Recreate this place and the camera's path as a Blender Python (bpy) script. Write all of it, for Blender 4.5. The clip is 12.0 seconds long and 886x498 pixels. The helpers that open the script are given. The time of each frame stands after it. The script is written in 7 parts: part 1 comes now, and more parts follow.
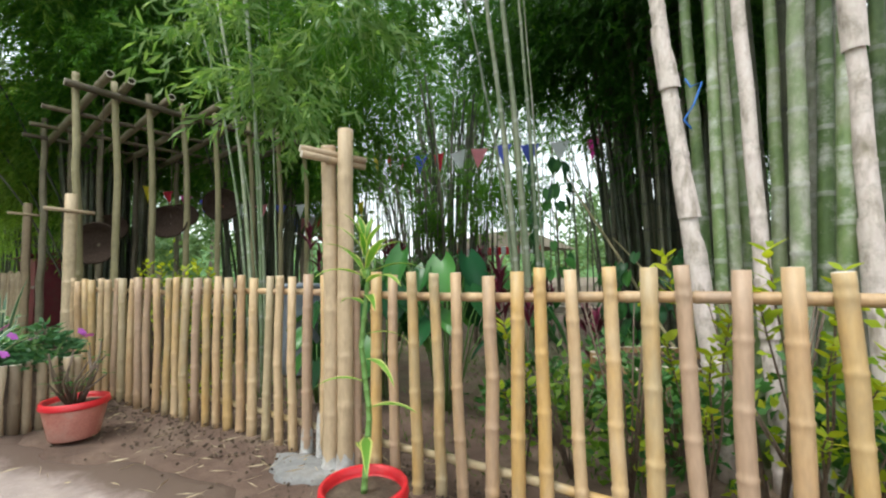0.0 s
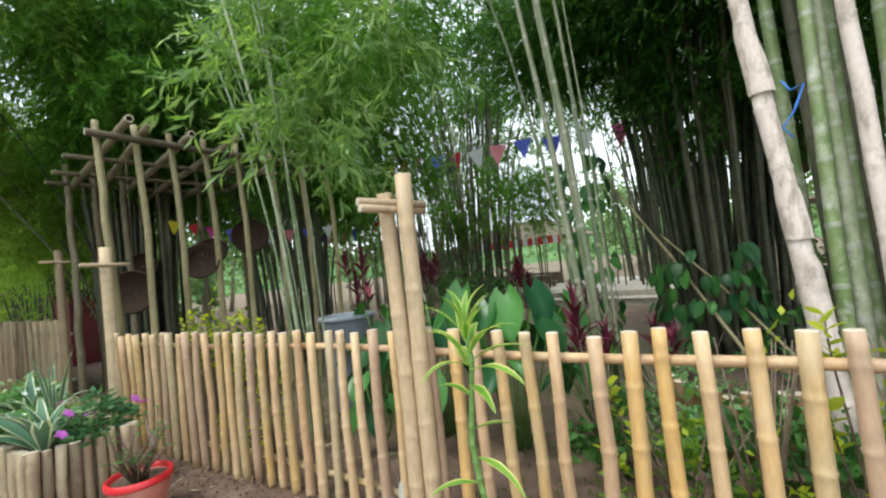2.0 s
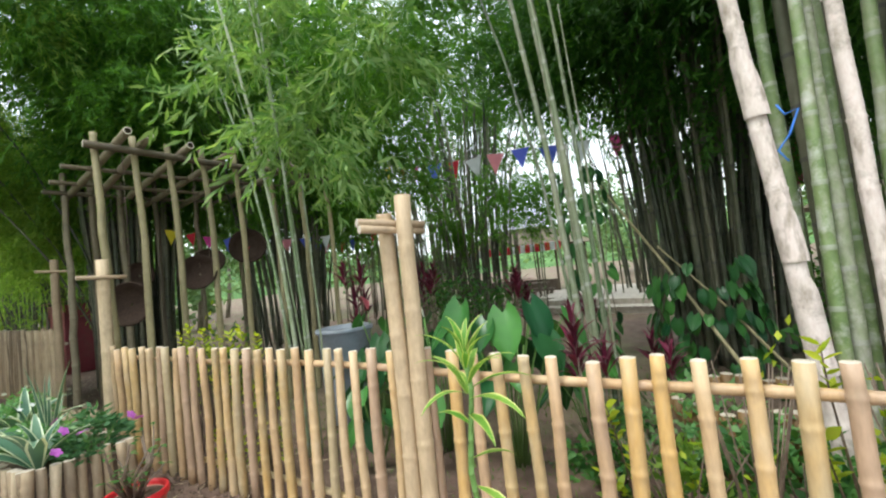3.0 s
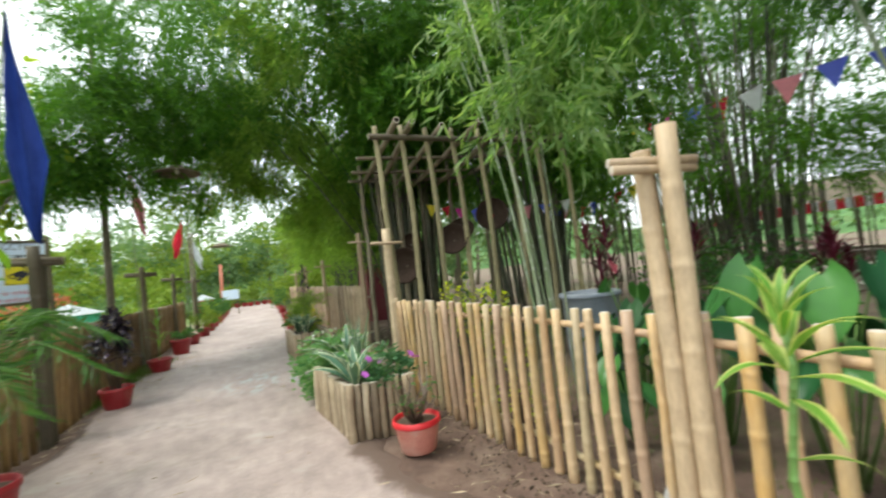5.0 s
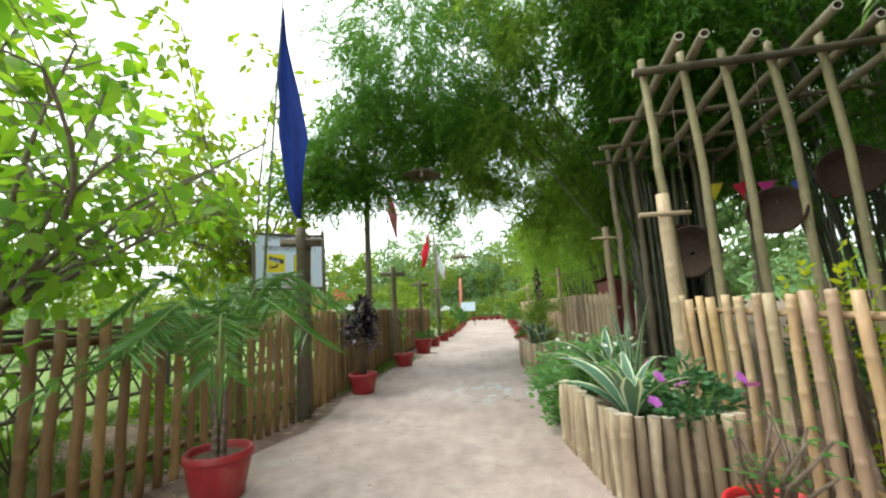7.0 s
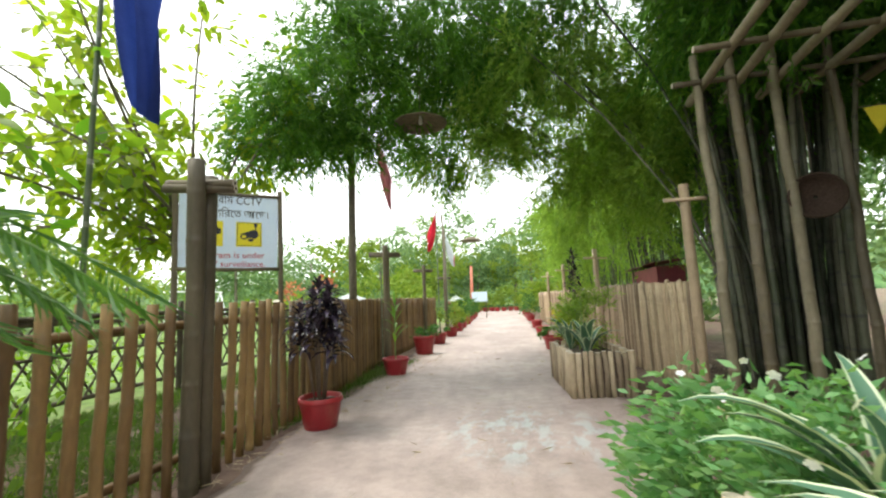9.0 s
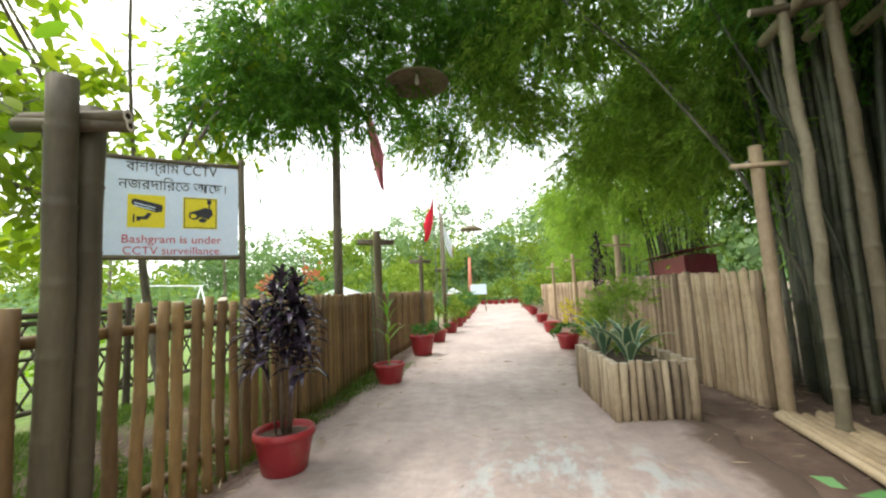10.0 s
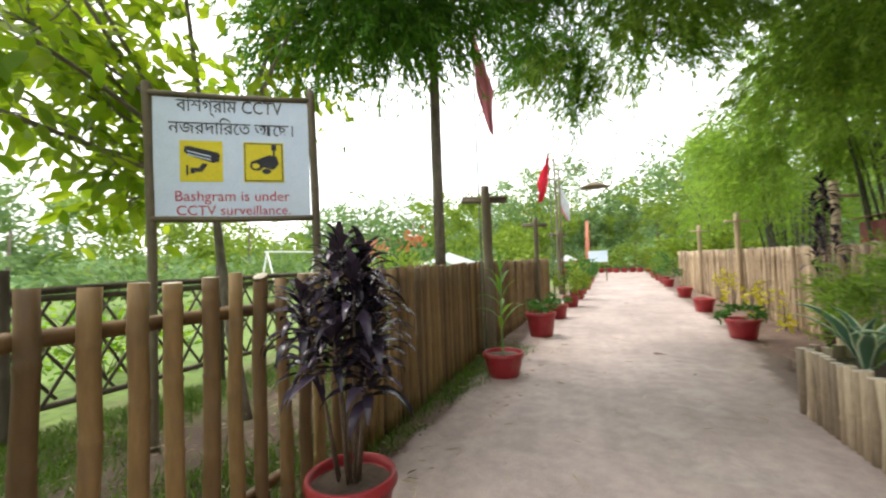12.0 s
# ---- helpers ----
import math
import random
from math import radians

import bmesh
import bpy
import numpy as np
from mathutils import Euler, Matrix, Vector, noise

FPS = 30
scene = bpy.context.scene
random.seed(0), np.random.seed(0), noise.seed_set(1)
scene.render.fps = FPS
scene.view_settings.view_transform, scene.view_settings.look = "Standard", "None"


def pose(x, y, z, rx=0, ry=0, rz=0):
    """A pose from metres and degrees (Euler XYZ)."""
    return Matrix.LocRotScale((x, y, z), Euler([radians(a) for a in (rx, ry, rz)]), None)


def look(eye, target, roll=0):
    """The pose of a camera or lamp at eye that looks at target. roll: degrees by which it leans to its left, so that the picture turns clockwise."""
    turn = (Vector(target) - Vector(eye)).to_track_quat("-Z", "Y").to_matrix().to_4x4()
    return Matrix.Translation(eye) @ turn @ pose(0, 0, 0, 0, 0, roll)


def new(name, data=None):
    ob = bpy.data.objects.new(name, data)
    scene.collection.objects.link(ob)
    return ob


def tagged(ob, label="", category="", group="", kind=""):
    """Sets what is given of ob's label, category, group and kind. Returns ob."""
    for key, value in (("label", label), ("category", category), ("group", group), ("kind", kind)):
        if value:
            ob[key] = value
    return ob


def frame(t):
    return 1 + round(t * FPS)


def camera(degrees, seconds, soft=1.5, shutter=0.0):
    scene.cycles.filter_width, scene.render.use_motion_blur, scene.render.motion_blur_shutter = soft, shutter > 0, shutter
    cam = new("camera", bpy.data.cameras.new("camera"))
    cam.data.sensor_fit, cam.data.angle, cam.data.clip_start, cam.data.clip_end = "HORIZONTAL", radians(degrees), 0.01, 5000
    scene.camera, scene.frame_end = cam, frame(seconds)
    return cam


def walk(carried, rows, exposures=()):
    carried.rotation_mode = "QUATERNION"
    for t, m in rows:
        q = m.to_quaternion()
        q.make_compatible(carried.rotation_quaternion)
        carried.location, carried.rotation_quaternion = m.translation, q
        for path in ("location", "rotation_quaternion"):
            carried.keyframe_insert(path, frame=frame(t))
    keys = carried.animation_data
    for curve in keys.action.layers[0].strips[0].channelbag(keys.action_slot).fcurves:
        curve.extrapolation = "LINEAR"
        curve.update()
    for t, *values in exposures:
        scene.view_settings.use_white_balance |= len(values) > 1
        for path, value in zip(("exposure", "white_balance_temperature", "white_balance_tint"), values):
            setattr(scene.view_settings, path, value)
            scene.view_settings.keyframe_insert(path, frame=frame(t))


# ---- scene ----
cam = camera(93.6, 12.0, 2.2, 0.25)
PATH = [
    (0, (-0.096, 0.074, 1.216), (-1.342, 1.635, 1.332), -1.0),
    (0.5, (-0.278, 0.082, 1.23), (-1.506, 1.659, 1.305), -0.8),
    (1, (-0.409, 0.117, 1.334), (-1.598, 1.725, 1.379), -1.2),
    (1.5, (-0.459, 0.099, 1.527), (-1.608, 1.735, 1.589), -4.9),
    (2, (-0.508, 0.028, 1.602), (-1.804, 1.549, 1.678), -6.1),
    (2.5, (-0.526, 0.015, 1.653), (-1.847, 1.514, 1.735), -5.9),
    (2.7, (-0.5, 0.011, 1.682), (-1.782, 1.543, 1.778), -6.0),
    (4.5, (-0.549, 0.119, 1.717), (-2.156, 1.301, 1.859), -5.5),
    (4.7, (-0.6, 0.12, 1.694), (-2.345, 1.089, 1.81), -6.1),
    (5, (-0.7, 0.079, 1.595), (-2.601, 0.694, 1.679), -6.3),
    (5.5, (-0.959, -0.032, 1.402), (-2.95, 0.091, 1.549), -7.7),
    (6, (-1.227, -0.105, 1.253), (-3.216, -0.237, 1.419), -5.5),
    (6.5, (-1.673, -0.094, 1.241), (-3.639, -0.379, 1.472), -3.4),
    (7, (-2.155, -0.1, 1.231), (-4.088, -0.532, 1.516), -3.1),
    (8.8, (-4.253, -0.471, 1.275), (-6.181, -0.949, 1.511), -1.6),
    (9, (-4.452, -0.514, 1.248), (-6.376, -1.003, 1.487), -2.4),
    (9.5, (-5.037, -0.642, 1.275), (-6.962, -1.15, 1.47), -2.5),
    (10, (-5.557, -0.894, 1.281), (-7.49, -1.365, 1.483), -2.7),
    (10.5, (-5.975, -1.127, 1.309), (-7.838, -1.844, 1.425), 0.6),
    (11, (-6.265, -1.35, 1.342), (-8.059, -2.228, 1.451), 0.4),
    (11.5, (-6.503, -1.46, 1.324), (-8.363, -2.191, 1.387), -2.3),
    (12, (-6.834, -1.455, 1.336), (-8.589, -2.413, 1.397), -2.2),
]
walk(cam, [(t, look(eye, target, roll)) for t, eye, target, roll in PATH],
     [(0.0, 0.46, 6250, 3), (2.5, 0.66, 6250, 4), (4.5, 0.78, 6350, 3), (5.5, 0.5, 6550, 2), (6.5, 0.62, 6550, 1), (9.0, 0.98, 6650, 5), (10.0, 1.02, 6680, 7), (11.0, 0.94, 6700, 8), (12.0, 0.88, 6750, 10)])

# ---- world, sun, exposure ----
world = bpy.data.worlds.new("overcast_sky")
scene.world = world
world.use_nodes = True
wn = world.node_tree
sky = wn.nodes.new("ShaderNodeTexSky")
sky.sky_type = "NISHITA"
sky.sun_disc = False
sky.sun_elevation, sky.sun_rotation = radians(58), radians(200)
sky.air_density, sky.dust_density, sky.ozone_density = 1.0, 6.0, 0.6
cloud = wn.nodes.new("ShaderNodeMix")
cloud.data_type = "RGBA"
cloud.inputs[0].default_value = 0.75
cloud.inputs[7].default_value = (11.0, 11.3, 11.6, 1)
wn.links.new(sky.outputs[0], cloud.inputs[6])
wn.links.new(cloud.outputs[2], wn.nodes["Background"].inputs[0])
wn.nodes["Background"].inputs[1].default_value = 0.15

sun_data = bpy.data.lights.new("sun", "SUN")
sun_data.energy, sun_data.angle, sun_data.color = 1.5, radians(14), (1.0, 0.96, 0.9)
sun = new("sun", sun_data)
sun.matrix_world = look((-8, -14, 30), (-6, 0, 0))

# ---- materials ----
def nodes_of(name):
    m = bpy.data.materials.new(name)
    m.use_nodes = True
    t = m.node_tree
    return m, t, t.nodes["Principled BSDF"]


def add(t, kind, **inputs):
    n = t.nodes.new("ShaderNode" + kind)
    for k, v in inputs.items():
        n.inputs[k.replace("_", " ")].default_value = v
    return n


def ramp(t, source, stops):
    n = t.nodes.new("ShaderNodeValToRGB")
    e = n.color_ramp.elements
    while len(e) < len(stops):
        e.new(0.5)
    for el, (p, c) in zip(e, stops):
        el.position, el.color = p, (*c, 1)
    t.links.new(source, n.inputs[0])
    return n


def mix(t, fac, a, b, mode="MIX"):
    n = t.nodes.new("ShaderNodeMix")
    n.data_type, n.blend_type = "RGBA", mode
    for sock, v in ((0, fac), (6, a), (7, b)):
        if isinstance(v, (int, float)):
            n.inputs[sock].default_value = v
        elif isinstance(v, tuple):
            n.inputs[sock].default_value = (*v, 1)
        else:
            t.links.new(v, n.inputs[sock])
    return n.outputs[2]


def coords(t, scale=(1, 1, 1), space="Object"):
    c = t.nodes.new("ShaderNodeTexCoord")
    m = t.nodes.new("ShaderNodeMapping")
    m.inputs["Scale"].default_value = scale
    t.links.new(c.outputs[space], m.inputs[0])
    return m.outputs[0]


def noisy(t, vec, scale, detail=4.0, rough=0.6):
    n = add(t, "TexNoise", Scale=scale, Detail=detail, Roughness=rough)
    t.links.new(vec, n.inputs["Vector"])
    return n.outputs[0]


def bumpy(t, bsdf, height, strength=0.3, distance=0.01):
    b = add(t, "Bump", Strength=strength, Distance=distance)
    t.links.new(height, b.inputs["Height"])
    t.links.new(b.outputs[0], bsdf.inputs["Normal"])


def wear_material(name, stops, scale=6.0, stretch=(1, 1, 1), rough=0.7, dirt=(0.12, 0.09, 0.06), dirt_amount=0.45, bump=0.3, fine=60.0, vary=0.0, space="Object", metal=0.0):
    """A surface with base tones along a ramp, fine grain, and blotches of dirt."""
    m, t, b = nodes_of(name)
    vec = coords(t, stretch, space)
    base = noisy(t, vec, scale)
    if vary:
        info = t.nodes.new("ShaderNodeObjectInfo")
        ma = t.nodes.new("ShaderNodeMath")
        ma.operation = "MULTIPLY_ADD"
        ma.inputs[1].default_value, ma.inputs[2].default_value = vary, -vary / 2
        t.links.new(info.outputs["Random"], ma.inputs[0])
        mb = t.nodes.new("ShaderNodeMath")
        mb.operation = "ADD"
        t.links.new(ma.outputs[0], mb.inputs[0])
        t.links.new(base, mb.inputs[1])
        base = mb.outputs[0]
    col = ramp(t, base, stops).outputs[0]
    grain = noisy(t, vec, fine, 2.0)
    col = mix(t, 0.35, col, ramp(t, grain, [(0.3, (0.35, 0.35, 0.35)), (0.7, (0.65, 0.65, 0.65))]).outputs[0], "OVERLAY")
    blot = ramp(t, noisy(t, coords(t, (1, 1, 1), space), scale * 0.6 + 1.3, 6.0, 0.7), [(0.5, (0, 0, 0)), (0.72, (dirt_amount,) * 3)]).outputs[0]
    col = mix(t, blot, col, dirt)
    t.links.new(col, b.inputs["Base Color"])
    b.inputs["Roughness"].default_value = rough
    b.inputs["Metallic"].default_value = metal
    bumpy(t, b, grain, bump, 0.004)
    return m


def leaf_material(name, dark, light, translucent=0.35, rough=0.45, edge=None, island=True):
    """A leaf: tone by leaf, soft light through the blade, some gloss."""
    m, t, b = nodes_of(name)
    if island:
        g = t.nodes.new("ShaderNodeNewGeometry")
        rnd = g.outputs["Random Per Island"]
    else:
        rnd = t.nodes.new("ShaderNodeObjectInfo").outputs["Random"]
    col = ramp(t, rnd, [(0.0, dark), (1.0, light)]).outputs[0]
    n = noisy(t, coords(t), 2.5, 3.0)
    col = mix(t, ramp(t, n, [(0.35, (0, 0, 0)), (0.7, (0.5, 0.5, 0.5))]).outputs[0], col, tuple(c * 0.62 for c in dark))
    t.links.new(col, b.inputs["Base Color"])
    b.inputs["Roughness"].default_value = rough
    b.inputs["Specular IOR Level"].default_value = 0.35
    tr = t.nodes.new("ShaderNodeBsdfTranslucent")
    t.links.new(mix(t, 1.0, col, (1.0, 1.0, 0.45), "MULTIPLY"), tr.inputs[0])
    ms = t.nodes.new("ShaderNodeMixShader")
    ms.inputs[0].default_value = translucent
    t.links.new(b.outputs[0], ms.inputs[1])
    t.links.new(tr.outputs[0], ms.inputs[2])
    t.links.new(ms.outputs[0], t.nodes["Material Output"].inputs[0])
    return m


TAN = [(0.2, (0.41, 0.28, 0.19)), (0.36, (0.49, 0.32, 0.17)), (0.5, (0.56, 0.41, 0.25)), (0.63, (0.53, 0.33, 0.12)), (0.8, (0.42, 0.33, 0.20))]
M_BAMBOO = wear_material("dry_bamboo", TAN, 3.0, (1, 1, 0.25), 0.5, (0.26, 0.2, 0.14), 0.45, 0.2, 50, vary=0.75)
M_NODE = wear_material("bamboo_node", [(0.3, (0.36, 0.27, 0.17)), (0.7, (0.6, 0.5, 0.36))], 14.0, (1, 1, 1), 0.7, (0.2, 0.14, 0.09), 0.5, 0.5, 60)
M_CUT = wear_material("bamboo_cut_end", [(0.3, (0.40, 0.35, 0.28)), (0.7, (0.62, 0.56, 0.46))], 30.0, (1, 1, 1), 0.85, (0.25, 0.2, 0.15), 0.5, 0.5, 90)
M_HOLLOW = wear_material("bamboo_hollow", [(0.3, (0.03, 0.022, 0.015)), (0.7, (0.07, 0.05, 0.03))], 20.0)
BROWN = [(0.2, (0.08, 0.043, 0.015)), (0.5, (0.19, 0.108, 0.038)), (0.8, (0.31, 0.19, 0.07))]
M_BROWN = wear_material("weathered_brown_bamboo", BROWN, 3.0, (1, 1, 0.25), 0.6, (0.13, 0.10, 0.075), 0.5, 0.25, 50, vary=0.45)
M_GREYPOST = wear_material("grey_weathered_bamboo", [(0.2, (0.055, 0.043, 0.026)), (0.5, (0.11, 0.086, 0.05)), (0.8, (0.18, 0.142, 0.086))], 3.0, (1, 1, 0.3), 0.65, (0.08, 0.07, 0.06), 0.5, 0.3, 50, vary=0.3)
M_REARPOST = wear_material("olive_tan_bamboo", [(0.2, (0.095, 0.08, 0.046)), (0.5, (0.19, 0.157, 0.10)), (0.8, (0.28, 0.24, 0.165))], 3.0, (1, 1, 0.3), 0.65, (0.09, 0.085, 0.05), 0.6, 0.3, 50, vary=0.4)
M_BACKFENCE = wear_material("tan_split_bamboo", [(0.2, (0.20, 0.14, 0.085)), (0.5, (0.39, 0.28, 0.172)), (0.8, (0.52, 0.40, 0.26))], 3.0, (1, 1, 0.25), 0.65, (0.14, 0.10, 0.07), 0.6, 0.3, 50, vary=0.7)
M_CULM_SLIM = wear_material("slim_pale_green_culm", [(0.25, (0.10, 0.15, 0.065)), (0.5, (0.18, 0.235, 0.12)), (0.75, (0.28, 0.31, 0.20))], 3.0, (1, 1, 0.3), 0.5, (0.45, 0.45, 0.40), 0.6, 0.2, 40, vary=0.6)
M_PALE = wear_material("pale_split_bamboo", [(0.2, (0.33, 0.24, 0.15)), (0.5, (0.48, 0.36, 0.23)), (0.8, (0.56, 0.44, 0.29))], 3.0, (1, 1, 0.25), 0.6, (0.2, 0.15, 0.1), 0.5, 0.2, 50, vary=0.5)
M_PERGOLA = wear_material("pergola_bamboo", [(0.2, (0.20, 0.17, 0.09)), (0.5, (0.33, 0.28, 0.15)), (0.8, (0.42, 0.36, 0.21))], 3.0, (1, 1, 0.25), 0.55, (0.14, 0.12, 0.08), 0.5, 0.25, 50, vary=0.5)
M_PLANTER = wear_material("planter_bamboo", [(0.2, (0.17, 0.125, 0.08)), (0.5, (0.35, 0.265, 0.17)), (0.8, (0.5, 0.41, 0.285))], 3.0, (1, 1, 0.3), 0.7, (0.1, 0.08, 0.06), 0.6, 0.3, 50, vary=0.55)
M_CULM = wear_material("living_green_culm", [(0.25, (0.095, 0.15, 0.05)), (0.45, (0.16, 0.225, 0.085)), (0.6, (0.25, 0.28, 0.17)), (0.75, (0.36, 0.36, 0.29))], 7.0, (1, 1, 0.55), 0.45, (0.52, 0.51, 0.48), 0.95, 0.25, 40, vary=0.6)
M_CULM_OLD = wear_material("old_grey_culm", [(0.25, (0.20, 0.21, 0.15)), (0.5, (0.37, 0.36, 0.31)), (0.75, (0.21, 0.26, 0.14))], 9.0, (1, 1, 0.5), 0.75, (0.58, 0.54, 0.50), 0.85, 0.5, 40, vary=0.4)
M_SHEATH = wear_material("pink_beige_culm_sheath", [(0.28, (0.27, 0.22, 0.18)), (0.42, (0.58, 0.50, 0.46)), (0.55, (0.64, 0.55, 0.52)), (0.62, (0.45, 0.38, 0.34)), (0.74, (0.26, 0.22, 0.17))], 9.0, (1, 1, 0.35), 0.85, (0.20, 0.17, 0.13), 0.8, 0.4, 50)
# darker copy of the culm skin: shade deep in the clumps, set as colour
M_CULM_SHADE = wear_material("shaded_dark_culm", [(0.25, (0.030, 0.038, 0.02)), (0.5, (0.062, 0.07, 0.038)), (0.75, (0.115, 0.108, 0.068))], 3.0, (1, 1, 0.3), 0.6, (0.2, 0.18, 0.15), 0.5, 0.3, 40, vary=0.5)
M_CULM_THIN = wear_material("thin_green_culm", [(0.25, (0.06, 0.095, 0.045)), (0.5, (0.115, 0.15, 0.08)), (0.75, (0.19, 0.205, 0.13))], 3.0, (1, 1, 0.3), 0.5, (0.36, 0.36, 0.32), 0.5, 0.2, 40, vary=0.6)
M_BARK = wear_material("grey_brown_bark", [(0.25, (0.10, 0.08, 0.06)), (0.5, (0.18, 0.15, 0.115)), (0.75, (0.26, 0.23, 0.18))], 9.0, (1, 1, 0.4), 0.9, (0.06, 0.06, 0.04), 0.5, 0.7, 40)
M_SOIL = wear_material("dark_soil", [(0.3, (0.045, 0.030, 0.020)), (0.7, (0.115, 0.080, 0.055))], 22.0, (1, 1, 1), 0.95, (0.2, 0.15, 0.1), 0.4, 0.9, 90)
M_POT = wear_material("red_plastic_pot", [(0.3, (0.25, 0.012, 0.018)), (0.7, (0.34, 0.020, 0.026))], 4.0, (1, 1, 1), 0.42, (0.30, 0.14, 0.10), 0.5, 0.1, 70, vary=0.2)
M_POT_PINK = wear_material("dusty_terracotta_pot", [(0.3, (0.40, 0.13, 0.10)), (0.7, (0.52, 0.22, 0.17))], 5.0, (1, 1, 1), 0.65, (0.50, 0.34, 0.28), 0.7, 0.2, 70)
M_POT_RIM = wear_material("bright_red_rim", [(0.3, (0.52, 0.012, 0.022)), (0.7, (0.62, 0.022, 0.032))], 4.0, (1, 1, 1), 0.4, (0.45, 0.12, 0.10), 0.35, 0.1, 70)
M_BUCKET = wear_material("blue_grey_plastic", [(0.3, (0.20, 0.23, 0.28)), (0.7, (0.28, 0.31, 0.36))], 4.0, (1, 1, 1), 0.5, (0.14, 0.13, 0.12), 0.5, 0.1)
M_WICKER = wear_material("dark_wicker", [(0.3, (0.022, 0.014, 0.010)), (0.7, (0.06, 0.038, 0.028))], 40.0, (1, 1, 4), 0.75, (0.03, 0.02, 0.015), 0.5, 0.8, 120)
M_WICKER.node_tree.nodes["Principled BSDF"].inputs["Specular IOR Level"].default_value = 0.12
M_STRAW = wear_material("straw_litter", [(0.3, (0.35, 0.27, 0.17)), (0.7, (0.55, 0.45, 0.30))], 5.0)
M_STONE = wear_material("pale_paving_stone", [(0.3, (0.36, 0.32, 0.27)), (0.7, (0.5, 0.45, 0.39))], 6.0, (1, 1, 1), 0.9, (0.2, 0.17, 0.13), 0.5, 0.5)
M_CEMENT = wear_material("grey_cement", [(0.3, (0.17, 0.165, 0.165)), (0.7, (0.27, 0.265, 0.265))], 8.0, (1, 1, 1), 0.9, (0.2, 0.16, 0.12), 0.5, 0.5)
M_LIMEWASH = wear_material("pale_cement_splash", [(0.3, (0.36, 0.35, 0.34)), (0.7, (0.54, 0.53, 0.52))], 14.0, (1, 1, 1), 0.9, (0.25, 0.2, 0.16), 0.6, 0.4)
M_WOOD_DARK = wear_material("dark_timber", [(0.3, (0.06, 0.045, 0.035)), (0.7, (0.13, 0.10, 0.075))], 5.0, (1, 1, 0.2), 0.8)
M_THATCH = wear_material("old_thatch", [(0.3, (0.10, 0.085, 0.055)), (0.7, (0.20, 0.165, 0.11))], 12.0, (1, 1, 0.3), 0.95)
M_BOARD = wear_material("white_sign_board", [(0.3, (0.60, 0.71, 0.86)), (0.7, (0.67, 0.77, 0.90))], 3.0, (1, 1, 1), 0.5, (0.55, 0.58, 0.6), 0.3, 0.03)
M_INK = wear_material("black_ink", [(0.3, (0.02, 0.02, 0.03)), (0.7, (0.035, 0.035, 0.045))], 8.0, dirt_amount=0.0, bump=0.02)
M_REDINK = wear_material("red_ink", [(0.3, (0.45, 0.03, 0.07)), (0.7, (0.52, 0.05, 0.10))], 8.0, dirt_amount=0.0, bump=0.02)
M_YELLOW = wear_material("yellow_print", [(0.3, (0.72, 0.60, 0.02)), (0.7, (0.78, 0.66, 0.03))], 8.0, dirt_amount=0.1, bump=0.02)
M_MAROON = wear_material("maroon_painted_sheet", [(0.3, (0.16, 0.02, 0.035)), (0.7, (0.24, 0.035, 0.05))], 3.0, (1, 1, 1), 0.5)


def cloth_material(name, colour):
    m = wear_material(name, [(0.3, tuple(c * 0.75 for c in colour)), (0.7, colour)], 5.0, (1, 1, 1), 0.85, tuple(c * 0.6 for c in colour), 0.4, 0.2, 150)
    t = m.node_tree
    b = t.nodes["Principled BSDF"]
    tr, ms = t.nodes.new("ShaderNodeBsdfTranslucent"), t.nodes.new("ShaderNodeMixShader")
    t.links.new(b.inputs["Base Color"].links[0].from_socket, tr.inputs[0])
    ms.inputs[0].default_value = 0.45
    t.links.new(b.outputs[0], ms.inputs[1])
    t.links.new(tr.outputs[0], ms.inputs[2])
    t.links.new(ms.outputs[0], t.nodes["Material Output"].inputs[0])
    return m


M_BLUECLOTH = cloth_material("blue_flag_cloth", (0.025, 0.06, 0.32))
M_REDCLOTH = cloth_material("red_cloth", (0.66, 0.03, 0.06))
M_PINKCLOTH = cloth_material("faded_pink_cloth", (0.68, 0.25, 0.29))
M_MAGENTA = cloth_material("magenta_cloth", (0.62, 0.04, 0.30))
M_WHITECLOTH = cloth_material("white_cloth", (0.72, 0.76, 0.78))
M_YELLOWCLOTH = cloth_material("yellow_cloth", (0.75, 0.62, 0.04))
M_VIOLETBLUE = cloth_material("violet_blue_cloth", (0.10, 0.14, 0.62))

# darker copy of the green leaf: shade under the canopy put into the colour
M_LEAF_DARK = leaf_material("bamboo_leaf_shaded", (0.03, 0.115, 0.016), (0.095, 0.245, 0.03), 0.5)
M_LEAF_MID = leaf_material("bamboo_leaf_green", (0.06, 0.19, 0.022), (0.18, 0.38, 0.045), 0.58)
# paler copy: sun coming through the hanging crowns, put into the leaf colour
M_LEAF_BRIGHT = leaf_material("young_bamboo_leaf", (0.17, 0.34, 0.06), (0.42, 0.60, 0.15), 0.74)
M_LEAF_FRESH = leaf_material("fresh_pale_bamboo_leaf", (0.16, 0.33, 0.09), (0.40, 0.57, 0.22), 0.6)
M_LEAF_TREE = leaf_material("broad_tree_leaf", (0.11, 0.27, 0.03), (0.33, 0.50, 0.06), 0.7)
M_LEAF_SUN = leaf_material("yellow_green_tree_leaf", (0.17, 0.30, 0.025), (0.42, 0.52, 0.055), 0.7)
M_LEAF_NEAR = leaf_material("young_tree_leaf", (0.13, 0.32, 0.035), (0.36, 0.57, 0.08), 0.66)
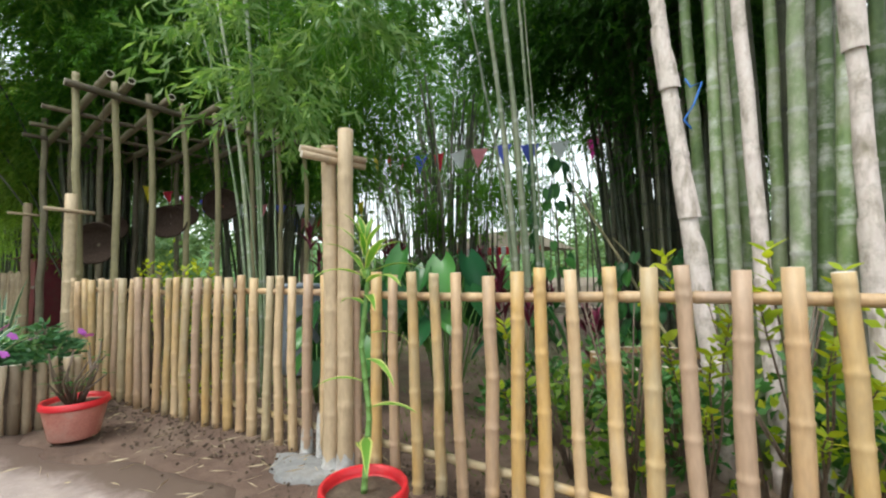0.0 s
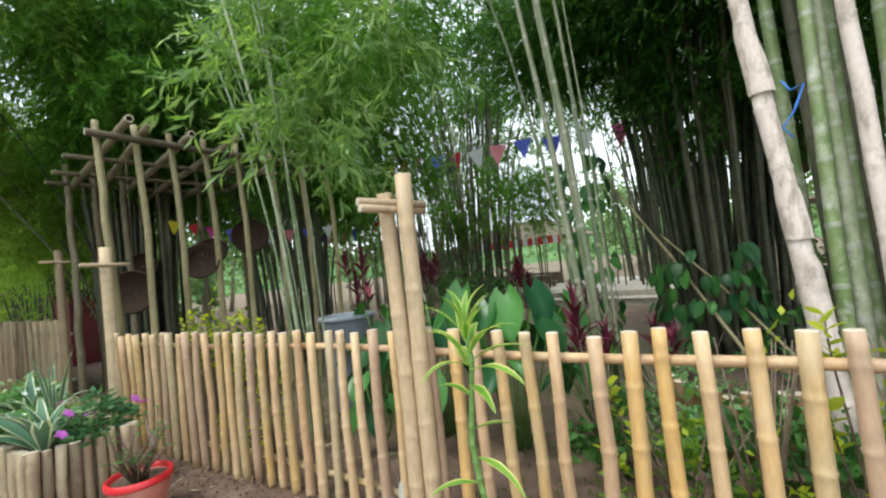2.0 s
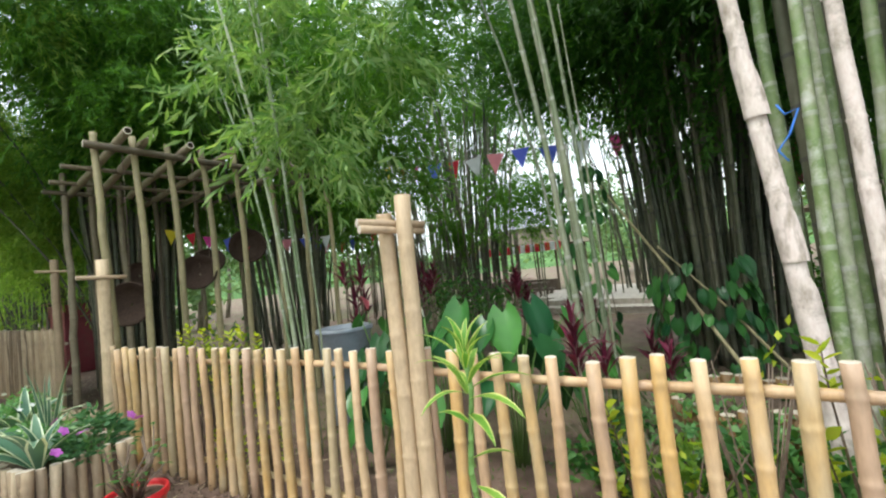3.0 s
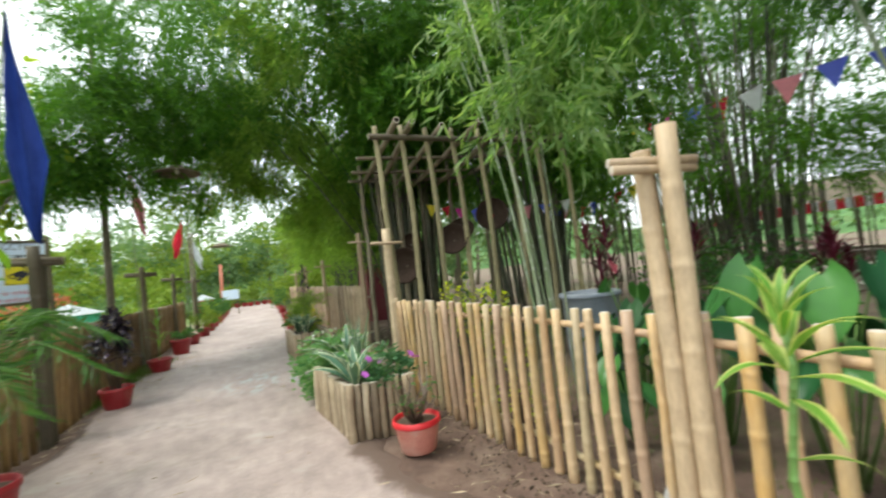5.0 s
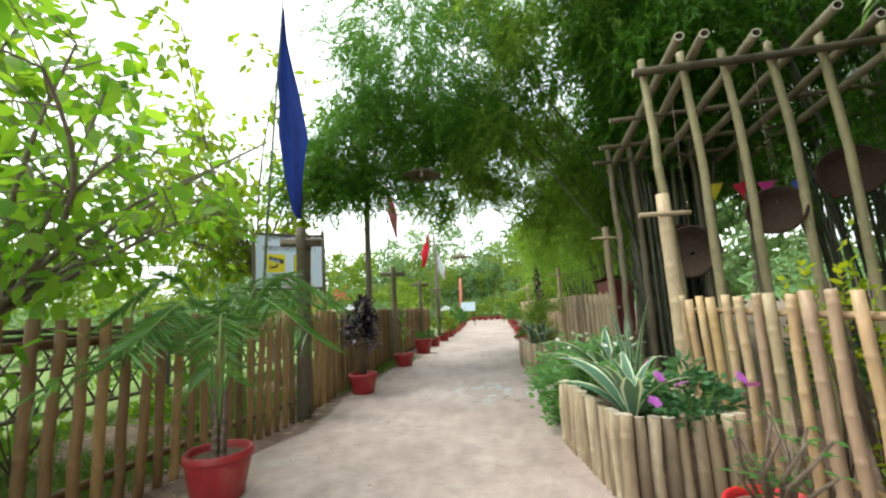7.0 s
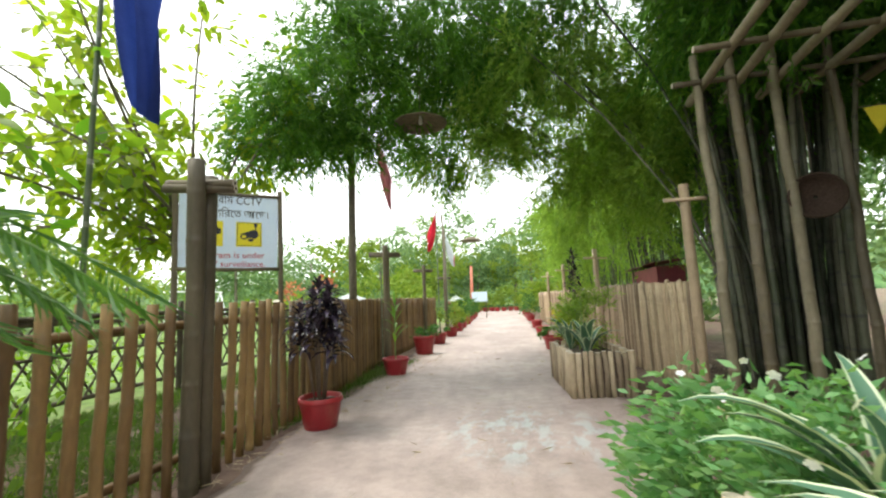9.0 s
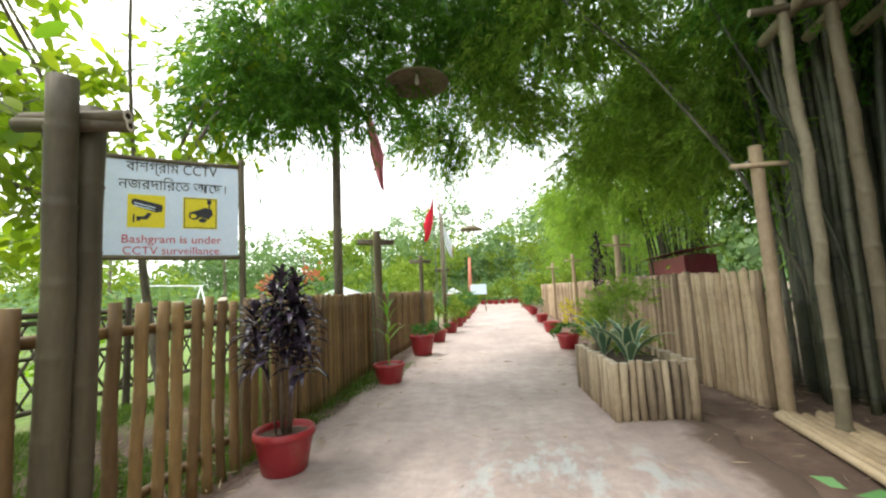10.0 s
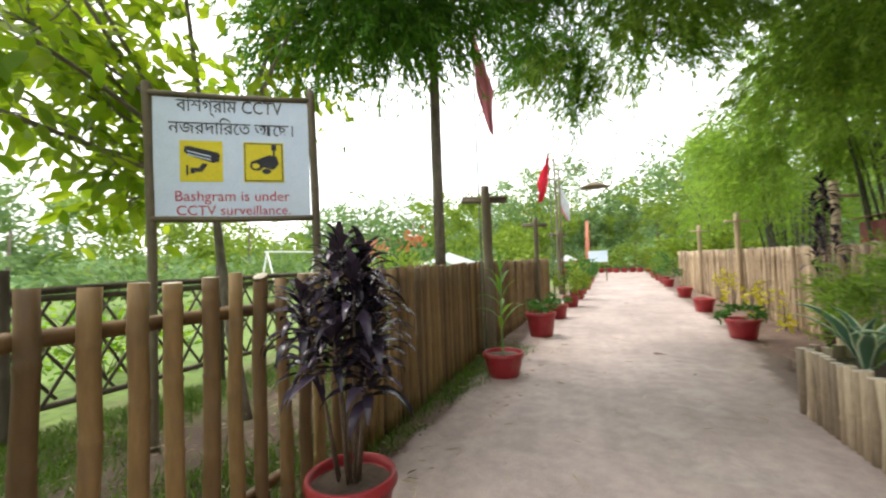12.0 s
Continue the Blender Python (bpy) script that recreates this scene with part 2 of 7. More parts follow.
# paled towards blue: the haze of distance is mixed into this leaf colour
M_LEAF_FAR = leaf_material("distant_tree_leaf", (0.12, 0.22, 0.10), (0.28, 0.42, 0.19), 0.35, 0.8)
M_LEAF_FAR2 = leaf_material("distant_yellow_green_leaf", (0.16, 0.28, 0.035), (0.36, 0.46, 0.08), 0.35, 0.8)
M_LEAF_DURANTA = leaf_material("lime_yellow_leaf", (0.26, 0.42, 0.02), (0.62, 0.66, 0.05), 0.5)
M_LEAF_SHRUB = leaf_material("shrub_leaf", (0.03, 0.12, 0.03), (0.12, 0.27, 0.06), 0.35)
M_LEAF_VINCA = leaf_material("soft_green_flower_leaf", (0.13, 0.34, 0.12), (0.34, 0.58, 0.26), 0.5)
M_LEAF_BED = leaf_material("bluish_green_bedding_leaf", (0.045, 0.15, 0.06), (0.15, 0.32, 0.13), 0.4)
M_LEAF_PALM = leaf_material("palm_leaflet", (0.045, 0.13, 0.03), (0.13, 0.28, 0.06), 0.45)
M_LEAF_HEART = leaf_material("glossy_heart_leaf", (0.018, 0.09, 0.035), (0.10, 0.29, 0.06), 0.3, 0.3, island=False)
M_LEAF_TI = leaf_material("dark_purple_leaf", (0.02, 0.015, 0.025), (0.085, 0.062, 0.10), 0.1, 0.25, island=False)
M_LEAF_WINE = leaf_material("wine_red_leaf", (0.05, 0.010, 0.018), (0.20, 0.025, 0.07), 0.25, 0.4, island=False)
M_LEAF_LIME = leaf_material("light_green_strap_leaf", (0.12, 0.30, 0.04), (0.26, 0.45, 0.08), 0.4, 0.4, island=False)
M_LEAF_MARGIN = leaf_material("yellow_leaf_margin", (0.55, 0.60, 0.16), (0.70, 0.72, 0.28), 0.35, 0.4, island=False)
M_LEAF_AGAVE = leaf_material("grey_green_agave_leaf", (0.07, 0.16, 0.10), (0.13, 0.24, 0.15), 0.15, 0.45, island=False)
M_LEAF_CREAM = leaf_material("cream_leaf_stripe", (0.58, 0.66, 0.45), (0.68, 0.74, 0.55), 0.2, 0.45, island=False)
M_STALK = leaf_material("green_stalk", (0.12, 0.25, 0.06), (0.20, 0.34, 0.10), 0.1, 0.5, island=False)
M_TWIG = wear_material("brown_twig", [(0.3, (0.09, 0.06, 0.045)), (0.7, (0.19, 0.14, 0.10))], 20.0)
M_PETAL_PINK = leaf_material("magenta_petal", (0.48, 0.10, 0.56), (0.64, 0.20, 0.72), 0.3, 0.6)
M_PETAL_WHITE = leaf_material("white_petal", (0.75, 0.78, 0.80), (0.85, 0.86, 0.88), 0.3, 0.6)
M_PETAL_CORAL = leaf_material("coral_petal", (0.62, 0.16, 0.10), (0.75, 0.36, 0.25), 0.3, 0.6)
M_PETAL_YELLOW = leaf_material("yellow_leaf", (0.48, 0.46, 0.03), (0.72, 0.62, 0.06), 0.4)
M_SPATHE = leaf_material("pink_spathe", (0.68, 0.13, 0.20), (0.74, 0.18, 0.26), 0.25, 0.35)
M_GRASS = leaf_material("grass_blade", (0.06, 0.13, 0.02), (0.17, 0.28, 0.05), 0.4, 0.6)
M_TINT = wear_material("green_painted_panel", [(0.3, (0.05, 0.36, 0.22)), (0.7, (0.08, 0.46, 0.30))], 3.0)
M_METALWHITE = wear_material("white_painted_pipe", [(0.3, (0.68, 0.69, 0.7)), (0.7, (0.76, 0.77, 0.78))], 6.0)
M_BLUECORD = wear_material("blue_nylon_cord", [(0.3, (0.03, 0.14, 0.5)), (0.7, (0.05, 0.2, 0.62))], 30.0)


def path_material():
    m, t, b = nodes_of("sandy_concrete_path")
    v = coords(t)
    big = ramp(t, noisy(t, v, 0.7, 6.0, 0.65), [(0.3, (0.235, 0.183, 0.165)), (0.5, (0.345, 0.272, 0.25)), (0.72, (0.43, 0.352, 0.325))]).outputs[0]
    spots = ramp(t, noisy(t, v, 5.5, 8.0, 0.7), [(0.38, (0.33, 0.33, 0.33)), (0.6, (0.62, 0.62, 0.62))]).outputs[0]
    col = mix(t, 0.45, big, spots, "OVERLAY")
    grit = noisy(t, v, 110.0, 3.0, 0.7)
    col = mix(t, 0.35, col, ramp(t, grit, [(0.3, (0.3, 0.3, 0.3)), (0.7, (0.7, 0.7, 0.7))]).outputs[0], "OVERLAY")
    moss = ramp(t, noisy(t, coords(t, (0.8, 0.8, 1)), 1.1, 6.0, 0.7), [(0.58, (0, 0, 0)), (0.75, (0.4, 0.4, 0.4))]).outputs[0]
    col = mix(t, moss, col, (0.15, 0.145, 0.085))
    earth = ramp(t, noisy(t, coords(t, (1.0, 1.0, 1)), 1.7, 7.0, 0.72), [(0.58, (0, 0, 0)), (0.74, (0.4, 0.4, 0.4))]).outputs[0]
    col = mix(t, earth, col, (0.18, 0.14, 0.11))
    pale = ramp(t, noisy(t, coords(t, (0.9, 0.5, 1)), 2.3, 5.0, 0.6), [(0.62, (0, 0, 0)), (0.72, (0.55, 0.55, 0.55))]).outputs[0]
    col = mix(t, pale, col, (0.43, 0.385, 0.355))
    # loose soil washed over the edges
    cover = t.nodes.new("ShaderNodeAttribute")
    cover.attribute_name = "soil_cover"
    patchy = t.nodes.new("ShaderNodeMath")
    patchy.operation = "MULTIPLY_ADD"
    patchy.inputs[1].default_value = 1.3
    t.links.new(cover.outputs["Fac"], patchy.inputs[0])
    t.links.new(noisy(t, v, 4.0, 7.0, 0.75), patchy.inputs[2])
    col = mix(t, ramp(t, patchy.outputs[0], [(0.62, (0, 0, 0)), (1.0, (0.95, 0.95, 0.95))]).outputs[0], col, (0.115, 0.076, 0.058))
    # worn pale-blue chalk marks on the ground
    where = t.nodes.new("ShaderNodeVectorMath")
    where.operation = "DISTANCE"
    t.links.new(t.nodes.new("ShaderNodeTexCoord").outputs["Object"], where.inputs[0])
    where.inputs[1].default_value = (-8.5, -0.8, 0.0)
    near = ramp(t, where.outputs["Value"], [(0.55, (1, 1, 1)), (1.0, (0, 0, 0))]).outputs[0]
    chalk = ramp(t, noisy(t, coords(t, (1.0, 2.0, 1)), 2.6, 5.0, 0.65), [(0.5, (0, 0, 0)), (0.6, (0.42, 0.42, 0.42))]).outputs[0]
    col = mix(t, mix(t, 1.0, near, chalk, "MULTIPLY"), col, (0.42, 0.53, 0.57))
    t.links.new(col, b.inputs["Base Color"])
    b.inputs["Roughness"].default_value = 0.62
    h = mix(t, 0.5, grit, noisy(t, v, 9.0, 5.0))
    bumpy(t, b, h, 0.5, 0.012)
    return m


def ground_material():
    m, t, b = nodes_of("soil_and_grass_ground")
    v = coords(t)
    soil = ramp(t, noisy(t, v, 2.2, 7.0, 0.7), [(0.3, (0.075, 0.045, 0.034)), (0.5, (0.135, 0.085, 0.064)), (0.75, (0.22, 0.148, 0.112))]).outputs[0]
    grass = ramp(t, noisy(t, v, 6.0, 6.0, 0.7), [(0.3, (0.06, 0.105, 0.02)), (0.6, (0.14, 0.22, 0.045)), (0.8, (0.22, 0.29, 0.075))]).outputs[0]
    sep = t.nodes.new("ShaderNodeSeparateXYZ")
    t.links.new(t.nodes.new("ShaderNodeTexCoord").outputs["Object"], sep.inputs[0])
    ma = t.nodes.new("ShaderNodeMath")
    ma.operation = "MULTIPLY_ADD"
    ma.inputs[1].default_value, ma.inputs[2].default_value = -0.42, -2.0
    t.links.new(sep.outputs[1], ma.inputs[0])
    mb = t.nodes.new("ShaderNodeMath")
    mb.operation = "MULTIPLY_ADD"
    mb.inputs[1].default_value, mb.inputs[2].default_value = 2.6, -1.3
    t.links.new(noisy(t, v, 1.1, 5.0, 0.7), mb.inputs[0])
    mc = t.nodes.new("ShaderNodeMath")
    mc.operation, mc.use_clamp = "ADD", True
    t.links.new(ma.outputs[0], mc.inputs[0])
    t.links.new(mb.outputs[0], mc.inputs[1])
    sandy = ramp(t, noisy(t, v, 1.3, 7.0, 0.72), [(0.52, (0, 0, 0)), (0.66, (0.35, 0.35, 0.35))]).outputs[0]
    soil = mix(t, sandy, soil, (0.30, 0.23, 0.175))
    col = mix(t, mc.outputs[0], soil, grass)
    moss = ramp(t, noisy(t, v, 0.5, 5.0, 0.7), [(0.44, (0, 0, 0)), (0.6, (0.55, 0.55, 0.55))]).outputs[0]
    inside = t.nodes.new("ShaderNodeMapRange")
    inside.inputs["From Min"].default_value, inside.inputs["From Max"].default_value = 2.4, 3.6
    t.links.new(sep.outputs[1], inside.inputs["Value"])
    moss = mix(t, 1.0, moss, ramp(t, inside.outputs[0], [(0.0, (0, 0, 0)), (1.0, (1, 1, 1))]).outputs[0], "MULTIPLY")
    col = mix(t, moss, col, (0.13, 0.15, 0.06))
    t.links.new(col, b.inputs["Base Color"])
    b.inputs["Roughness"].default_value = 0.95
    bumpy(t, b, noisy(t, v, 24.0, 6.0, 0.7), 0.7, 0.03)
    return m


M_PATH = path_material()
M_GROUND = ground_material()

# ---- builders ----
rng = np.random.default_rng(7)
rnd = random.Random(11)


class Geo:
    """Vertices and faces of one mesh, with a material number for each face."""

    def __init__(self):
        self.v, self.f, self.m = [], [], []

    def tube(self, pts, radii, sides=8, mats=None, cap=True, hollow=0.0, hollow_mat=0, cut_mat=0):
        pts = [Vector(p) for p in pts]
        first = len(self.v)
        side = None
        for i, p in enumerate(pts):
            d = (pts[min(i + 1, len(pts) - 1)] - pts[max(i - 1, 0)]).normalized()
            if side is None:
                side = d.orthogonal().normalized()
            side = (side - d * side.dot(d)).normalized()
            up = d.cross(side)
            for k in range(sides):
                a = 2 * math.pi * k / sides
                self.v.append(p + (side * math.cos(a) + up * math.sin(a)) * radii[i])
        for i in range(len(pts) - 1):
            for k in range(sides):
                a, b = first + i * sides + k, first + i * sides + (k + 1) % sides
                self.f.append((a, b, b + sides, a + sides))
                self.m.append(mats[i] if mats else 0)
        if cap:
            self.f.append(tuple(reversed(range(first, first + sides))))
            self.m.append(cut_mat)
            last = first + (len(pts) - 1) * sides
            if hollow:
                d = (pts[-1] - pts[-2]).normalized()
                c = pts[-1]
                ring = len(self.v)
                for depth, grow in ((0.0, hollow), (0.05, hollow * 0.95)):
                    for k in range(sides):
                        self.v.append(c + (self.v[last + k] - c) * grow - d * depth)
                for k in range(sides):
                    n = (k + 1) % sides
                    self.f.append((last + k, last + n, ring + n, ring + k))
                    self.m.append(cut_mat)
                    self.f.append((ring + k, ring + n, ring + sides + n, ring + sides + k))
                    self.m.append(hollow_mat)
                self.f.append(tuple(range(ring + sides, ring + 2 * sides)))
                self.m.append(hollow_mat)
            else:
                self.f.append(tuple(range(last, last + sides)))
                self.m.append(cut_mat)

    def culm(self, pts, r0, r1, gap=0.25, sides=9, jog=0.0, hollow=0.0, start=0.12, swell=1.1):
        """A bamboo stem along pts: smooth lengths with raised nodes. Materials: 0 skin, 1 node, 2 cut end, 3 hollow."""
        pts = [Vector(p) for p in pts]
        seg = [(b - a).length for a, b in zip(pts, pts[1:])]
        total = sum(seg)

        def at(s):
            for a, b, l in zip(pts, pts[1:], seg):
                if s <= l:
                    return a.lerp(b, s / l)
                s -= l
            return pts[-1]

        line, rad, mats = [pts[0]], [r0], []
        s = start
        while s < total - 0.03:
            r = r0 + (r1 - r0) * s / total
            off = Vector((rnd.uniform(-jog, jog), rnd.uniform(-jog, jog), 0))
            rings = ((-0.14 * gap * 0.35, 1.0), (0.0, swell), (0.1 * gap * 0.35, 0.97))
            if sides > 8:
                rings = ((-0.16 * gap, 0.99), *rings, (0.14 * gap, 0.985))
            for ds, k in rings:
                line.append(at(s + ds) + off)
                rad.append(r * k)
            mats += [0, 0, 1, 1, 0] if sides > 8 else [0, 1, 1]
            s += gap * rnd.uniform(0.85, 1.2)
        line.append(pts[-1])
        rad.append(r1)
        mats.append(0)
        self.tube(line, rad, sides, mats, True, hollow, 3, 2)

    def box(self, lo, hi, m=0):
        i = len(self.v)
        for z in (lo[2], hi[2]):
            for x, y in ((lo[0], lo[1]), (hi[0], lo[1]), (hi[0], hi[1]), (lo[0], hi[1])):
                self.v.append(Vector((x, y, z)))
        for q in ((0, 3, 2, 1), (4, 5, 6, 7), (0, 1, 5, 4), (1, 2, 6, 5), (2, 3, 7, 6), (3, 0, 4, 7)):
            self.f.append(tuple(i + k for k in q))
            self.m.append(m)

    def lathe(self, profile, sides=28, m=0):
        i = len(self.v)
        for r, z in profile:
            for k in range(sides):
                a = 2 * math.pi * k / sides
                self.v.append(Vector((r * math.cos(a), r * math.sin(a), z)))
        for j in range(len(profile) - 1):
            for k in range(sides):
                a, b = i + j * sides + k, i + j * sides + (k + 1) % sides
                self.f.append((a, b, b + sides, a + sides))
                self.m.append(m)

    def blade(self, base, out, length, width, droop=0.6, rise=0.8, segs=7, fold=0.25, wave=0.0, shape=0.35, margin=0.0):
        """A strap leaf from base: it starts along out tipped up by rise and bends down by droop. Materials: 0 middle, 1 margin."""
        out = Vector((out[0], out[1], 0)).normalized()
        sidew = Vector((-out.y, out.x, 0))
        p = Vector(base)
        ang = rise
        i = len(self.v)
        cols = 5 if margin else 3
        for k in range(segs + 1):
            u = k / segs
            w = width * 0.5 * max(0.02, min(1.0, (u / shape) ** 0.6 if u < shape else ((1 - u) / (1 - shape)) ** 0.75)) + (0.12 * width if u < 0.02 else 0)
            d = out * math.cos(ang) + Vector((0, 0, 1)) * math.sin(ang)
            n = d.cross(sidew)
            n = -n if n.z < 0 else n
            tw = sidew + n * (wave * math.sin(u * 9))
            row = ((-1, fold), (0, 0), (1, fold)) if not margin else ((-1, fold), (margin - 1, fold * (1 - margin)), (0, 0), (1 - margin, fold * (1 - margin)), (1, fold))
            for s, h in row:
                self.v.append(p + tw * (s * w) + n * (h * w))
            p = p + d * (length / segs)
            ang -= droop / segs * (0.4 + 1.2 * u)
        for k in range(segs):
            for c in range(cols - 1):
                a = i + k * cols + c
                self.f.append((a, a + 1, a + 1 + cols, a + cols))
                self.m.append(1 if margin and c in (0, cols - 2) else 0)

    def mesh(self, name, mats, smooth=True):
        me = bpy.data.meshes.new(name)
        me.from_pydata([tuple(v) for v in self.v], [], self.f)
        for m in mats if isinstance(mats, (list, tuple)) else [mats]:
            me.materials.append(m)
        me.polygons.foreach_set("material_index", self.m)
        me.polygons.foreach_set("use_smooth", [smooth and len(f) <= 4 for f in self.f])
        me.update()
        return me


def node_skin(skin):
    """The raised joint of a stem: its skin, a little paler and rougher."""
    if skin.name not in NODES:
        m = skin.copy()
        m.name = skin.name + "_node"
        for n in m.node_tree.nodes:
            if n.bl_idname == "ShaderNodeValToRGB" and n.color_ramp.elements[0].position in (0.2, 0.25, 0.3) and len(n.color_ramp.elements) > 2:
                for e in n.color_ramp.elements:
                    c = e.color
                    grey = (c[0] + c[1] + c[2]) / 3
                    if "culm" in skin.name and "dark" not in skin.name:
                        e.color = (c[0] * 0.5 + 0.17, c[1] * 0.5 + 0.17, c[2] * 0.5 + 0.16, 1)
                    else:
                        e.color = ((c[0] * 0.42 + grey * 0.26), (c[1] * 0.42 + grey * 0.26), (c[2] * 0.42 + grey * 0.28), 1)
        NODES[skin.name] = m
    return NODES[skin.name]


NODES = {}


def CULM(skin):
    return [skin, node_skin(skin), M_CUT, M_HOLLOW]


def np_mesh(name, V, F, mat, smooth=False):
    me = bpy.data.meshes.new(name)
    me.vertices.add(len(V))
    me.vertices.foreach_set("co", np.ascontiguousarray(V, dtype=np.float32).ravel())
    me.loops.add(F.size)
    me.loops.foreach_set("vertex_index", F.astype(np.int32).ravel())
    me.polygons.add(len(F))
    me.polygons.foreach_set("loop_start", np.arange(0, F.size, F.shape[1], dtype=np.int32))
    if smooth:
        me.polygons.foreach_set("use_smooth", np.ones(len(F), dtype=bool))
    me.materials.append(mat)
    me.update(calc_edges=True)
    return me


def unit(a):
    return a / np.maximum(np.linalg.norm(a, axis=-1, keepdims=True), 1e-6)


def leaf_quads(P, D, L, W, curl=0.15):
    """Folded pointed leaves: root P, direction D, length L, width W."""
    n = len(P)
    R = rng.normal(size=(n, 3))
    R[:, 2] *= 0.5
    S = unit(np.cross(D, R))
    N = np.cross(S, D)
    L, W = L[:, None], W[:, None]
    mid = P + D * L * 0.42
    V = np.stack([P, mid + S * W * 0.5 + N * W * 0.12, P + D * L - N * L * curl, mid - S * W * 0.5 + N * W * 0.12], 1).reshape(-1, 3)
    return V, np.arange(4 * n).reshape(n, 4)


def broad_leaves(P, D, L, ratio=0.46):
    """Oval leaves: a strip that widens, tapers to a point and droops along its length."""
    n = len(P)
    S = unit(np.cross(D, rng.normal(size=(n, 3)) * np.array([0.5, 0.5, 0.2]) + np.array([0, 0, 1.0])))
    N = np.cross(S, D)
    L = L[:, None]
    W = L * ratio * 0.5 * rng.uniform(0.85, 1.15, (n, 1))
    bend = rng.uniform(0.06, 0.26, (n, 1))
    rows = []
    for u, w in ((0.0, 0.04), (0.14, 0.6), (0.38, 1.0), (0.62, 0.9), (0.84, 0.45), (1.0, 0.03)):
        mid = P + D * L * u - N * L * bend * u * u
        rows += [mid + S * W * w, mid - S * W * w]
    V = np.stack(rows, 1).reshape(-1, 3)
    q = np.arange(n)[:, None] * 12
    F = np.concatenate([q + np.array([[2 * k, 2 * k + 1, 2 * k + 3, 2 * k + 2]]) for k in range(5)], 0)
    return V, F


def spray_leaves(P, D, L, per, size, width, droop=0.35, spread=0.8, hang=0.5):
    """Leaves along sprays that start at P, run along D for L and bend down."""
    n = len(P)
    t = rng.random((n, per)) ** 0.8
    pos = P[:, None] + D[:, None] * (t * L[:, None])[..., None]
    pos[..., 2] -= droop * t ** 2 * L[:, None]
    d = D[:, None] * 0.7 + rng.normal(size=(n, per, 3)) * spread * 0.6
    d[..., 2] -= hang
    s = size * rng.uniform(0.6, 1.25, n * per)
    return leaf_quads(pos.reshape(-1, 3), unit(d.reshape(-1, 3)), s, width * s / size * rng.uniform(0.8, 1.2, n * per))


def blob_points(n, centre, radii, clump=1.0, shell=0.35):
    """Points in an uneven ellipsoid, gathered into tufts with gaps between."""
    k = max(6, int(n / 30))
    seed = unit(rng.normal(size=(k, 3))) * (rng.random((k, 1)) ** shell)
    idx = rng.integers(0, k, n)
    p = seed[idx] + rng.normal(size=(n, 3)) * 0.13 * clump
    return p * np.array(radii) + np.array(centre), unit(seed[idx] * np.array([1, 1, 0.4]) + rng.normal(size=(n, 3)) * 0.35)


def part(name, me, parent, label="", m=None):
    ob = new(name, me)
    ob.parent = parent
    if m is not None:
        ob.matrix_basis = m
    if label:
        ob["label"] = label
    return ob


def thing(name, at, label, category, group="", turn=0.0):
    ob = new(name)
    ob.empty_display_size = 0.1
    ob.matrix_basis = pose(*at, 0, 0, turn)
    return tagged(ob, label, category, group)


def along(pts, s):
    """The place s metres along a line of points, and its heading."""
    for a, b in zip(pts, pts[1:]):
        l = math.hypot(b[0] - a[0], b[1] - a[1])
        if s <= l or b is pts[-1]:
            u = s / l
            return a[0] + (b[0] - a[0]) * u, a[1] + (b[1] - a[1]) * u, math.degrees(math.atan2(b[1] - a[1], b[0] - a[0]))
        s -= l


def length_of(pts):
    return sum(math.hypot(b[0] - a[0], b[1] - a[1]) for a, b in zip(pts, pts[1:]))

# ---- ground and path ----
def ground_sheet():
    xs = np.unique(np.concatenate([np.linspace(-400, -60, 18), np.linspace(-60, -14, 70), np.linspace(-14, 6, 90), np.linspace(6, 60, 20), np.linspace(60, 400, 12)]))
    ys = np.unique(np.concatenate([np.linspace(-400, -40, 16), np.linspace(-40, -10, 40), np.linspace(-10, 10, 90), np.linspace(10, 40, 40), np.linspace(40, 400, 16)]))
    X, Y = np.meshgrid(xs, ys, indexing="ij")
    Z = -0.025 + 0.02 * np.sin(X * 2.3 + Y * 1.7) * np.sin(Y * 3.1 - X * 0.8) - 0.012 * np.sin(X * 6.1) * np.sin(Y * 5.3)
    n, k = len(xs), len(ys)
    idx = np.arange(n * k).reshape(n, k)
    F = np.stack([idx[:-1, :-1], idx[1:, :-1], idx[1:, 1:], idx[:-1, 1:]], -1).reshape(-1, 4)
    ob = new("ground", np_mesh("ground", np.stack([X, Y, Z], -1).reshape(-1, 3), F, M_GROUND, True))
    tagged(ob, "brown bare soil with moss and grass beyond the fence", "ground", kind="structure")


ground_sheet()

LEFT_EDGE = [(6, -2.75), (-4, -2.9), (-7.2, -3.0), (-9.5, -3.4), (-14, -3.92), (-20, -4.62), (-30, -5.9), (-44, -7.6)]
RIGHT_EDGE = [(6, 1.25), (-2, 1.3), (-2.6, 1.22), (-3.6, 1.0), (-4.3, 0.78), (-6.2, 0.52), (-8, 0.62), (-9.7, 0.62), (-11.6, -0.2), (-14.5, -0.22), (-20, -0.85), (-26, -1.35), (-44, -2.9)]


def edge_at(pts, x):
    for a, b in zip(pts, pts[1:]):
        if b[0] <= x <= a[0]:
            u = (a[0] - x) / (a[0] - b[0])
            return a[1] + (b[1] - a[1]) * u
    return pts[-1][1]


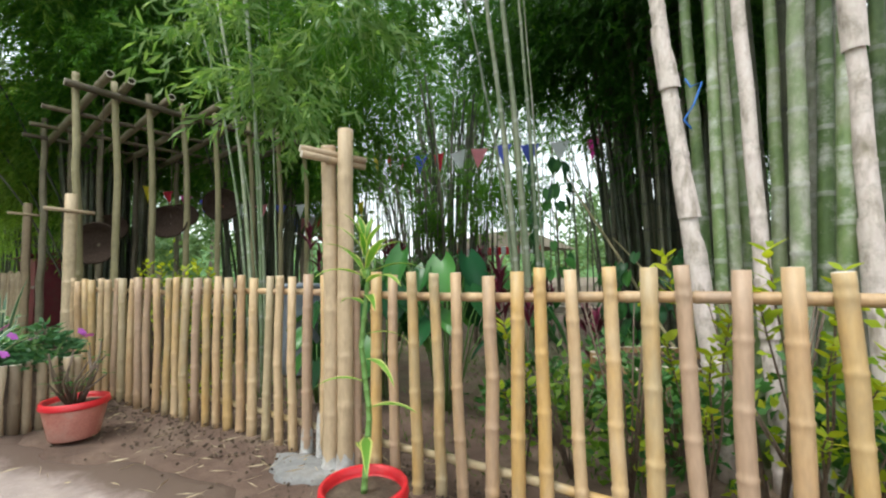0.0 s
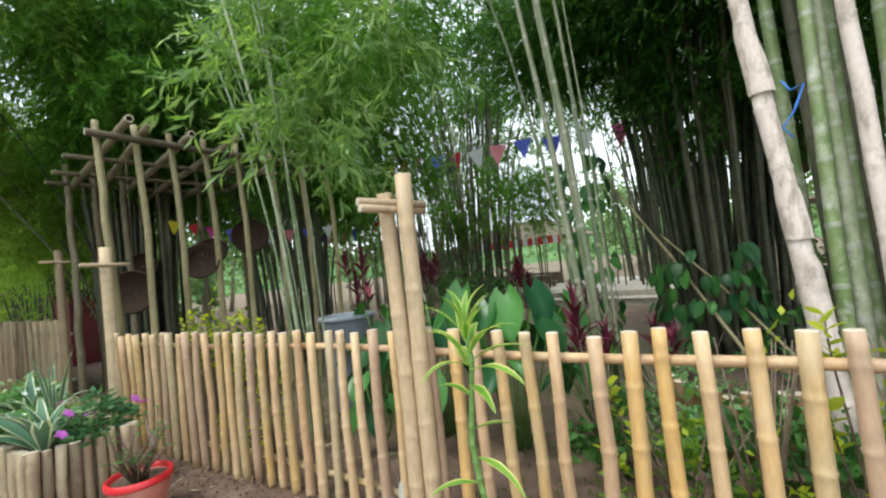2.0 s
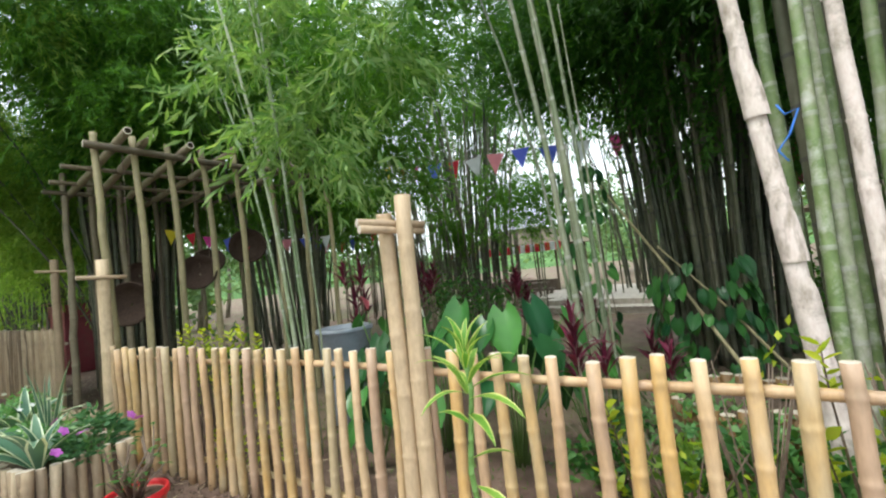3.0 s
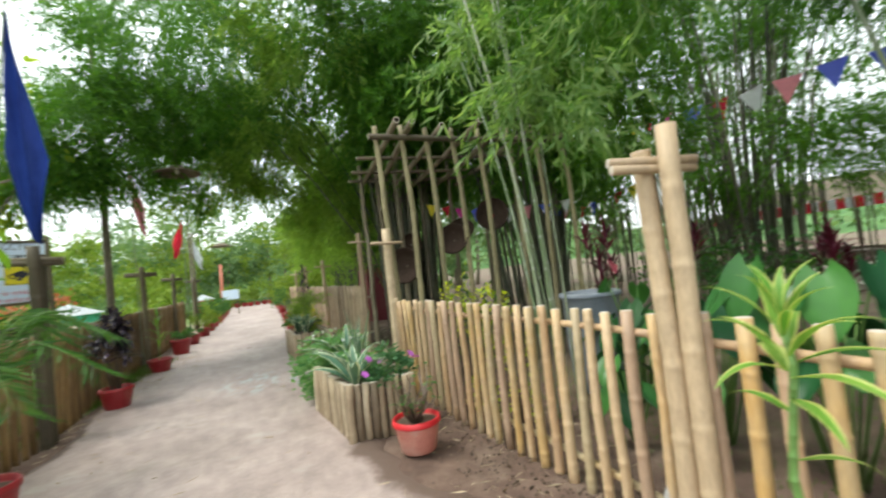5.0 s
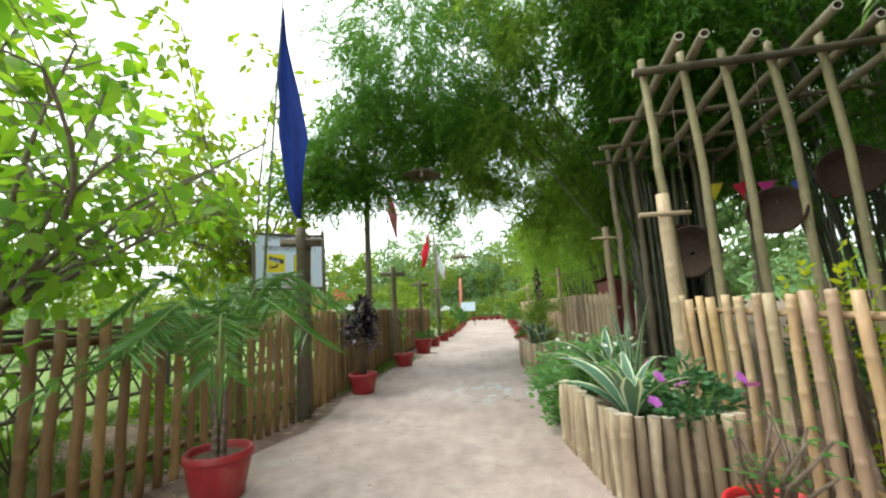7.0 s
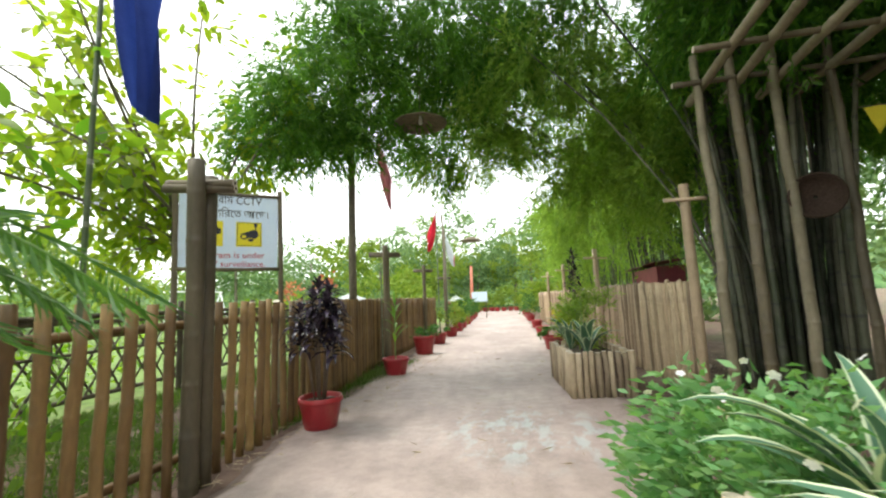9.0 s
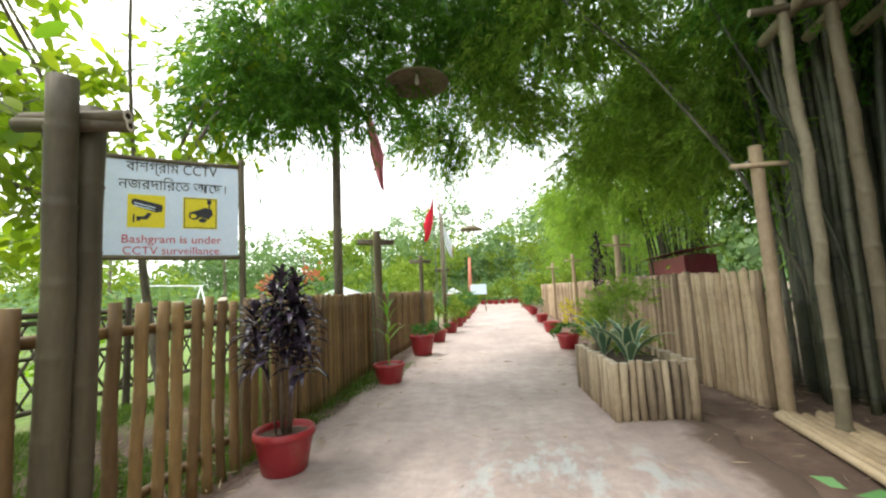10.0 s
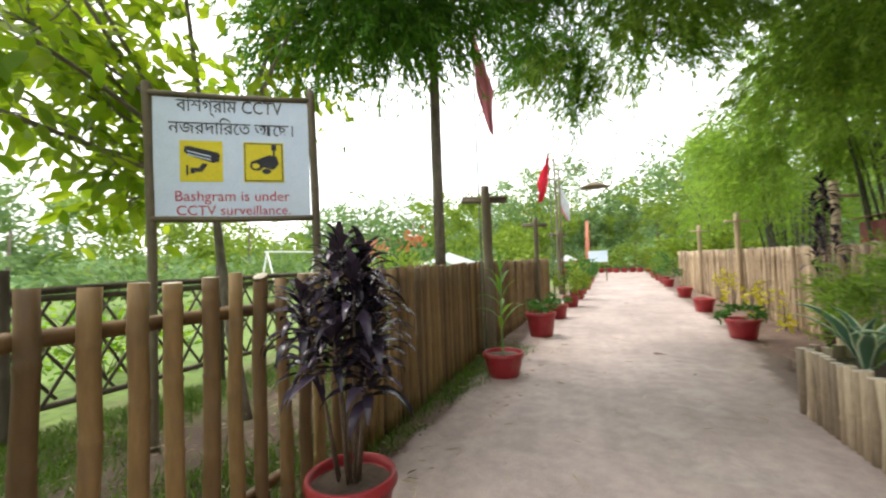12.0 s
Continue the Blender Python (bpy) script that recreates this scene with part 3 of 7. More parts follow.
def path_slab():
    xs = np.concatenate([np.arange(6, -14, -0.12), np.arange(-14, -44.1, -0.4)])
    across = np.linspace(0, 1, 60)
    V, cover = [], []
    for x in xs:
        lo, hi = edge_at(LEFT_EDGE, x), edge_at(RIGHT_EDGE, x)
        lo += sum(a * noise.noise(Vector((x * f, 3.1, f))) for a, f in ((0.16, 0.8), (0.09, 2.7), (0.05, 7.0)))
        hi += sum(a * noise.noise(Vector((x * f, 8.4, f))) for a, f in ((0.18, 0.7), (0.1, 2.9), (0.06, 7.0)))
        for u in across:
            y = lo + (hi - lo) * u
            e = min(u, 1 - u)
            z = 0.004 + 0.006 * math.sin(x * 1.9 + y) + 0.004 * math.sin(x * 4.3 - y * 3.1)
            sink = max(0.0, 1 - e / 0.07)
            z -= 0.042 * sink ** 1.5 - 0.02 * sink * noise.noise(Vector((x * 3.1, y * 3.1, 4.0)))
            V.append((x, y, z if e > 0.001 else -0.1))
            cover.append(max(0.0, 1 - u / 0.06, 1 - (1 - u) / 0.13))
    n, k = len(xs), len(across)
    idx = np.arange(n * k).reshape(n, k)
    F = np.stack([idx[:-1, :-1], idx[:-1, 1:], idx[1:, 1:], idx[1:, :-1]], -1).reshape(-1, 4)
    ob = new("pavement", np_mesh("pavement", np.array(V), F, M_PATH, True))
    ob.data.attributes.new("soil_cover", "FLOAT", "POINT").data.foreach_set("value", cover)
    tagged(ob, "sandy brown concrete garden path with worn pale patches", "path", kind="structure")


path_slab()


# ---- bamboo fences ----
def pole_meshes(name, skin, height, radius, count, sides=10, gap=0.26, jog=0.004):
    out = []
    for i in range(count):
        g = Geo()
        h = height * rnd.uniform(0.985, 1.015)
        bow = rnd.uniform(-0.012, 0.012)
        g.culm([(0, 0, -0.06), (bow, -bow, h * 0.5), (0, 0, h)], radius * rnd.uniform(0.9, 1.12), radius * rnd.uniform(0.85, 1.05), gap, sides, jog, start=rnd.uniform(0.08, 0.3), swell=1.11)
        out.append(g.mesh(name, CULM(skin)))
    return out


def fence(name, line, spacing, variants, rails, rail_r, skin, label, lean=1.2, offset=0.0, phase=0.5):
    """Upright poles along a line with two long rails behind them."""
    x0, y0, _ = along(line, 0.0)
    f = thing(name, (x0, y0, 0), label, "fence")
    total = length_of(line)
    for z in rails:
        pts, s = [], 0.0
        while s < total:
            x, y, h = along(line, s)
            pts.append((x - x0 - math.sin(radians(h)) * offset, y - y0 + math.cos(radians(h)) * offset, z + 0.012 * math.sin(s * 2.1 + z * 9)))
            s += 0.6
        g = Geo()
        g.culm(pts, rail_r, rail_r * 0.9, 0.3, 8, 0.003)
        part("rail", g.mesh("rail", CULM(skin)), f)
    n = int(total / spacing)
    for i in range(n):
        s = (i + phase) * spacing + rnd.uniform(-0.008, 0.008)
        x, y, h = along(line, s)
        m = pose(x - x0, y - y0, rnd.uniform(-0.012, 0.008), rnd.uniform(-lean, lean), rnd.uniform(-lean, lean), rnd.uniform(0, 360))
        part("pole", variants[rnd.randrange(len(variants))], f, m=m)
    return f


FRONT_LINE = [(1.9, 2.12), (-0.2, 2.02), (-0.84, 1.975), (-1.6, 1.905), (-2.3, 1.825), (-3.02, 1.745), (-3.67, 1.65), (-4.5, 1.51), (-5.7, 1.29), (-6.5, 1.12)]
V_FRONT = pole_meshes("pole", M_BAMBOO, 1.215, 0.034, 12, 12, 0.27, 0.004)
fence("bamboo_fence", FRONT_LINE, 0.1555, V_FRONT, (1.09, 0.17), 0.026, M_BAMBOO, "golden tan bamboo picket fence round the bamboo garden", offset=-0.055, phase=0.60)

SIDE_LINE = [(0.5, -2.95), (-4.2, -3.1), (-7.2, -3.13), (-8.5, -3.33), (-9.0, -3.42)]
V_SIDE = pole_meshes("pole", M_BROWN, 1.31, 0.035, 12, 12, 0.3, 0.006)
fence("bamboo_fence", SIDE_LINE, 0.155, V_SIDE, (1.13, 0.2), 0.034, M_BROWN, "brown weathered bamboo picket fence beside the path", 1.0, 0.06)

FAR_LEFT_LINE = [(-9.0, -3.42), (-12.1, -3.88), (-14.4, -4.15), (-17.7, -4.62), (-20.5, -5.0)]
V_SLAT = pole_meshes("slat", M_BROWN, 1.31, 0.034, 7, 8)
fence("bamboo_fence", FAR_LEFT_LINE, 0.078, V_SLAT, (1.1, 0.25), 0.03, M_BROWN, "close-set brown bamboo fence along the path", 0.7, 0.06)

BACK_LINE = [(-10.3, 1.24), (-10.6, 1.17), (-11.5, 0.95), (-15.8, 0.34), (-20.5, -0.28), (-24.0, -0.72), (-27.5, -1.15)]
V_PALE = pole_meshes("slat", M_BACKFENCE, 1.36, 0.037, 12, 10, 0.3, 0.012)
fence("bamboo_fence", BACK_LINE, 0.092, V_PALE, (1.1, 0.3), 0.028, M_BACKFENCE, "close-set pale split bamboo fence beyond the pergola", 0.8, -0.06)


def post_pair(at, heading, height, skin, r, label, peg=0.5, single=False, thick=1.0, peg_turn=0.0):
    """Two bamboo posts side by side, with short pegs laid across near the top."""
    p = thing("bamboo_post", (*at, 0), label, "post", "posts with pegs", heading)
    spots = [(0.0, 0.0)] if single else [(-r * 1.05, 0.0), (r * 1.05, 0.02)]
    for i, (x, y) in enumerate(spots):
        g = Geo()
        h = height - 0.09 * (1 - i) * (not single)
        g.culm([(x, y, -0.08), (x + rnd.uniform(-0.015, 0.015), y, h * 0.5), (x + rnd.uniform(-0.02, 0.02), y, h)], r * 1.03, r * 0.97, 0.34, 14, 0.003, 0.0, rnd.uniform(0.1, 0.3), 1.07)
        part("post", g.mesh("post", CULM(skin)), p)
    c, s = math.cos(radians(peg_turn)), math.sin(radians(peg_turn))
    for i, (x, y) in enumerate(spots):
        g = Geo()
        z = height - 0.15 - 0.04 * (1 - i)
        off = -r * 1.4 if i else r * 1.2
        a = Vector((x + off, -peg * 0.55, z))
        b = Vector((x + off * 0.7, peg * 0.5, z - 0.02))
        a, b = Vector((a.x * c - a.y * s, a.x * s + a.y * c, a.z)), Vector((b.x * c - b.y * s, b.x * s + b.y * c, b.z))
        g.culm([a, a.lerp(b, 0.5), b], 0.024 * thick, 0.022 * thick, 0.3, 10, 0, 0.5, 0.3)
        part("peg", g.mesh("peg", CULM(skin)), p)
    return p


post_pair((-2.305, 1.74), 8, 2.16, M_PALE, 0.05, "pale thick bamboo double post with pegs in front of the fence", 0.42, peg_turn=-22)
post_pair((-6.40, 1.12), 6, 2.2, M_PALE, 0.06, "pale bamboo post with a cross peg at the pergola corner", 0.42, True, peg_turn=-12)
post_pair((-10.15, 1.18), 6, 2.55, M_PALE, 0.06, "pale bamboo post with a cross peg where the back fence begins", 0.45, True, peg_turn=-12)
post_pair((-7.05, -3.09), 0, 2.38, M_GREYPOST, 0.065, "grey weathered bamboo double post with pegs beside the path", 0.52, thick=1.5, peg_turn=14)
for at in ((-12.24, -3.70), (-17.3, -4.46), (-22.5, -5.1)):
    post_pair(at, 8, 2.36, M_GREYPOST, 0.06, "dark bamboo post with pegs rising over the path fence", 0.6, thick=1.4, peg_turn=12)
for at in ((-14.1, 0.46), (-18.4, -0.1), (-22.6, -0.62)):
    post_pair(at, 8, 2.2, M_PALE, 0.055, "pale bamboo post with a cross peg over the back fence", 0.5, True, peg_turn=10)


# ---- pergola ----
def pergola():
    p = thing("pergola", (-6.66, 1.17, 0), "tall open pergola of weathered bamboo poles and rafters", "pergola")
    ys = [0.06, 0.44, 0.82, 1.24, 1.68, 2.2, 2.7, 3.2]
    for i, y in enumerate(ys):
        g = Geo()
        h = 3.76 - 0.01 * i + rnd.uniform(-0.03, 0.03)
        bend = rnd.uniform(0.03, 0.07)
        g.culm([(0.02, y - 0.02, -0.08), (bend * (i == 0), y + rnd.uniform(-0.02, 0.02), h * 0.35), (rnd.uniform(-0.02, 0.03), y - (0.04 if i == 0 else 0.0), h * 0.7), (-0.03, y - 0.06, h)], 0.05 if i == 0 else 0.043, 0.038, 0.38, 10, 0.006, 0.6, 0.2)
        part("post", g.mesh("post", CULM(M_PERGOLA)), p)
    g = Geo()
    g.culm([(0.07, -0.12, 3.57), (0.07, 1.2, 3.52), (0.07, 2.4, 3.50), (0.07, 3.7, 3.48)], 0.045, 0.036, 0.45, 10, 0.004, 0.6)
    part("beam", g.mesh("beam", CULM(M_GREYPOST)), p)
    for i, y in enumerate((0.22, 0.52, 0.95, 1.42, 1.95, 2.45, 2.95)):
        g = Geo()
        z = 3.66 - 0.03 * y + rnd.uniform(-0.01, 0.01)
        front = (0.42, 0.42, 0.3, 0.52, 0.3, 0.25, 0.3)[i]
        g.culm([(-3.5, y + rnd.uniform(-0.06, 0.06), z - 0.06), (-1.6, y, z - 0.03), (front, y + rnd.uniform(-0.08, 0.04), z + 0.03)], 0.052, 0.047, 0.42, 10, 0.004, 0.72)
        part("rafter", g.mesh("rafter", CULM(M_REARPOST)), p)
    for x in (-1.2, -2.2, -2.95):
        g = Geo()
        g.culm([(x, -0.15, 3.61), (x, 1.6, 3.59), (x, 3.4, 3.61)], 0.035, 0.03, 0.45, 8, 0.004, 0.6)
        part("beam", g.mesh("beam", CULM(M_GREYPOST)), p)
    for x, y, r in ((-2.92, 0.12, 0.055), (-2.9, 0.46, 0.06), (-2.87, 0.86, 0.06), (-2.9, 1.4, 0.05), (-2.9, 2.1, 0.05), (-2.9, 2.9, 0.05), (-1.4, 2.95, 0.045)):
        g = Geo()
        g.culm([(x, y, -0.08), (x - 0.04, y + 0.02, 2.0), (x - 0.08, y, 3.95)], r * 0.98, r * 0.82, 0.36, 12, 0.012, 0.6, 0.15, 1.17)
        part("post", g.mesh("post", CULM(M_GREYPOST if y in (0.46, 1.4) else M_REARPOST)), p)


pergola()


def hanging_basket(at, r, turn, tilt, depth=0.12):
    b = thing("wicker_basket", at, "dark brown round wicker basket hanging in the pergola", "basket", "hanging baskets", turn)
    g = Geo()
    prof = [(0.02, 0), (r * 0.5, 0.012), (r * 0.85, depth * 0.45), (r, depth), (r * 0.97, depth + 0.01), (r * 0.82, depth * 0.5), (r * 0.48, 0.03), (0.02, 0.02)]
    g.lathe(prof, 30)
    part("bowl", g.mesh("bowl", M_WICKER), b, m=pose(0, 0, 0, 0, tilt, 0))
    g = Geo()
    ring = [(r * math.cos(a), r * math.sin(a), depth) for a in np.linspace(0, 2 * math.pi, 31)]
    g.tube(ring, [0.014] * 31, 6)
    part("rim", g.mesh("rim", M_WICKER), b, m=pose(0, 0, 0, 0, tilt, 0))
    g = Geo()
    g.tube([(0, 0, 0.0), (0, 0, 3.6 - at[2])], [0.004, 0.004], 5)
    part("cord", g.mesh("cord", M_TWIG), b)


for at, r, turn, tilt in (((-6.95, 1.5, 1.66), 0.30, -35, 82), ((-6.85, 2.28, 1.98), 0.27, -35, 75), ((-7.1, 3.1, 2.36), 0.30, -30, 80), ((-9.6, 2.25, 2.15), 0.26, -20, 90), ((-7.6, 2.7, 2.15), 0.26, -30, 60)):
    hanging_basket(at, r * 0.88, turn, tilt)


# ---- bamboo clumps ----
def stems(parent, spots, lean_to, height, r, skin, gap=0.4, sides=8, curve=0.5, node_swell=1.08, name="stem"):
    tops = []
    for (x, y), (lx, ly), h, rr in zip(spots, lean_to, height, r):
        g = Geo()
        pts = [(x + lx * u ** 1.6 * (1 + curve * u), y + ly * u ** 1.6 * (1 + curve * u), -0.05 + h * u) for u in (0, 0.2, 0.4, 0.6, 0.8, 1.0)]
        g.culm(pts, rr, rr * 0.45, gap, sides, 0.004, 0.0, 0.15, node_swell)
        part(name, g.mesh(name, CULM(skin[rnd.randrange(len(skin))])), parent)
        tops.append(pts)
    return tops


def clump(at, n, spread, height, r, skin, label, fan=0.9, crowns=(), leaf=M_LEAF_DARK, size=0.17, sides=7, gap=0.42, group=""):
    """A bamboo clump: many stems from one stool, and crowns of hanging sprays given as (centre, radii, sprays)."""
    c = thing("bamboo_clump", (*at, 0), label, "bamboo", group)
    spots, leans, hs, rs = [], [], [], []
    for i in range(n):
        a, d = rnd.uniform(0, 6.28), spread * rnd.random() ** 0.6
        spots.append((d * math.cos(a), d * math.sin(a)))
        leans.append((math.cos(a) * fan * rnd.uniform(0.1, 1.0) + rnd.uniform(-0.2, 0.2), math.sin(a) * fan * rnd.uniform(0.1, 1.0) + rnd.uniform(-0.2, 0.2)))
        hs.append(height * rnd.uniform(0.75, 1.1))
        rs.append(r * rnd.uniform(0.75, 1.15))
    stems(c, spots, leans, hs, rs, skin, gap, sides)
    crown(c, at, crowns, leaf, size)
    return c


def crown(c, at, crowns, leaf, size, per=21, droop=0.45):
    size = size * 0.86
    for centre, radii, count in crowns:
        P, D = blob_points(count, (centre[0] - at[0], centre[1] - at[1], centre[2]), radii, 1.2)
        D[:, 2] -= 0.25
        V, F = spray_leaves(P, unit(D), rng.uniform(0.35, 0.8, count), per, size, size * 0.165, droop, 0.9, 0.55)
        part("crown", np_mesh("crown", V, F, leaf), c)


DARK = [M_CULM_SHADE]
# dense clumps behind the garden, with shade put into the dark stem colour
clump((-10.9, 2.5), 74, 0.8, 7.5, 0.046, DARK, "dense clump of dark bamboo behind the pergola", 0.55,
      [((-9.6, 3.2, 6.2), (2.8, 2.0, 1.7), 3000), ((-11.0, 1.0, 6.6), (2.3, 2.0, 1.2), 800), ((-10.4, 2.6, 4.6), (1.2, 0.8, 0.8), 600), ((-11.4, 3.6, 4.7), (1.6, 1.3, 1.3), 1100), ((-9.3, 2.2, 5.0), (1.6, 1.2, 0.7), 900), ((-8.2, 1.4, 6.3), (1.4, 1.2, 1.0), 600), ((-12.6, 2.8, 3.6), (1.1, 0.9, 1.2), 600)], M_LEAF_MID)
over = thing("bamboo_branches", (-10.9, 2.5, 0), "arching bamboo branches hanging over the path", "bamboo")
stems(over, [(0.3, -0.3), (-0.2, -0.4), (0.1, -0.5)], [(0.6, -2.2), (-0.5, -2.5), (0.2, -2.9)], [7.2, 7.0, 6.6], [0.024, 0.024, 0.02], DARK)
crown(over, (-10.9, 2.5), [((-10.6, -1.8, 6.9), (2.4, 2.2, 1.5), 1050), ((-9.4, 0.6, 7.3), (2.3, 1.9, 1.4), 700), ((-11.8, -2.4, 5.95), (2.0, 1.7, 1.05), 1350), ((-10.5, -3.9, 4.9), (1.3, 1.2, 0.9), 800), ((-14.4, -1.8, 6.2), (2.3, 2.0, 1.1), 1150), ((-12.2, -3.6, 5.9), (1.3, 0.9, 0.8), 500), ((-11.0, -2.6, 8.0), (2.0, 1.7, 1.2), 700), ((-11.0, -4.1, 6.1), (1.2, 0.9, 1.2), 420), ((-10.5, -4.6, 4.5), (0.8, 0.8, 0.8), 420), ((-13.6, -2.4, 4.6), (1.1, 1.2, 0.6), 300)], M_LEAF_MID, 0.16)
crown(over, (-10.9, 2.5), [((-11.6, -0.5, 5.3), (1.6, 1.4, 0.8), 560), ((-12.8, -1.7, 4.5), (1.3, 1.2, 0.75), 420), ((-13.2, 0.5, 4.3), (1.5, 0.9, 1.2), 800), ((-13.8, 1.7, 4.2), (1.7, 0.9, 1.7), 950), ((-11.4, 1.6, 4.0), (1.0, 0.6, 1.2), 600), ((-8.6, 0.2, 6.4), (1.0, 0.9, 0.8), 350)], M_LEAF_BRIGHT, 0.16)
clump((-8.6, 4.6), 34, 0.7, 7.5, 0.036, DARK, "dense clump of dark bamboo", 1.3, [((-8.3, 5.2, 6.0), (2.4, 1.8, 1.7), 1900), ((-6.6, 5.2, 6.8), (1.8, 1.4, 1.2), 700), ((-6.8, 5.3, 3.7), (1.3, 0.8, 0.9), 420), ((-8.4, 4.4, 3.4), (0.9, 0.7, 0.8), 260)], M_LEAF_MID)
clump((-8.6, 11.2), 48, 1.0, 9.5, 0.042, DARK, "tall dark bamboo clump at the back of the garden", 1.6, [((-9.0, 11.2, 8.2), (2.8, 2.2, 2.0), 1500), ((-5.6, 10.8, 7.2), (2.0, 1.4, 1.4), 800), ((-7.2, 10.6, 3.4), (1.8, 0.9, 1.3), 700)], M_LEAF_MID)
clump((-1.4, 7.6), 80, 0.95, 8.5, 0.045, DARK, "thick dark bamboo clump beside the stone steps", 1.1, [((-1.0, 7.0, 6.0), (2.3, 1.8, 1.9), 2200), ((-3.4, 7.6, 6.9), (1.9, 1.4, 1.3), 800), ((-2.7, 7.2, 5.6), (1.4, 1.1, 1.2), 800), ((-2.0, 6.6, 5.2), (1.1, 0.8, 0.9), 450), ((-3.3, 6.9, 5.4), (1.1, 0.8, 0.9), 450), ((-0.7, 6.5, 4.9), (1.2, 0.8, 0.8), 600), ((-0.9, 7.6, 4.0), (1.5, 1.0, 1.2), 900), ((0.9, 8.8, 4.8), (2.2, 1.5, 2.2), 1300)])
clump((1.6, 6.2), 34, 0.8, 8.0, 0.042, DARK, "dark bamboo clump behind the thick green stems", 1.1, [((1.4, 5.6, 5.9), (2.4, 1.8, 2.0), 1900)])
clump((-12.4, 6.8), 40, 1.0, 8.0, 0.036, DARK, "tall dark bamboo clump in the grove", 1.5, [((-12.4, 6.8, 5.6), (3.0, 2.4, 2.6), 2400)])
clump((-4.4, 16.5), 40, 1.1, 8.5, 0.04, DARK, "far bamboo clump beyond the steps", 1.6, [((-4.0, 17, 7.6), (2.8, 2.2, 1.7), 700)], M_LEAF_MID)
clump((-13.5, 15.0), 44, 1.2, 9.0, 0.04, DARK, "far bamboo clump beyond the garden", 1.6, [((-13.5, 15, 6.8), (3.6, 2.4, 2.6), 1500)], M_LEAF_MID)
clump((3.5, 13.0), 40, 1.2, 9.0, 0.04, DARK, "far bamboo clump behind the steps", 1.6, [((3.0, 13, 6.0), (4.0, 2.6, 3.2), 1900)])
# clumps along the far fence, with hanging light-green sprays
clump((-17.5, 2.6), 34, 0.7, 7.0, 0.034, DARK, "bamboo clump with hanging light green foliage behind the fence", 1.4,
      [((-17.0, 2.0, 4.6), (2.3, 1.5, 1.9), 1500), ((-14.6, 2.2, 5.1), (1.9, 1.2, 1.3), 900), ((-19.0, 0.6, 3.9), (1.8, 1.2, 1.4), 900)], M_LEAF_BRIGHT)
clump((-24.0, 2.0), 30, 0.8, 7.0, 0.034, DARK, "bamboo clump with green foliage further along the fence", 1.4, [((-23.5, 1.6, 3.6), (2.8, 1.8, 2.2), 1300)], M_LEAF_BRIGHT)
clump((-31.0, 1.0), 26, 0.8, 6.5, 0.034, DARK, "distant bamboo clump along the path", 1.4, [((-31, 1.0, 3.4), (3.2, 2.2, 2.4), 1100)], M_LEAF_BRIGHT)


def thin_clump():
    at = (-4.45, 2.3)
    c = thing("bamboo_clump", (*at, 0), "slender pale green bamboo stems with fresh bright leaves", "bamboo")
    spots = [(-0.16, 0.05), (-0.02, 0.1), (0.04, -0.02), (0.1, 0.08), (0.16, 0.0), (0.2, 0.14)]
    leans = [(-1.15, -0.05), (-0.8, -0.1), (-0.55, -0.25), (-0.4, -0.1), (-0.15, -0.15), (-0.55, 0.2)]
    stems(c, spots, leans, [5.4, 5.0, 6.0, 5.8, 5.8, 5.2], [0.021, 0.012, 0.026, 0.02, 0.021, 0.012], [M_CULM_SLIM], 0.34, 8, 0.6)
    crown(c, at, [((-4.75, 2.2, 3.9), (0.5, 0.35, 0.42), 55), ((-4.0, 2.35, 3.3), (0.45, 0.35, 0.5), 62), ((-4.4, 2.2, 4.7), (0.9, 0.6, 0.6), 110), ((-3.6, 2.7, 3.9), (0.5, 0.4, 0.45), 48)], M_LEAF_FRESH, 0.21, 15, 0.3)
    crown(c, at, [((-5.2, 4.9, 4.7), (1.0, 0.8, 0.9), 480), ((-3.7, 3.5, 4.7), (1.1, 0.8, 0.8), 380)], M_LEAF_MID, 0.15, 16)


thin_clump()


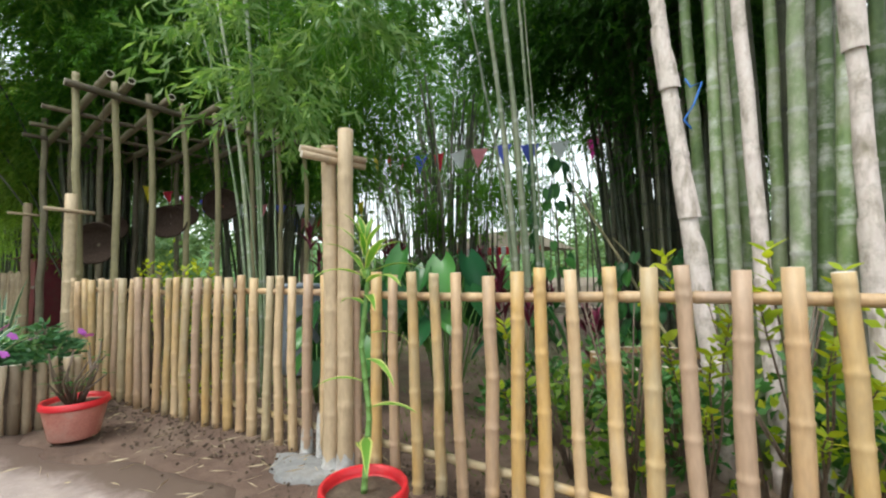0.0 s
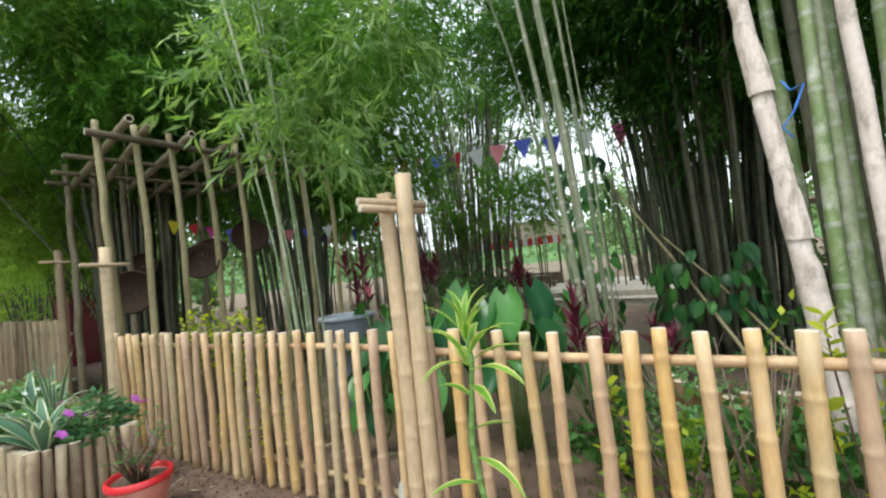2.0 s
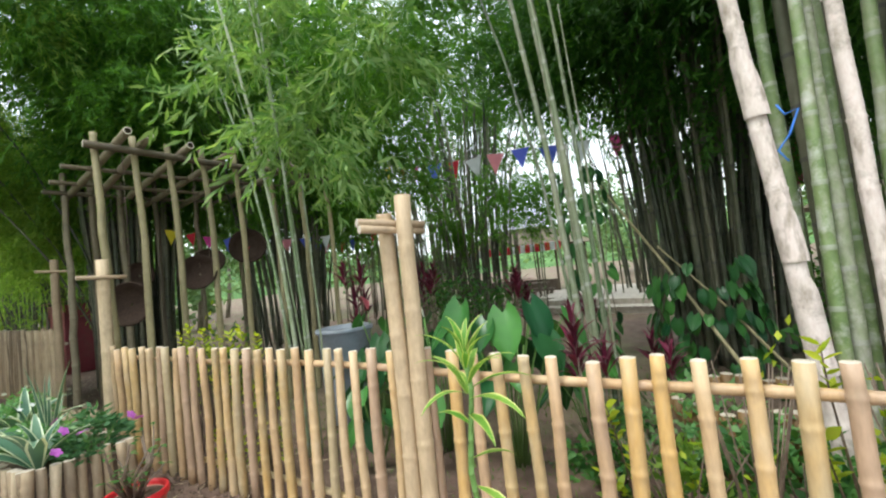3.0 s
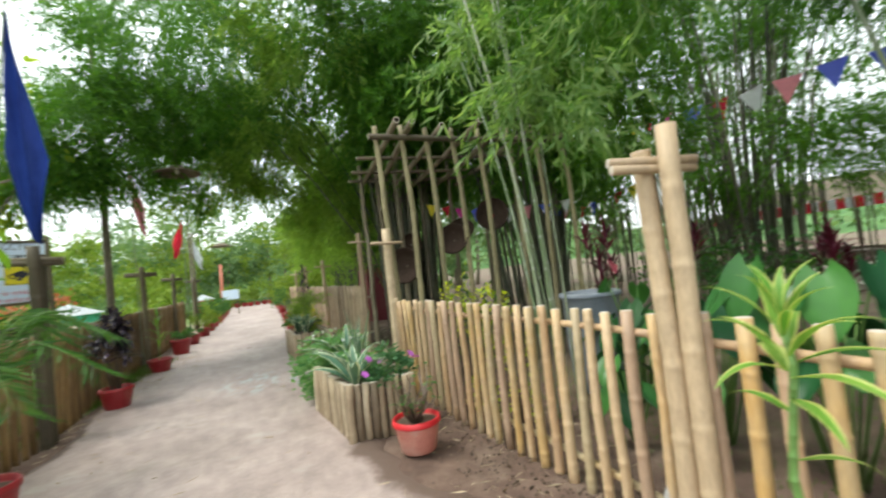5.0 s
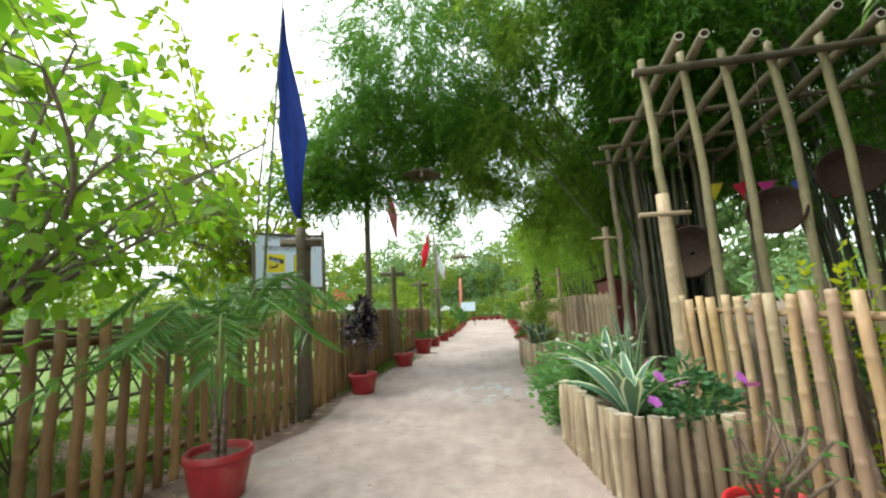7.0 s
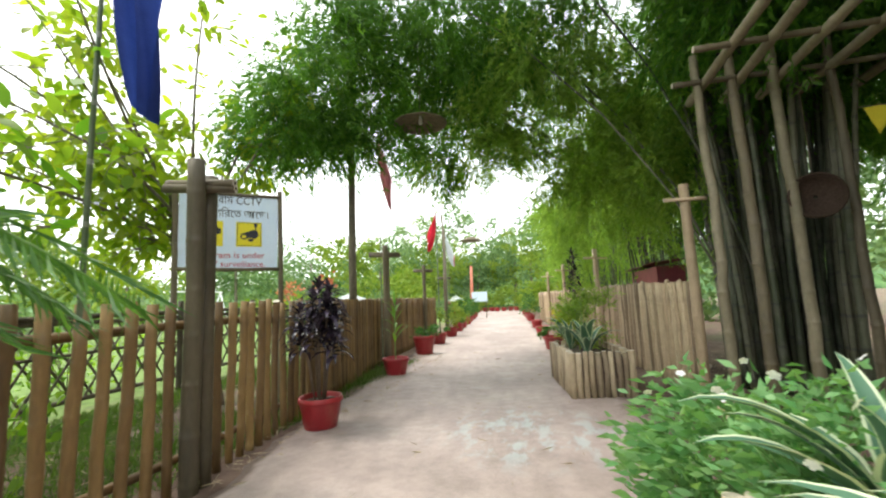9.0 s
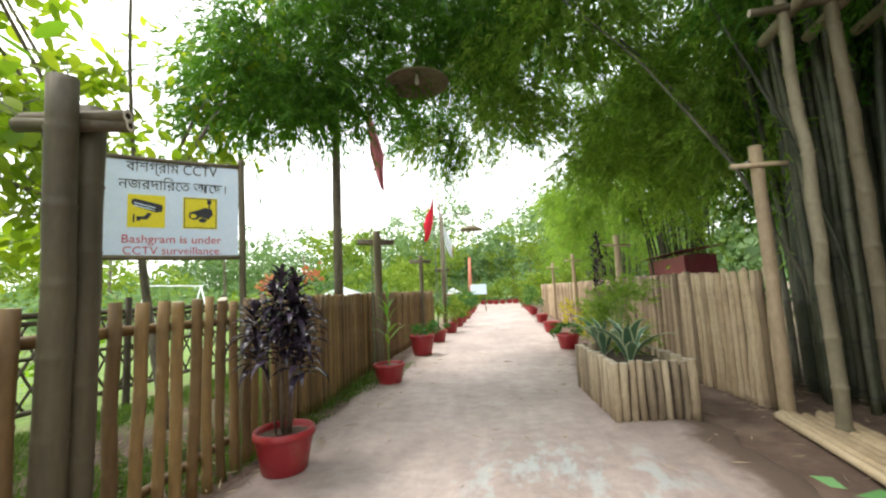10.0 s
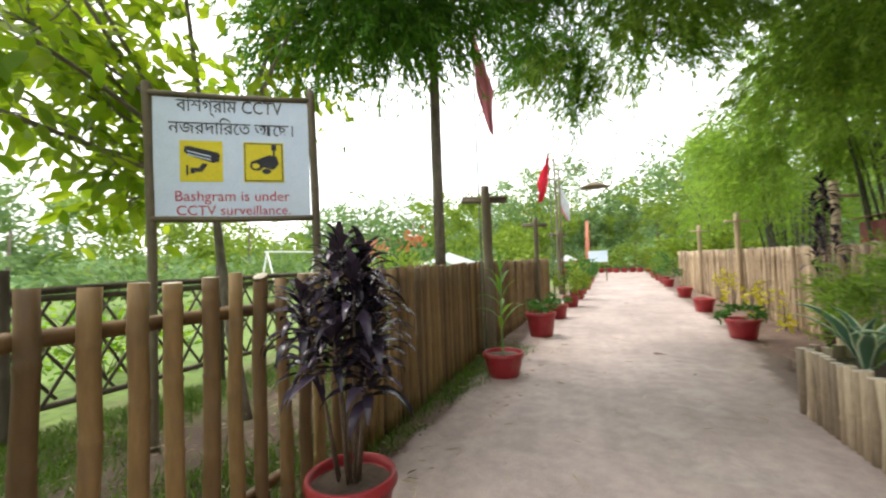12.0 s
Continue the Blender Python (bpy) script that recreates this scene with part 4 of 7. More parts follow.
def thick_clump():
    """The clump of thick living stems with pale sheaths by the fence."""
    at = (-0.15, 3.3)
    c = thing("bamboo_clump", (*at, 0), "thick living bamboo stems in green, grey and pink-beige sheaths", "bamboo")
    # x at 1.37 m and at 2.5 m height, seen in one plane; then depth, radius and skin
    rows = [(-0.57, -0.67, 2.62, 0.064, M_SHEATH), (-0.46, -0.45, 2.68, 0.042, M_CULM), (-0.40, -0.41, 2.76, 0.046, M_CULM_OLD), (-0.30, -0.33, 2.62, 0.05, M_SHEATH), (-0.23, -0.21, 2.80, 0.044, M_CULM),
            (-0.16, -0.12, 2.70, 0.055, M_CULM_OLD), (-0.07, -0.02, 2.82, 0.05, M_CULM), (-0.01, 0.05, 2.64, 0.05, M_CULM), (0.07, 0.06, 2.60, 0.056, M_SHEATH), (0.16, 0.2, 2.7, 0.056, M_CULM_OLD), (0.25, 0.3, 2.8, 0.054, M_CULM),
            (-0.28, -0.3, 3.2, 0.05, M_CULM_SHADE), (-0.42, -0.45, 3.15, 0.05, M_CULM_SHADE), (-0.1, -0.1, 3.25, 0.05, M_CULM_SHADE), (0.05, 0.08, 3.15, 0.05, M_CULM_SHADE), (-0.2, -0.16, 3.05, 0.05, M_CULM_SHADE), (0.2, 0.25, 3.25, 0.05, M_CULM_SHADE), (0.36, 0.45, 3.0, 0.055, M_CULM), (0.5, 0.6, 2.8, 0.055, M_CULM_OLD), (-0.52, -0.55, 2.95, 0.046, M_CULM), (-0.345, -0.36, 2.95, 0.045, M_CULM), (-0.12, -0.06, 2.98, 0.048, M_CULM_OLD), (0.02, 0.0, 2.95, 0.05, M_CULM_OLD), (0.11, 0.14, 2.95, 0.045, M_CULM)]
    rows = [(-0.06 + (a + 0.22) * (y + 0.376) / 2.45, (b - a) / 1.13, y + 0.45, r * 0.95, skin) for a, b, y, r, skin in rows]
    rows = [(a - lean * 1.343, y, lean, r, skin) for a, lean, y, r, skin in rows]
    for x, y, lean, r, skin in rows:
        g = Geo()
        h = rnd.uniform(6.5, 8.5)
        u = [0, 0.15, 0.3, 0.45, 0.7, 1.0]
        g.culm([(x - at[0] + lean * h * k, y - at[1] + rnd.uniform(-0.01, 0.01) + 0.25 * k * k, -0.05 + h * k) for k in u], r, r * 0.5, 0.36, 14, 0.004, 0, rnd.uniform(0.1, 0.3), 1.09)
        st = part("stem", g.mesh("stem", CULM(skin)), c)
        # loose papery sheaths that wrap the lower joints
        if skin is M_SHEATH:
            for k in range(rnd.randrange(2, 5)):
                z = rnd.uniform(0.4, 3.4)
                q = z / h
                gx, gy = x - at[0] + lean * z, y - at[1] + 0.25 * q * q
                g = Geo()
                ln = rnd.uniform(0.28, 0.46)
                turn0, sweep = rnd.uniform(-2.4, -0.9), rnd.uniform(3.0, 4.6)
                cols = 9
                i0 = len(g.v)
                for j in range(7):
                    t = j / 6
                    wide = sweep * (1 - 0.75 * t ** 1.6) + 0.05 + 0.12 * math.sin(t * 9 + z)
                    rr = r * 1.02 + 0.002 + 0.003 * t ** 3
                    for q2 in range(cols):
                        a = turn0 + wide * (q2 / (cols - 1) - 0.5)
                        g.v.append(Vector((gx + lean * t * ln + rr * math.cos(a), gy + rr * math.sin(a), z + ln * t)))
                for j in range(6):
                    for q2 in range(cols - 1):
                        a = i0 + j * cols + q2
                        g.f.append((a, a + 1, a + 1 + cols, a + cols))
                        g.m.append(0)
                part("sheath", g.mesh("sheath", M_SHEATH), st, "papery pink-beige sheath")
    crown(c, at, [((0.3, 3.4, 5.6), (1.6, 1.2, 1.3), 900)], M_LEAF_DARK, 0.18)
    g = Geo()
    g.tube([(-0.34, -0.22, 2.43), (-0.31, -0.24, 2.36), (-0.25, -0.23, 2.38), (-0.30, -0.22, 2.25), (-0.36, -0.21, 2.17), (-0.32, -0.22, 2.1)], [0.006] * 6, 6)
    part("cord", g.mesh("cord", M_BLUECORD), c, "blue nylon cord tied round a stem")


thick_clump()


def mid_clump():
    at = (-1.93, 3.6)
    c = thing("bamboo_clump", (*at, 0), "few slim grey-green bamboo stems leaning together", "bamboo")
    stems(c, [(-0.05, 0), (0.02, 0.05), (0.08, -0.03), (0.13, 0.06), (-0.1, 0.08), (0.2, 0.0)], [(-0.75, 0.3), (-0.6, 0.3), (-0.5, 0.1), (-0.4, 0.3), (-1.1, 0.4), (-0.1, 0.0)], [7, 7.2, 6.8, 6.5, 6.5, 4.0], [0.036, 0.040, 0.034, 0.026, 0.020, 0.013], [M_CULM_THIN], 0.4, 10, 0.4)
    crown(c, at, [((-2.9, 4.2, 5.8), (1.2, 0.9, 0.8), 420)], M_LEAF_MID, 0.16)


mid_clump()


def far_grove():
    """Fine stems standing close together beyond the garden, too many to count."""
    g = Geo()
    for i in range(230):
        x, y = rnd.uniform(-17, 5), rnd.uniform(9.5, 15.5)
        if -6.5 < x < -2.5 and y < 13.5:
            continue
        lean = rnd.uniform(-0.5, 0.5)
        h = rnd.uniform(5, 8)
        g.tube([(x, y, -0.05), (x + lean * 0.3, y, h * 0.5), (x + lean, y + lean * 0.4, h)], [rnd.uniform(0.018, 0.034), 0.022, 0.012], 5)
    ob = new("bamboo_grove", g.mesh("bamboo_grove", M_CULM_SHADE))
    tagged(ob, "many slim bamboo stems standing close beyond the garden", "bamboo", kind="stuff")
    P, D = blob_points(520, (-7, 14, 6.4), (9, 2.2, 2.2), 1.3, 0.8)
    V, F = spray_leaves(P, D, rng.uniform(0.4, 0.9, 520), 16, 0.2, 0.036)
    ob = new("grove_foliage", np_mesh("grove_foliage", V, F, M_LEAF_MID))
    tagged(ob, "green bamboo foliage over the far grove", "foliage", kind="stuff")


far_grove()


# ---- pots and potted plants ----
def pot_parts(parent, r, h, body=M_POT, rim=M_POT, sides=32, soil=True):
    g = Geo()
    g.lathe([(r * 0.02, 0.0), (r * 0.68, 0.0), (r * 0.72, 0.015), (r * 0.93, h * 0.84), (r * 0.93, h * 0.86), (r * 0.86, h * 0.86), (r * 0.70, 0.03), (r * 0.02, 0.03)], sides)
    p = part("pot", g.mesh("pot", body), parent)
    g = Geo()
    g.lathe([(r * 0.92, h * 0.82), (r * 0.99, h * 0.83), (r * 1.0, h * 0.87), (r * 0.97, h * 0.98), (r * 0.94, h), (r * 0.88, h * 0.99), (r * 0.86, h * 0.84)], sides)
    part("rim", g.mesh("rim", rim), p)
    if soil:
        g = Geo()
        g.lathe([(r * 0.87, h * 0.83), (r * 0.6, h * 0.86), (r * 0.3, h * 0.84), (r * 0.01, h * 0.87)], sides)
        part("soil", g.mesh("soil", M_SOIL), p)
    return p


def blades(count, mat, length, width, droop, rise, segs=7, fold=0.25, margin=None, wave=0.0, shape=0.35):
    out = []
    for i in range(count):
        g = Geo()
        g.blade((0, 0, 0), (1, 0), length * rnd.uniform(0.85, 1.15), width * rnd.uniform(0.85, 1.1), droop * rnd.uniform(0.7, 1.3), rise + rnd.uniform(-0.15, 0.15), segs, fold, wave, shape, 0.28 if margin else 0.0)
        out.append(g.mesh("leaf", [mat, margin] if margin else [mat]))
    return out


def rosette(parent, leaves, count, z0, z1, r=0.0, s0=0.8, s1=1.1, tilt0=0.0, tilt1=0.0, centre=(0, 0), name="leaf"):
    """Leaves set spirally round a stem from z0 to z1."""
    for i in range(count):
        u = (i + 0.5) / count
        a = i * 137.5 + rnd.uniform(-18, 18)
        k = (s0 + (s1 - s0) * u) * rnd.uniform(0.85, 1.12)
        m = pose(centre[0], centre[1], z0 + (z1 - z0) * u, 0, -(tilt0 + (tilt1 - tilt0) * u) + rnd.uniform(-8, 8), a) @ Matrix.Translation((r, 0, 0)) @ Matrix.Diagonal((k, k, k, 1))
        part(name, leaves[rnd.randrange(len(leaves))], parent, m=m)


def stalk(parent, pts, r0, r1, mat=M_STALK, name="stem", rings=True):
    g = Geo()
    if rings:
        g.culm(pts, r0, r1, 0.06, 7, 0.0, start=0.03, swell=1.1)
        part(name, g.mesh(name, [mat, mat, mat, mat]), parent)
    else:
        n = len(pts)
        g.tube(pts, [r0 + (r1 - r0) * i / (n - 1) for i in range(n)], 6)
        part(name, g.mesh(name, mat), parent)


B_STRAP = blades(4, M_LEAF_LIME, 0.30, 0.05, 1.3, 0.7, 8, 0.3, M_LEAF_MARGIN)
B_TI = blades(5, M_LEAF_TI, 0.28, 0.08, 1.6, 0.7, 7, 0.3, None, 0.2)
B_WINE = blades(4, M_LEAF_WINE, 0.36, 0.06, 1.3, 0.9, 7, 0.3)
B_AGAVE = blades(5, M_LEAF_AGAVE, 0.72, 0.14, 1.4, 0.85, 10, 0.35, M_LEAF_CREAM, 0.0, 0.4)
B_SPIKE = blades(3, M_LEAF_AGAVE, 0.6, 0.035, 0.4, 1.35, 7, 0.3, M_LEAF_CREAM)
B_SMALL = blades(4, M_LEAF_SHRUB, 0.12, 0.05, 1.0, 0.6, 5, 0.2)
B_CORN = blades(4, M_LEAF_LIME, 0.42, 0.06, 1.7, 0.8, 8, 0.25)


def tall_dracaena():
    t = thing("potted_plant", (-1.56, 1.32, 0), "tall light green plant with striped strap leaves in a red pot", "potted plant")
    pot_parts(t, 0.20, 0.30, M_POT_RIM, M_POT_RIM)
    stalk(t, [(0, 0, 0.25), (0.03, 0.01, 0.6), (0.0, -0.01, 0.9), (0.03, 0.01, 1.22), (0.02, 0.0, 1.33)], 0.015, 0.010)
    rosette(t, B_STRAP, 18, 1.18, 1.38, 0.012, 1.05, 0.6, -14, 46, (0.02, 0))
    for z, a, s in ((0.42, 150, 0.95), (0.5, -40, 1.05), (0.62, 20, 1.0), (0.74, -120, 0.85), (0.84, -15, 1.0), (0.95, 60, 0.8), (1.08, 175, 0.8), (1.12, -30, 0.9)):
        part("leaf", B_STRAP[rnd.randrange(4)], t, m=pose(0.015, 0, z, 0, 25, a) @ Matrix.Diagonal((s, s, s, 1)))


tall_dracaena()


def thorn_pot():
    t = thing("potted_plant", (-4.43, 0.86, 0), "thorny bare-stemmed plant in a dusty red pot by the planter", "potted plant")
    pot_parts(t, 0.22, 0.29, M_POT_PINK, M_POT_RIM)
    for i in range(20):
        a, l = rnd.uniform(0, 6.28), rnd.uniform(0.18, 0.46)
        o = rnd.uniform(0.1, 0.28)
        pts = [(0.05 * math.cos(a), 0.05 * math.sin(a), 0.25), (o * 0.6 * math.cos(a), o * 0.6 * math.sin(a), 0.25 + l * 0.5), (o * math.cos(a + 0.4), o * math.sin(a + 0.4), 0.25 + l)]
        stalk(t, pts, 0.011, 0.006, M_TWIG, "stem", False)
        for k in range(4):
            part("leaf", B_SMALL[rnd.randrange(4)], t, m=pose(*(pts[1 + k % 2][j] for j in range(3)), 0, 20, rnd.uniform(0, 360)) @ Matrix.Diagonal((0.6, 0.6, 0.6, 1)))


thorn_pot()


def palm_pot():
    t = thing("potted_palm", (-4.85, -2.42, 0), "green areca palm with arching fronds in a red pot", "palm")
    pot_parts(t, 0.235, 0.33)
    for i in range(5):
        a = i * 1.3
        stalk(t, [(0.03 * math.cos(a), 0.03 * math.sin(a), 0.25), (0.05 * math.cos(a), 0.05 * math.sin(a), 0.75)], 0.02, 0.012, M_TWIG)
    for i in range(11):
        a = i * 137.5 + 20
        ca, sa = math.cos(radians(a)), math.sin(radians(a))
        reach, top = rnd.uniform(0.65, 1.2), rnd.uniform(1.2, 1.66)
        pts = []
        for k in range(9):
            u = k / 8
            pts.append(Vector((ca * reach * u ** 1.5, sa * reach * u ** 1.5, 0.42 + (top - 0.42) * math.sin(min(1.0, u / 0.66) * 1.57) - 0.95 * max(0, u - 0.6) ** 1.3)))
        g = Geo()
        g.tube(pts, [0.009 - 0.007 * k / 8 for k in range(9)], 5)
        fr = part("frond", g.mesh("frond", M_STALK), t)
        P, D = [], []
        for k in range(44):
            u = 0.34 + 0.66 * k / 43
            f = u * 8
            j = min(7, int(f))
            p = pts[j].lerp(pts[j + 1], f - j)
            d = (pts[j + 1] - pts[j]).normalized()
            sd = d.cross(Vector((0, 0, 1))).normalized()
            for s in (-1, 1):
                P.append(p)
                D.append((d * 0.6 + sd * s * 0.85 + Vector((0, 0, -0.32))).normalized())
        P, D = np.array(P), np.array(D)
        V, F = leaf_quads(P, D, rng.uniform(0.2, 0.32, len(P)), rng.uniform(0.011, 0.018, len(P)))
        tagged(part("foliage", np_mesh("foliage", V, F, M_LEAF_PALM), fr), kind="stuff")


palm_pot()


def ti_plant(at, height, leaves, label, r=0.23, heads=12, size=1.0, name="potted_plant", low=0.85, spread=0.25):
    t = thing(name, (*at, 0), label, "potted plant")
    pot_parts(t, r, 0.31)
    for i in range(heads):
        a = i * 2.4 + rnd.uniform(-0.3, 0.3)
        u = i / max(1, heads - 1)
        o = spread * math.sin(math.pi * (0.06 + 0.62 * u)) * rnd.uniform(0.7, 1.1)
        top = height - (height - low) * u
        x, y = o * math.cos(a), o * math.sin(a)
        stalk(t, [(x * 0.3, y * 0.3, 0.28), (x * 0.6, y * 0.6, 0.28 + (top - 0.28) * 0.5), (x, y, top)], 0.009, 0.006, M_TWIG, "stem", False)
        rosette(t, B_TI, leaves, top - 0.22 * size, top, 0.01, size * 0.95, size * 0.62, -42, 34, (x, y))
    return t


ti_plant((-8.44, -2.9), 1.45, 30, "bushy dark purple-leaved plant in a red pot", low=0.92, spread=0.25, size=0.9)


def plain_potted(at, kind, label, r=0.2, h=0.3, scale=1.0):
    t = thing("potted_plant", (*at, 0), label, "potted plant", "red pots along the path")
    pot_parts(t, r, h, sides=20)
    if kind == "corn":
        stalk(t, [(0, 0, h * 0.8), (0.02, 0, 0.7 * scale), (0, 0.02, 1.2 * scale)], 0.012, 0.008)
        rosette(t, B_CORN, 13, 0.5 * scale, 1.22 * scale, 0.01, 1.0, 0.8, -5, 38)
    elif kind == "low":
        P, D = blob_points(260, (0, 0, h + 0.08), (r * 1.1, r * 1.1, 0.12), 1.5)
        V, F = leaf_quads(P, D, rng.uniform(0.06, 0.1, 260), rng.uniform(0.03, 0.045, 260))
        part("leaves", np_mesh("leaves", V, F, M_LEAF_SHRUB), t)
    elif kind == "bush":
        stalk(t, [(0, 0, h * 0.8), (0.02, 0, h + 0.3)], 0.012, 0.008, M_TWIG, "stem", False)
        P, D = blob_points(520, (0, 0, h + 0.38 * scale), (0.30 * scale, 0.30 * scale, 0.38 * scale), 1.4)
        V, F = leaf_quads(P, D, rng.uniform(0.09, 0.16, 520), rng.uniform(0.03, 0.05, 520))
        part("leaves", np_mesh("leaves", V, F, M_LEAF_FAR2 if rnd.random() < 0.55 else M_LEAF_SHRUB), t)
    return t


plain_potted((-11.38, -3.2), "corn", "slender strap-leaved plant in a red pot", 0.24, 0.28)
plain_potted((-13.88, -3.45), "low", "small plant in a tall red pot", 0.26, 0.42)
plain_potted((-16.1, -3.7), "low", "dark green low plant in a red pot", 0.24, 0.3)
for x, y in ((-18.26, -3.85), (-20.2, -4.05), (-22.2, -4.3), (-24.3, -4.5), (-26.5, -4.8), (-29.0, -5.1), (-32.0, -5.5)):
    plain_potted((x, y), "bush", "leafy yellow-green plant in a red pot", 0.23, 0.3, rnd.uniform(1.0, 1.35))
plain_potted((-14.6, -0.54), "low", "low spiky plant in a red pot", 0.24, 0.3)
for x, y, k in ((-17.8, -0.85, "none"), (-21.2, -1.14, "none"), (-25.7, -1.58, "bush"), (-27.6, -1.75, "bush"), (-30.0, -2.0, "bush"), (-33.0, -2.3, "bush")):
    plain_potted((x, y), k, "red plastic pot beside the pale fence" if k == "none" else "leafy green plant in a red pot", 0.23, 0.3, 1.5)


# ---- bamboo planters ----
V_STAVE = pole_meshes("stave", M_PLANTER, 0.54, 0.037, 8, 9, 0.3, 0.004)


def planter(corners, label):
    """A box of upright bamboo staves with soil inside; corners run round the outside."""
    x0, y0 = corners[0]
    p = thing("bamboo_planter", (x0, y0, 0), label, "planter", "bamboo planters")
    for (ax, ay), (bx, by) in zip(corners, corners[1:] + corners[:1]):
        l = math.hypot(bx - ax, by - ay)
        n = max(2, round(l / 0.08))
        for i in range(n):
            u = i / n
            big = 1.15 if i == 0 else rnd.uniform(0.86, 1.06)
            part("stave", V_STAVE[rnd.randrange(8)], p, m=pose(ax + (bx - ax) * u - x0, ay + (by - ay) * u - y0, rnd.uniform(-0.01, 0.015), rnd.uniform(-1, 1), rnd.uniform(-1, 1), rnd.uniform(0, 360)) @ Matrix.Diagonal((big, big, 1, 1)))
    g = Geo()
    g.v += [Vector((x - x0, y - y0, z)) for z in (0.0, 0.46) for x, y in corners]
    g.f += [(0, 3, 2, 1), (4, 5, 6, 7), (0, 1, 5, 4), (1, 2, 6, 5), (2, 3, 7, 6), (3, 0, 4, 7)]
    g.m += [0] * 6
    part("soil", g.mesh("soil", M_SOIL, False), p)
    return p


planter([(-4.91, 0.33), (-4.98, 0.97), (-6.25, 0.72), (-6.18, 0.04)], "planter of brown bamboo staves filled with flowers and striped agave")
planter([(-9.82, -0.33), (-9.96, 0.36), (-11.35, 0.12), (-11.2, -0.55)], "planter of grey-brown bamboo staves with a striped agave")


def agave(at, turn, count, size, label, leaves=B_AGAVE, z=0.46):
    a = thing("agave", (*at, z), label, "plant", "", turn)
    for i in range(count):
        u = i / count
        k = size * (1.0 - 0.35 * u) * rnd.uniform(0.85, 1.1)
        part("leaf", leaves[rnd.randrange(len(leaves))], a, m=pose(0, 0, 0, 0, -(5 + 48 * u) + rnd.uniform(-8, 8), i * 137.5 + rnd.uniform(-15, 15)) @ Matrix.Translation((0.02, 0, 0)) @ Matrix.Diagonal((k, k, k, 1)))
    return a


ag = agave((-5.14, 0.42), 0, 8, 0.85, "striped cream and grey-green agave arching over the planter")
for turn, k, tip in ((-150, 1.2, 4), (-163, 1.1, 0), (-138, 1.15, -4), (-120, 1.05, 8), (-175, 0.8, -10)):
    part("leaf", B_AGAVE[rnd.randrange(5)], ag, m=pose(0, 0, 0, 0, tip, turn) @ Matrix.Diagonal((k, k, k, 1)))
agave((-5.75, 0.55), 30, 12, 1.15, "tall narrow upright striped leaves in the planter", B_SPIKE)
ag2 = agave((-6.0, 0.42), 60, 9, 1.0, "striped agave at the far end of the planter", z=0.5)
for turn, k, tip in ((205, 0.95, -8), (222, 1.0, -8), (188, 0.85, -4)):
    part("leaf", B_AGAVE[rnd.randrange(5)], ag2, m=pose(0, 0, 0, 0, tip, turn) @ Matrix.Diagonal((k, k, k, 1)))
agave((-10.25, -0.12), 10, 16, 1.0, "striped agave with pale margins in the planter")
agave((-10.8, -0.3), 70, 12, 0.9, "grey-green agave in the planter")


def flower_bush(at, radii, n, label, petals, flowers, leaf=M_LEAF_VINCA, z=0.46, size=0.085):
    b = thing("flowering_plant", (*at, z), label, "flowers")
    P, D = blob_points(n, (0, 0, radii[2] * 0.75), radii, 1.3, 0.3)
    P[:, 2] = np.abs(P[:, 2])
    D[:, 2] = np.abs(D[:, 2]) * 0.5
    V, F = leaf_quads(P, unit(D), rng.uniform(0.6, 1.1, n) * size, rng.uniform(0.4, 0.6, n) * size * 0.7, 0.2)
    part("leaves", np_mesh("leaves", V, F, leaf), b)
    for i in range(16):
        a = rnd.uniform(0, 6.28)
        stalk(b, [(0.3 * radii[0] * math.cos(a), 0.3 * radii[1] * math.sin(a), 0), (0.75 * radii[0] * math.cos(a), 0.75 * radii[1] * math.sin(a), radii[2] * rnd.uniform(0.7, 1.3))], 0.005, 0.003, M_STALK, "stem", False)
    g = Geo()
    for k in range(5):
        a = k * 72
        c, s = math.cos(radians(a)), math.sin(radians(a))
        i = len(g.v)
        for u, w in ((0.0, 0.003), (0.012, 0.010), (0.022, 0.011), (0.028, 0.004)):
            for sg in (-1, 1):
                g.v.append(Vector((c * u - s * w * sg, s * u + c * w * sg, 0.004 * math.sin(u * 100))))
        for q in range(3):
            g.f.append((i + q * 2, i + q * 2 + 1, i + q * 2 + 3, i + q * 2 + 2))
            g.m.append(0)
    me = g.mesh("flower", petals)
    k = 1.5 if petals is M_PETAL_PINK else 0.75
    grow = 1.14 if petals is M_PETAL_PINK else 1.0
    for x, y, zz in flowers:
        part("flower", me, b, m=pose(x * grow, y * grow, zz * grow, rnd.uniform(-50, 50), rnd.uniform(10, 60), rnd.uniform(0, 360)) @ Matrix.Diagonal((k, k, k, 1)))
    return b


flower_bush((-5.14, 0.74), (0.25, 0.22, 0.2), 650, "green bedding plant with magenta flowers in the planter", M_PETAL_PINK, [(0.20, -0.17, 0.27), (0.24, -0.08, 0.24), (0.27, -0.22, 0.16), (0.22, 0.2, 0.26), (0.24, 0.24, 0.23), (0.1, -0.2, 0.33)], M_LEAF_BED)
flower_bush((-6.15, 0.36), (0.32, 0.30, 0.25), 1700, "lush green bedding plant with white flowers in the planter", M_PETAL_WHITE, [(0.1, -0.2, 0.50), (0.3, -0.1, 0.46), (-0.05, -0.32, 0.42), (0.35, 0.1, 0.42), (0.0, 0.1, 0.54), (0.36, -0.25, 0.32)], size=0.07)
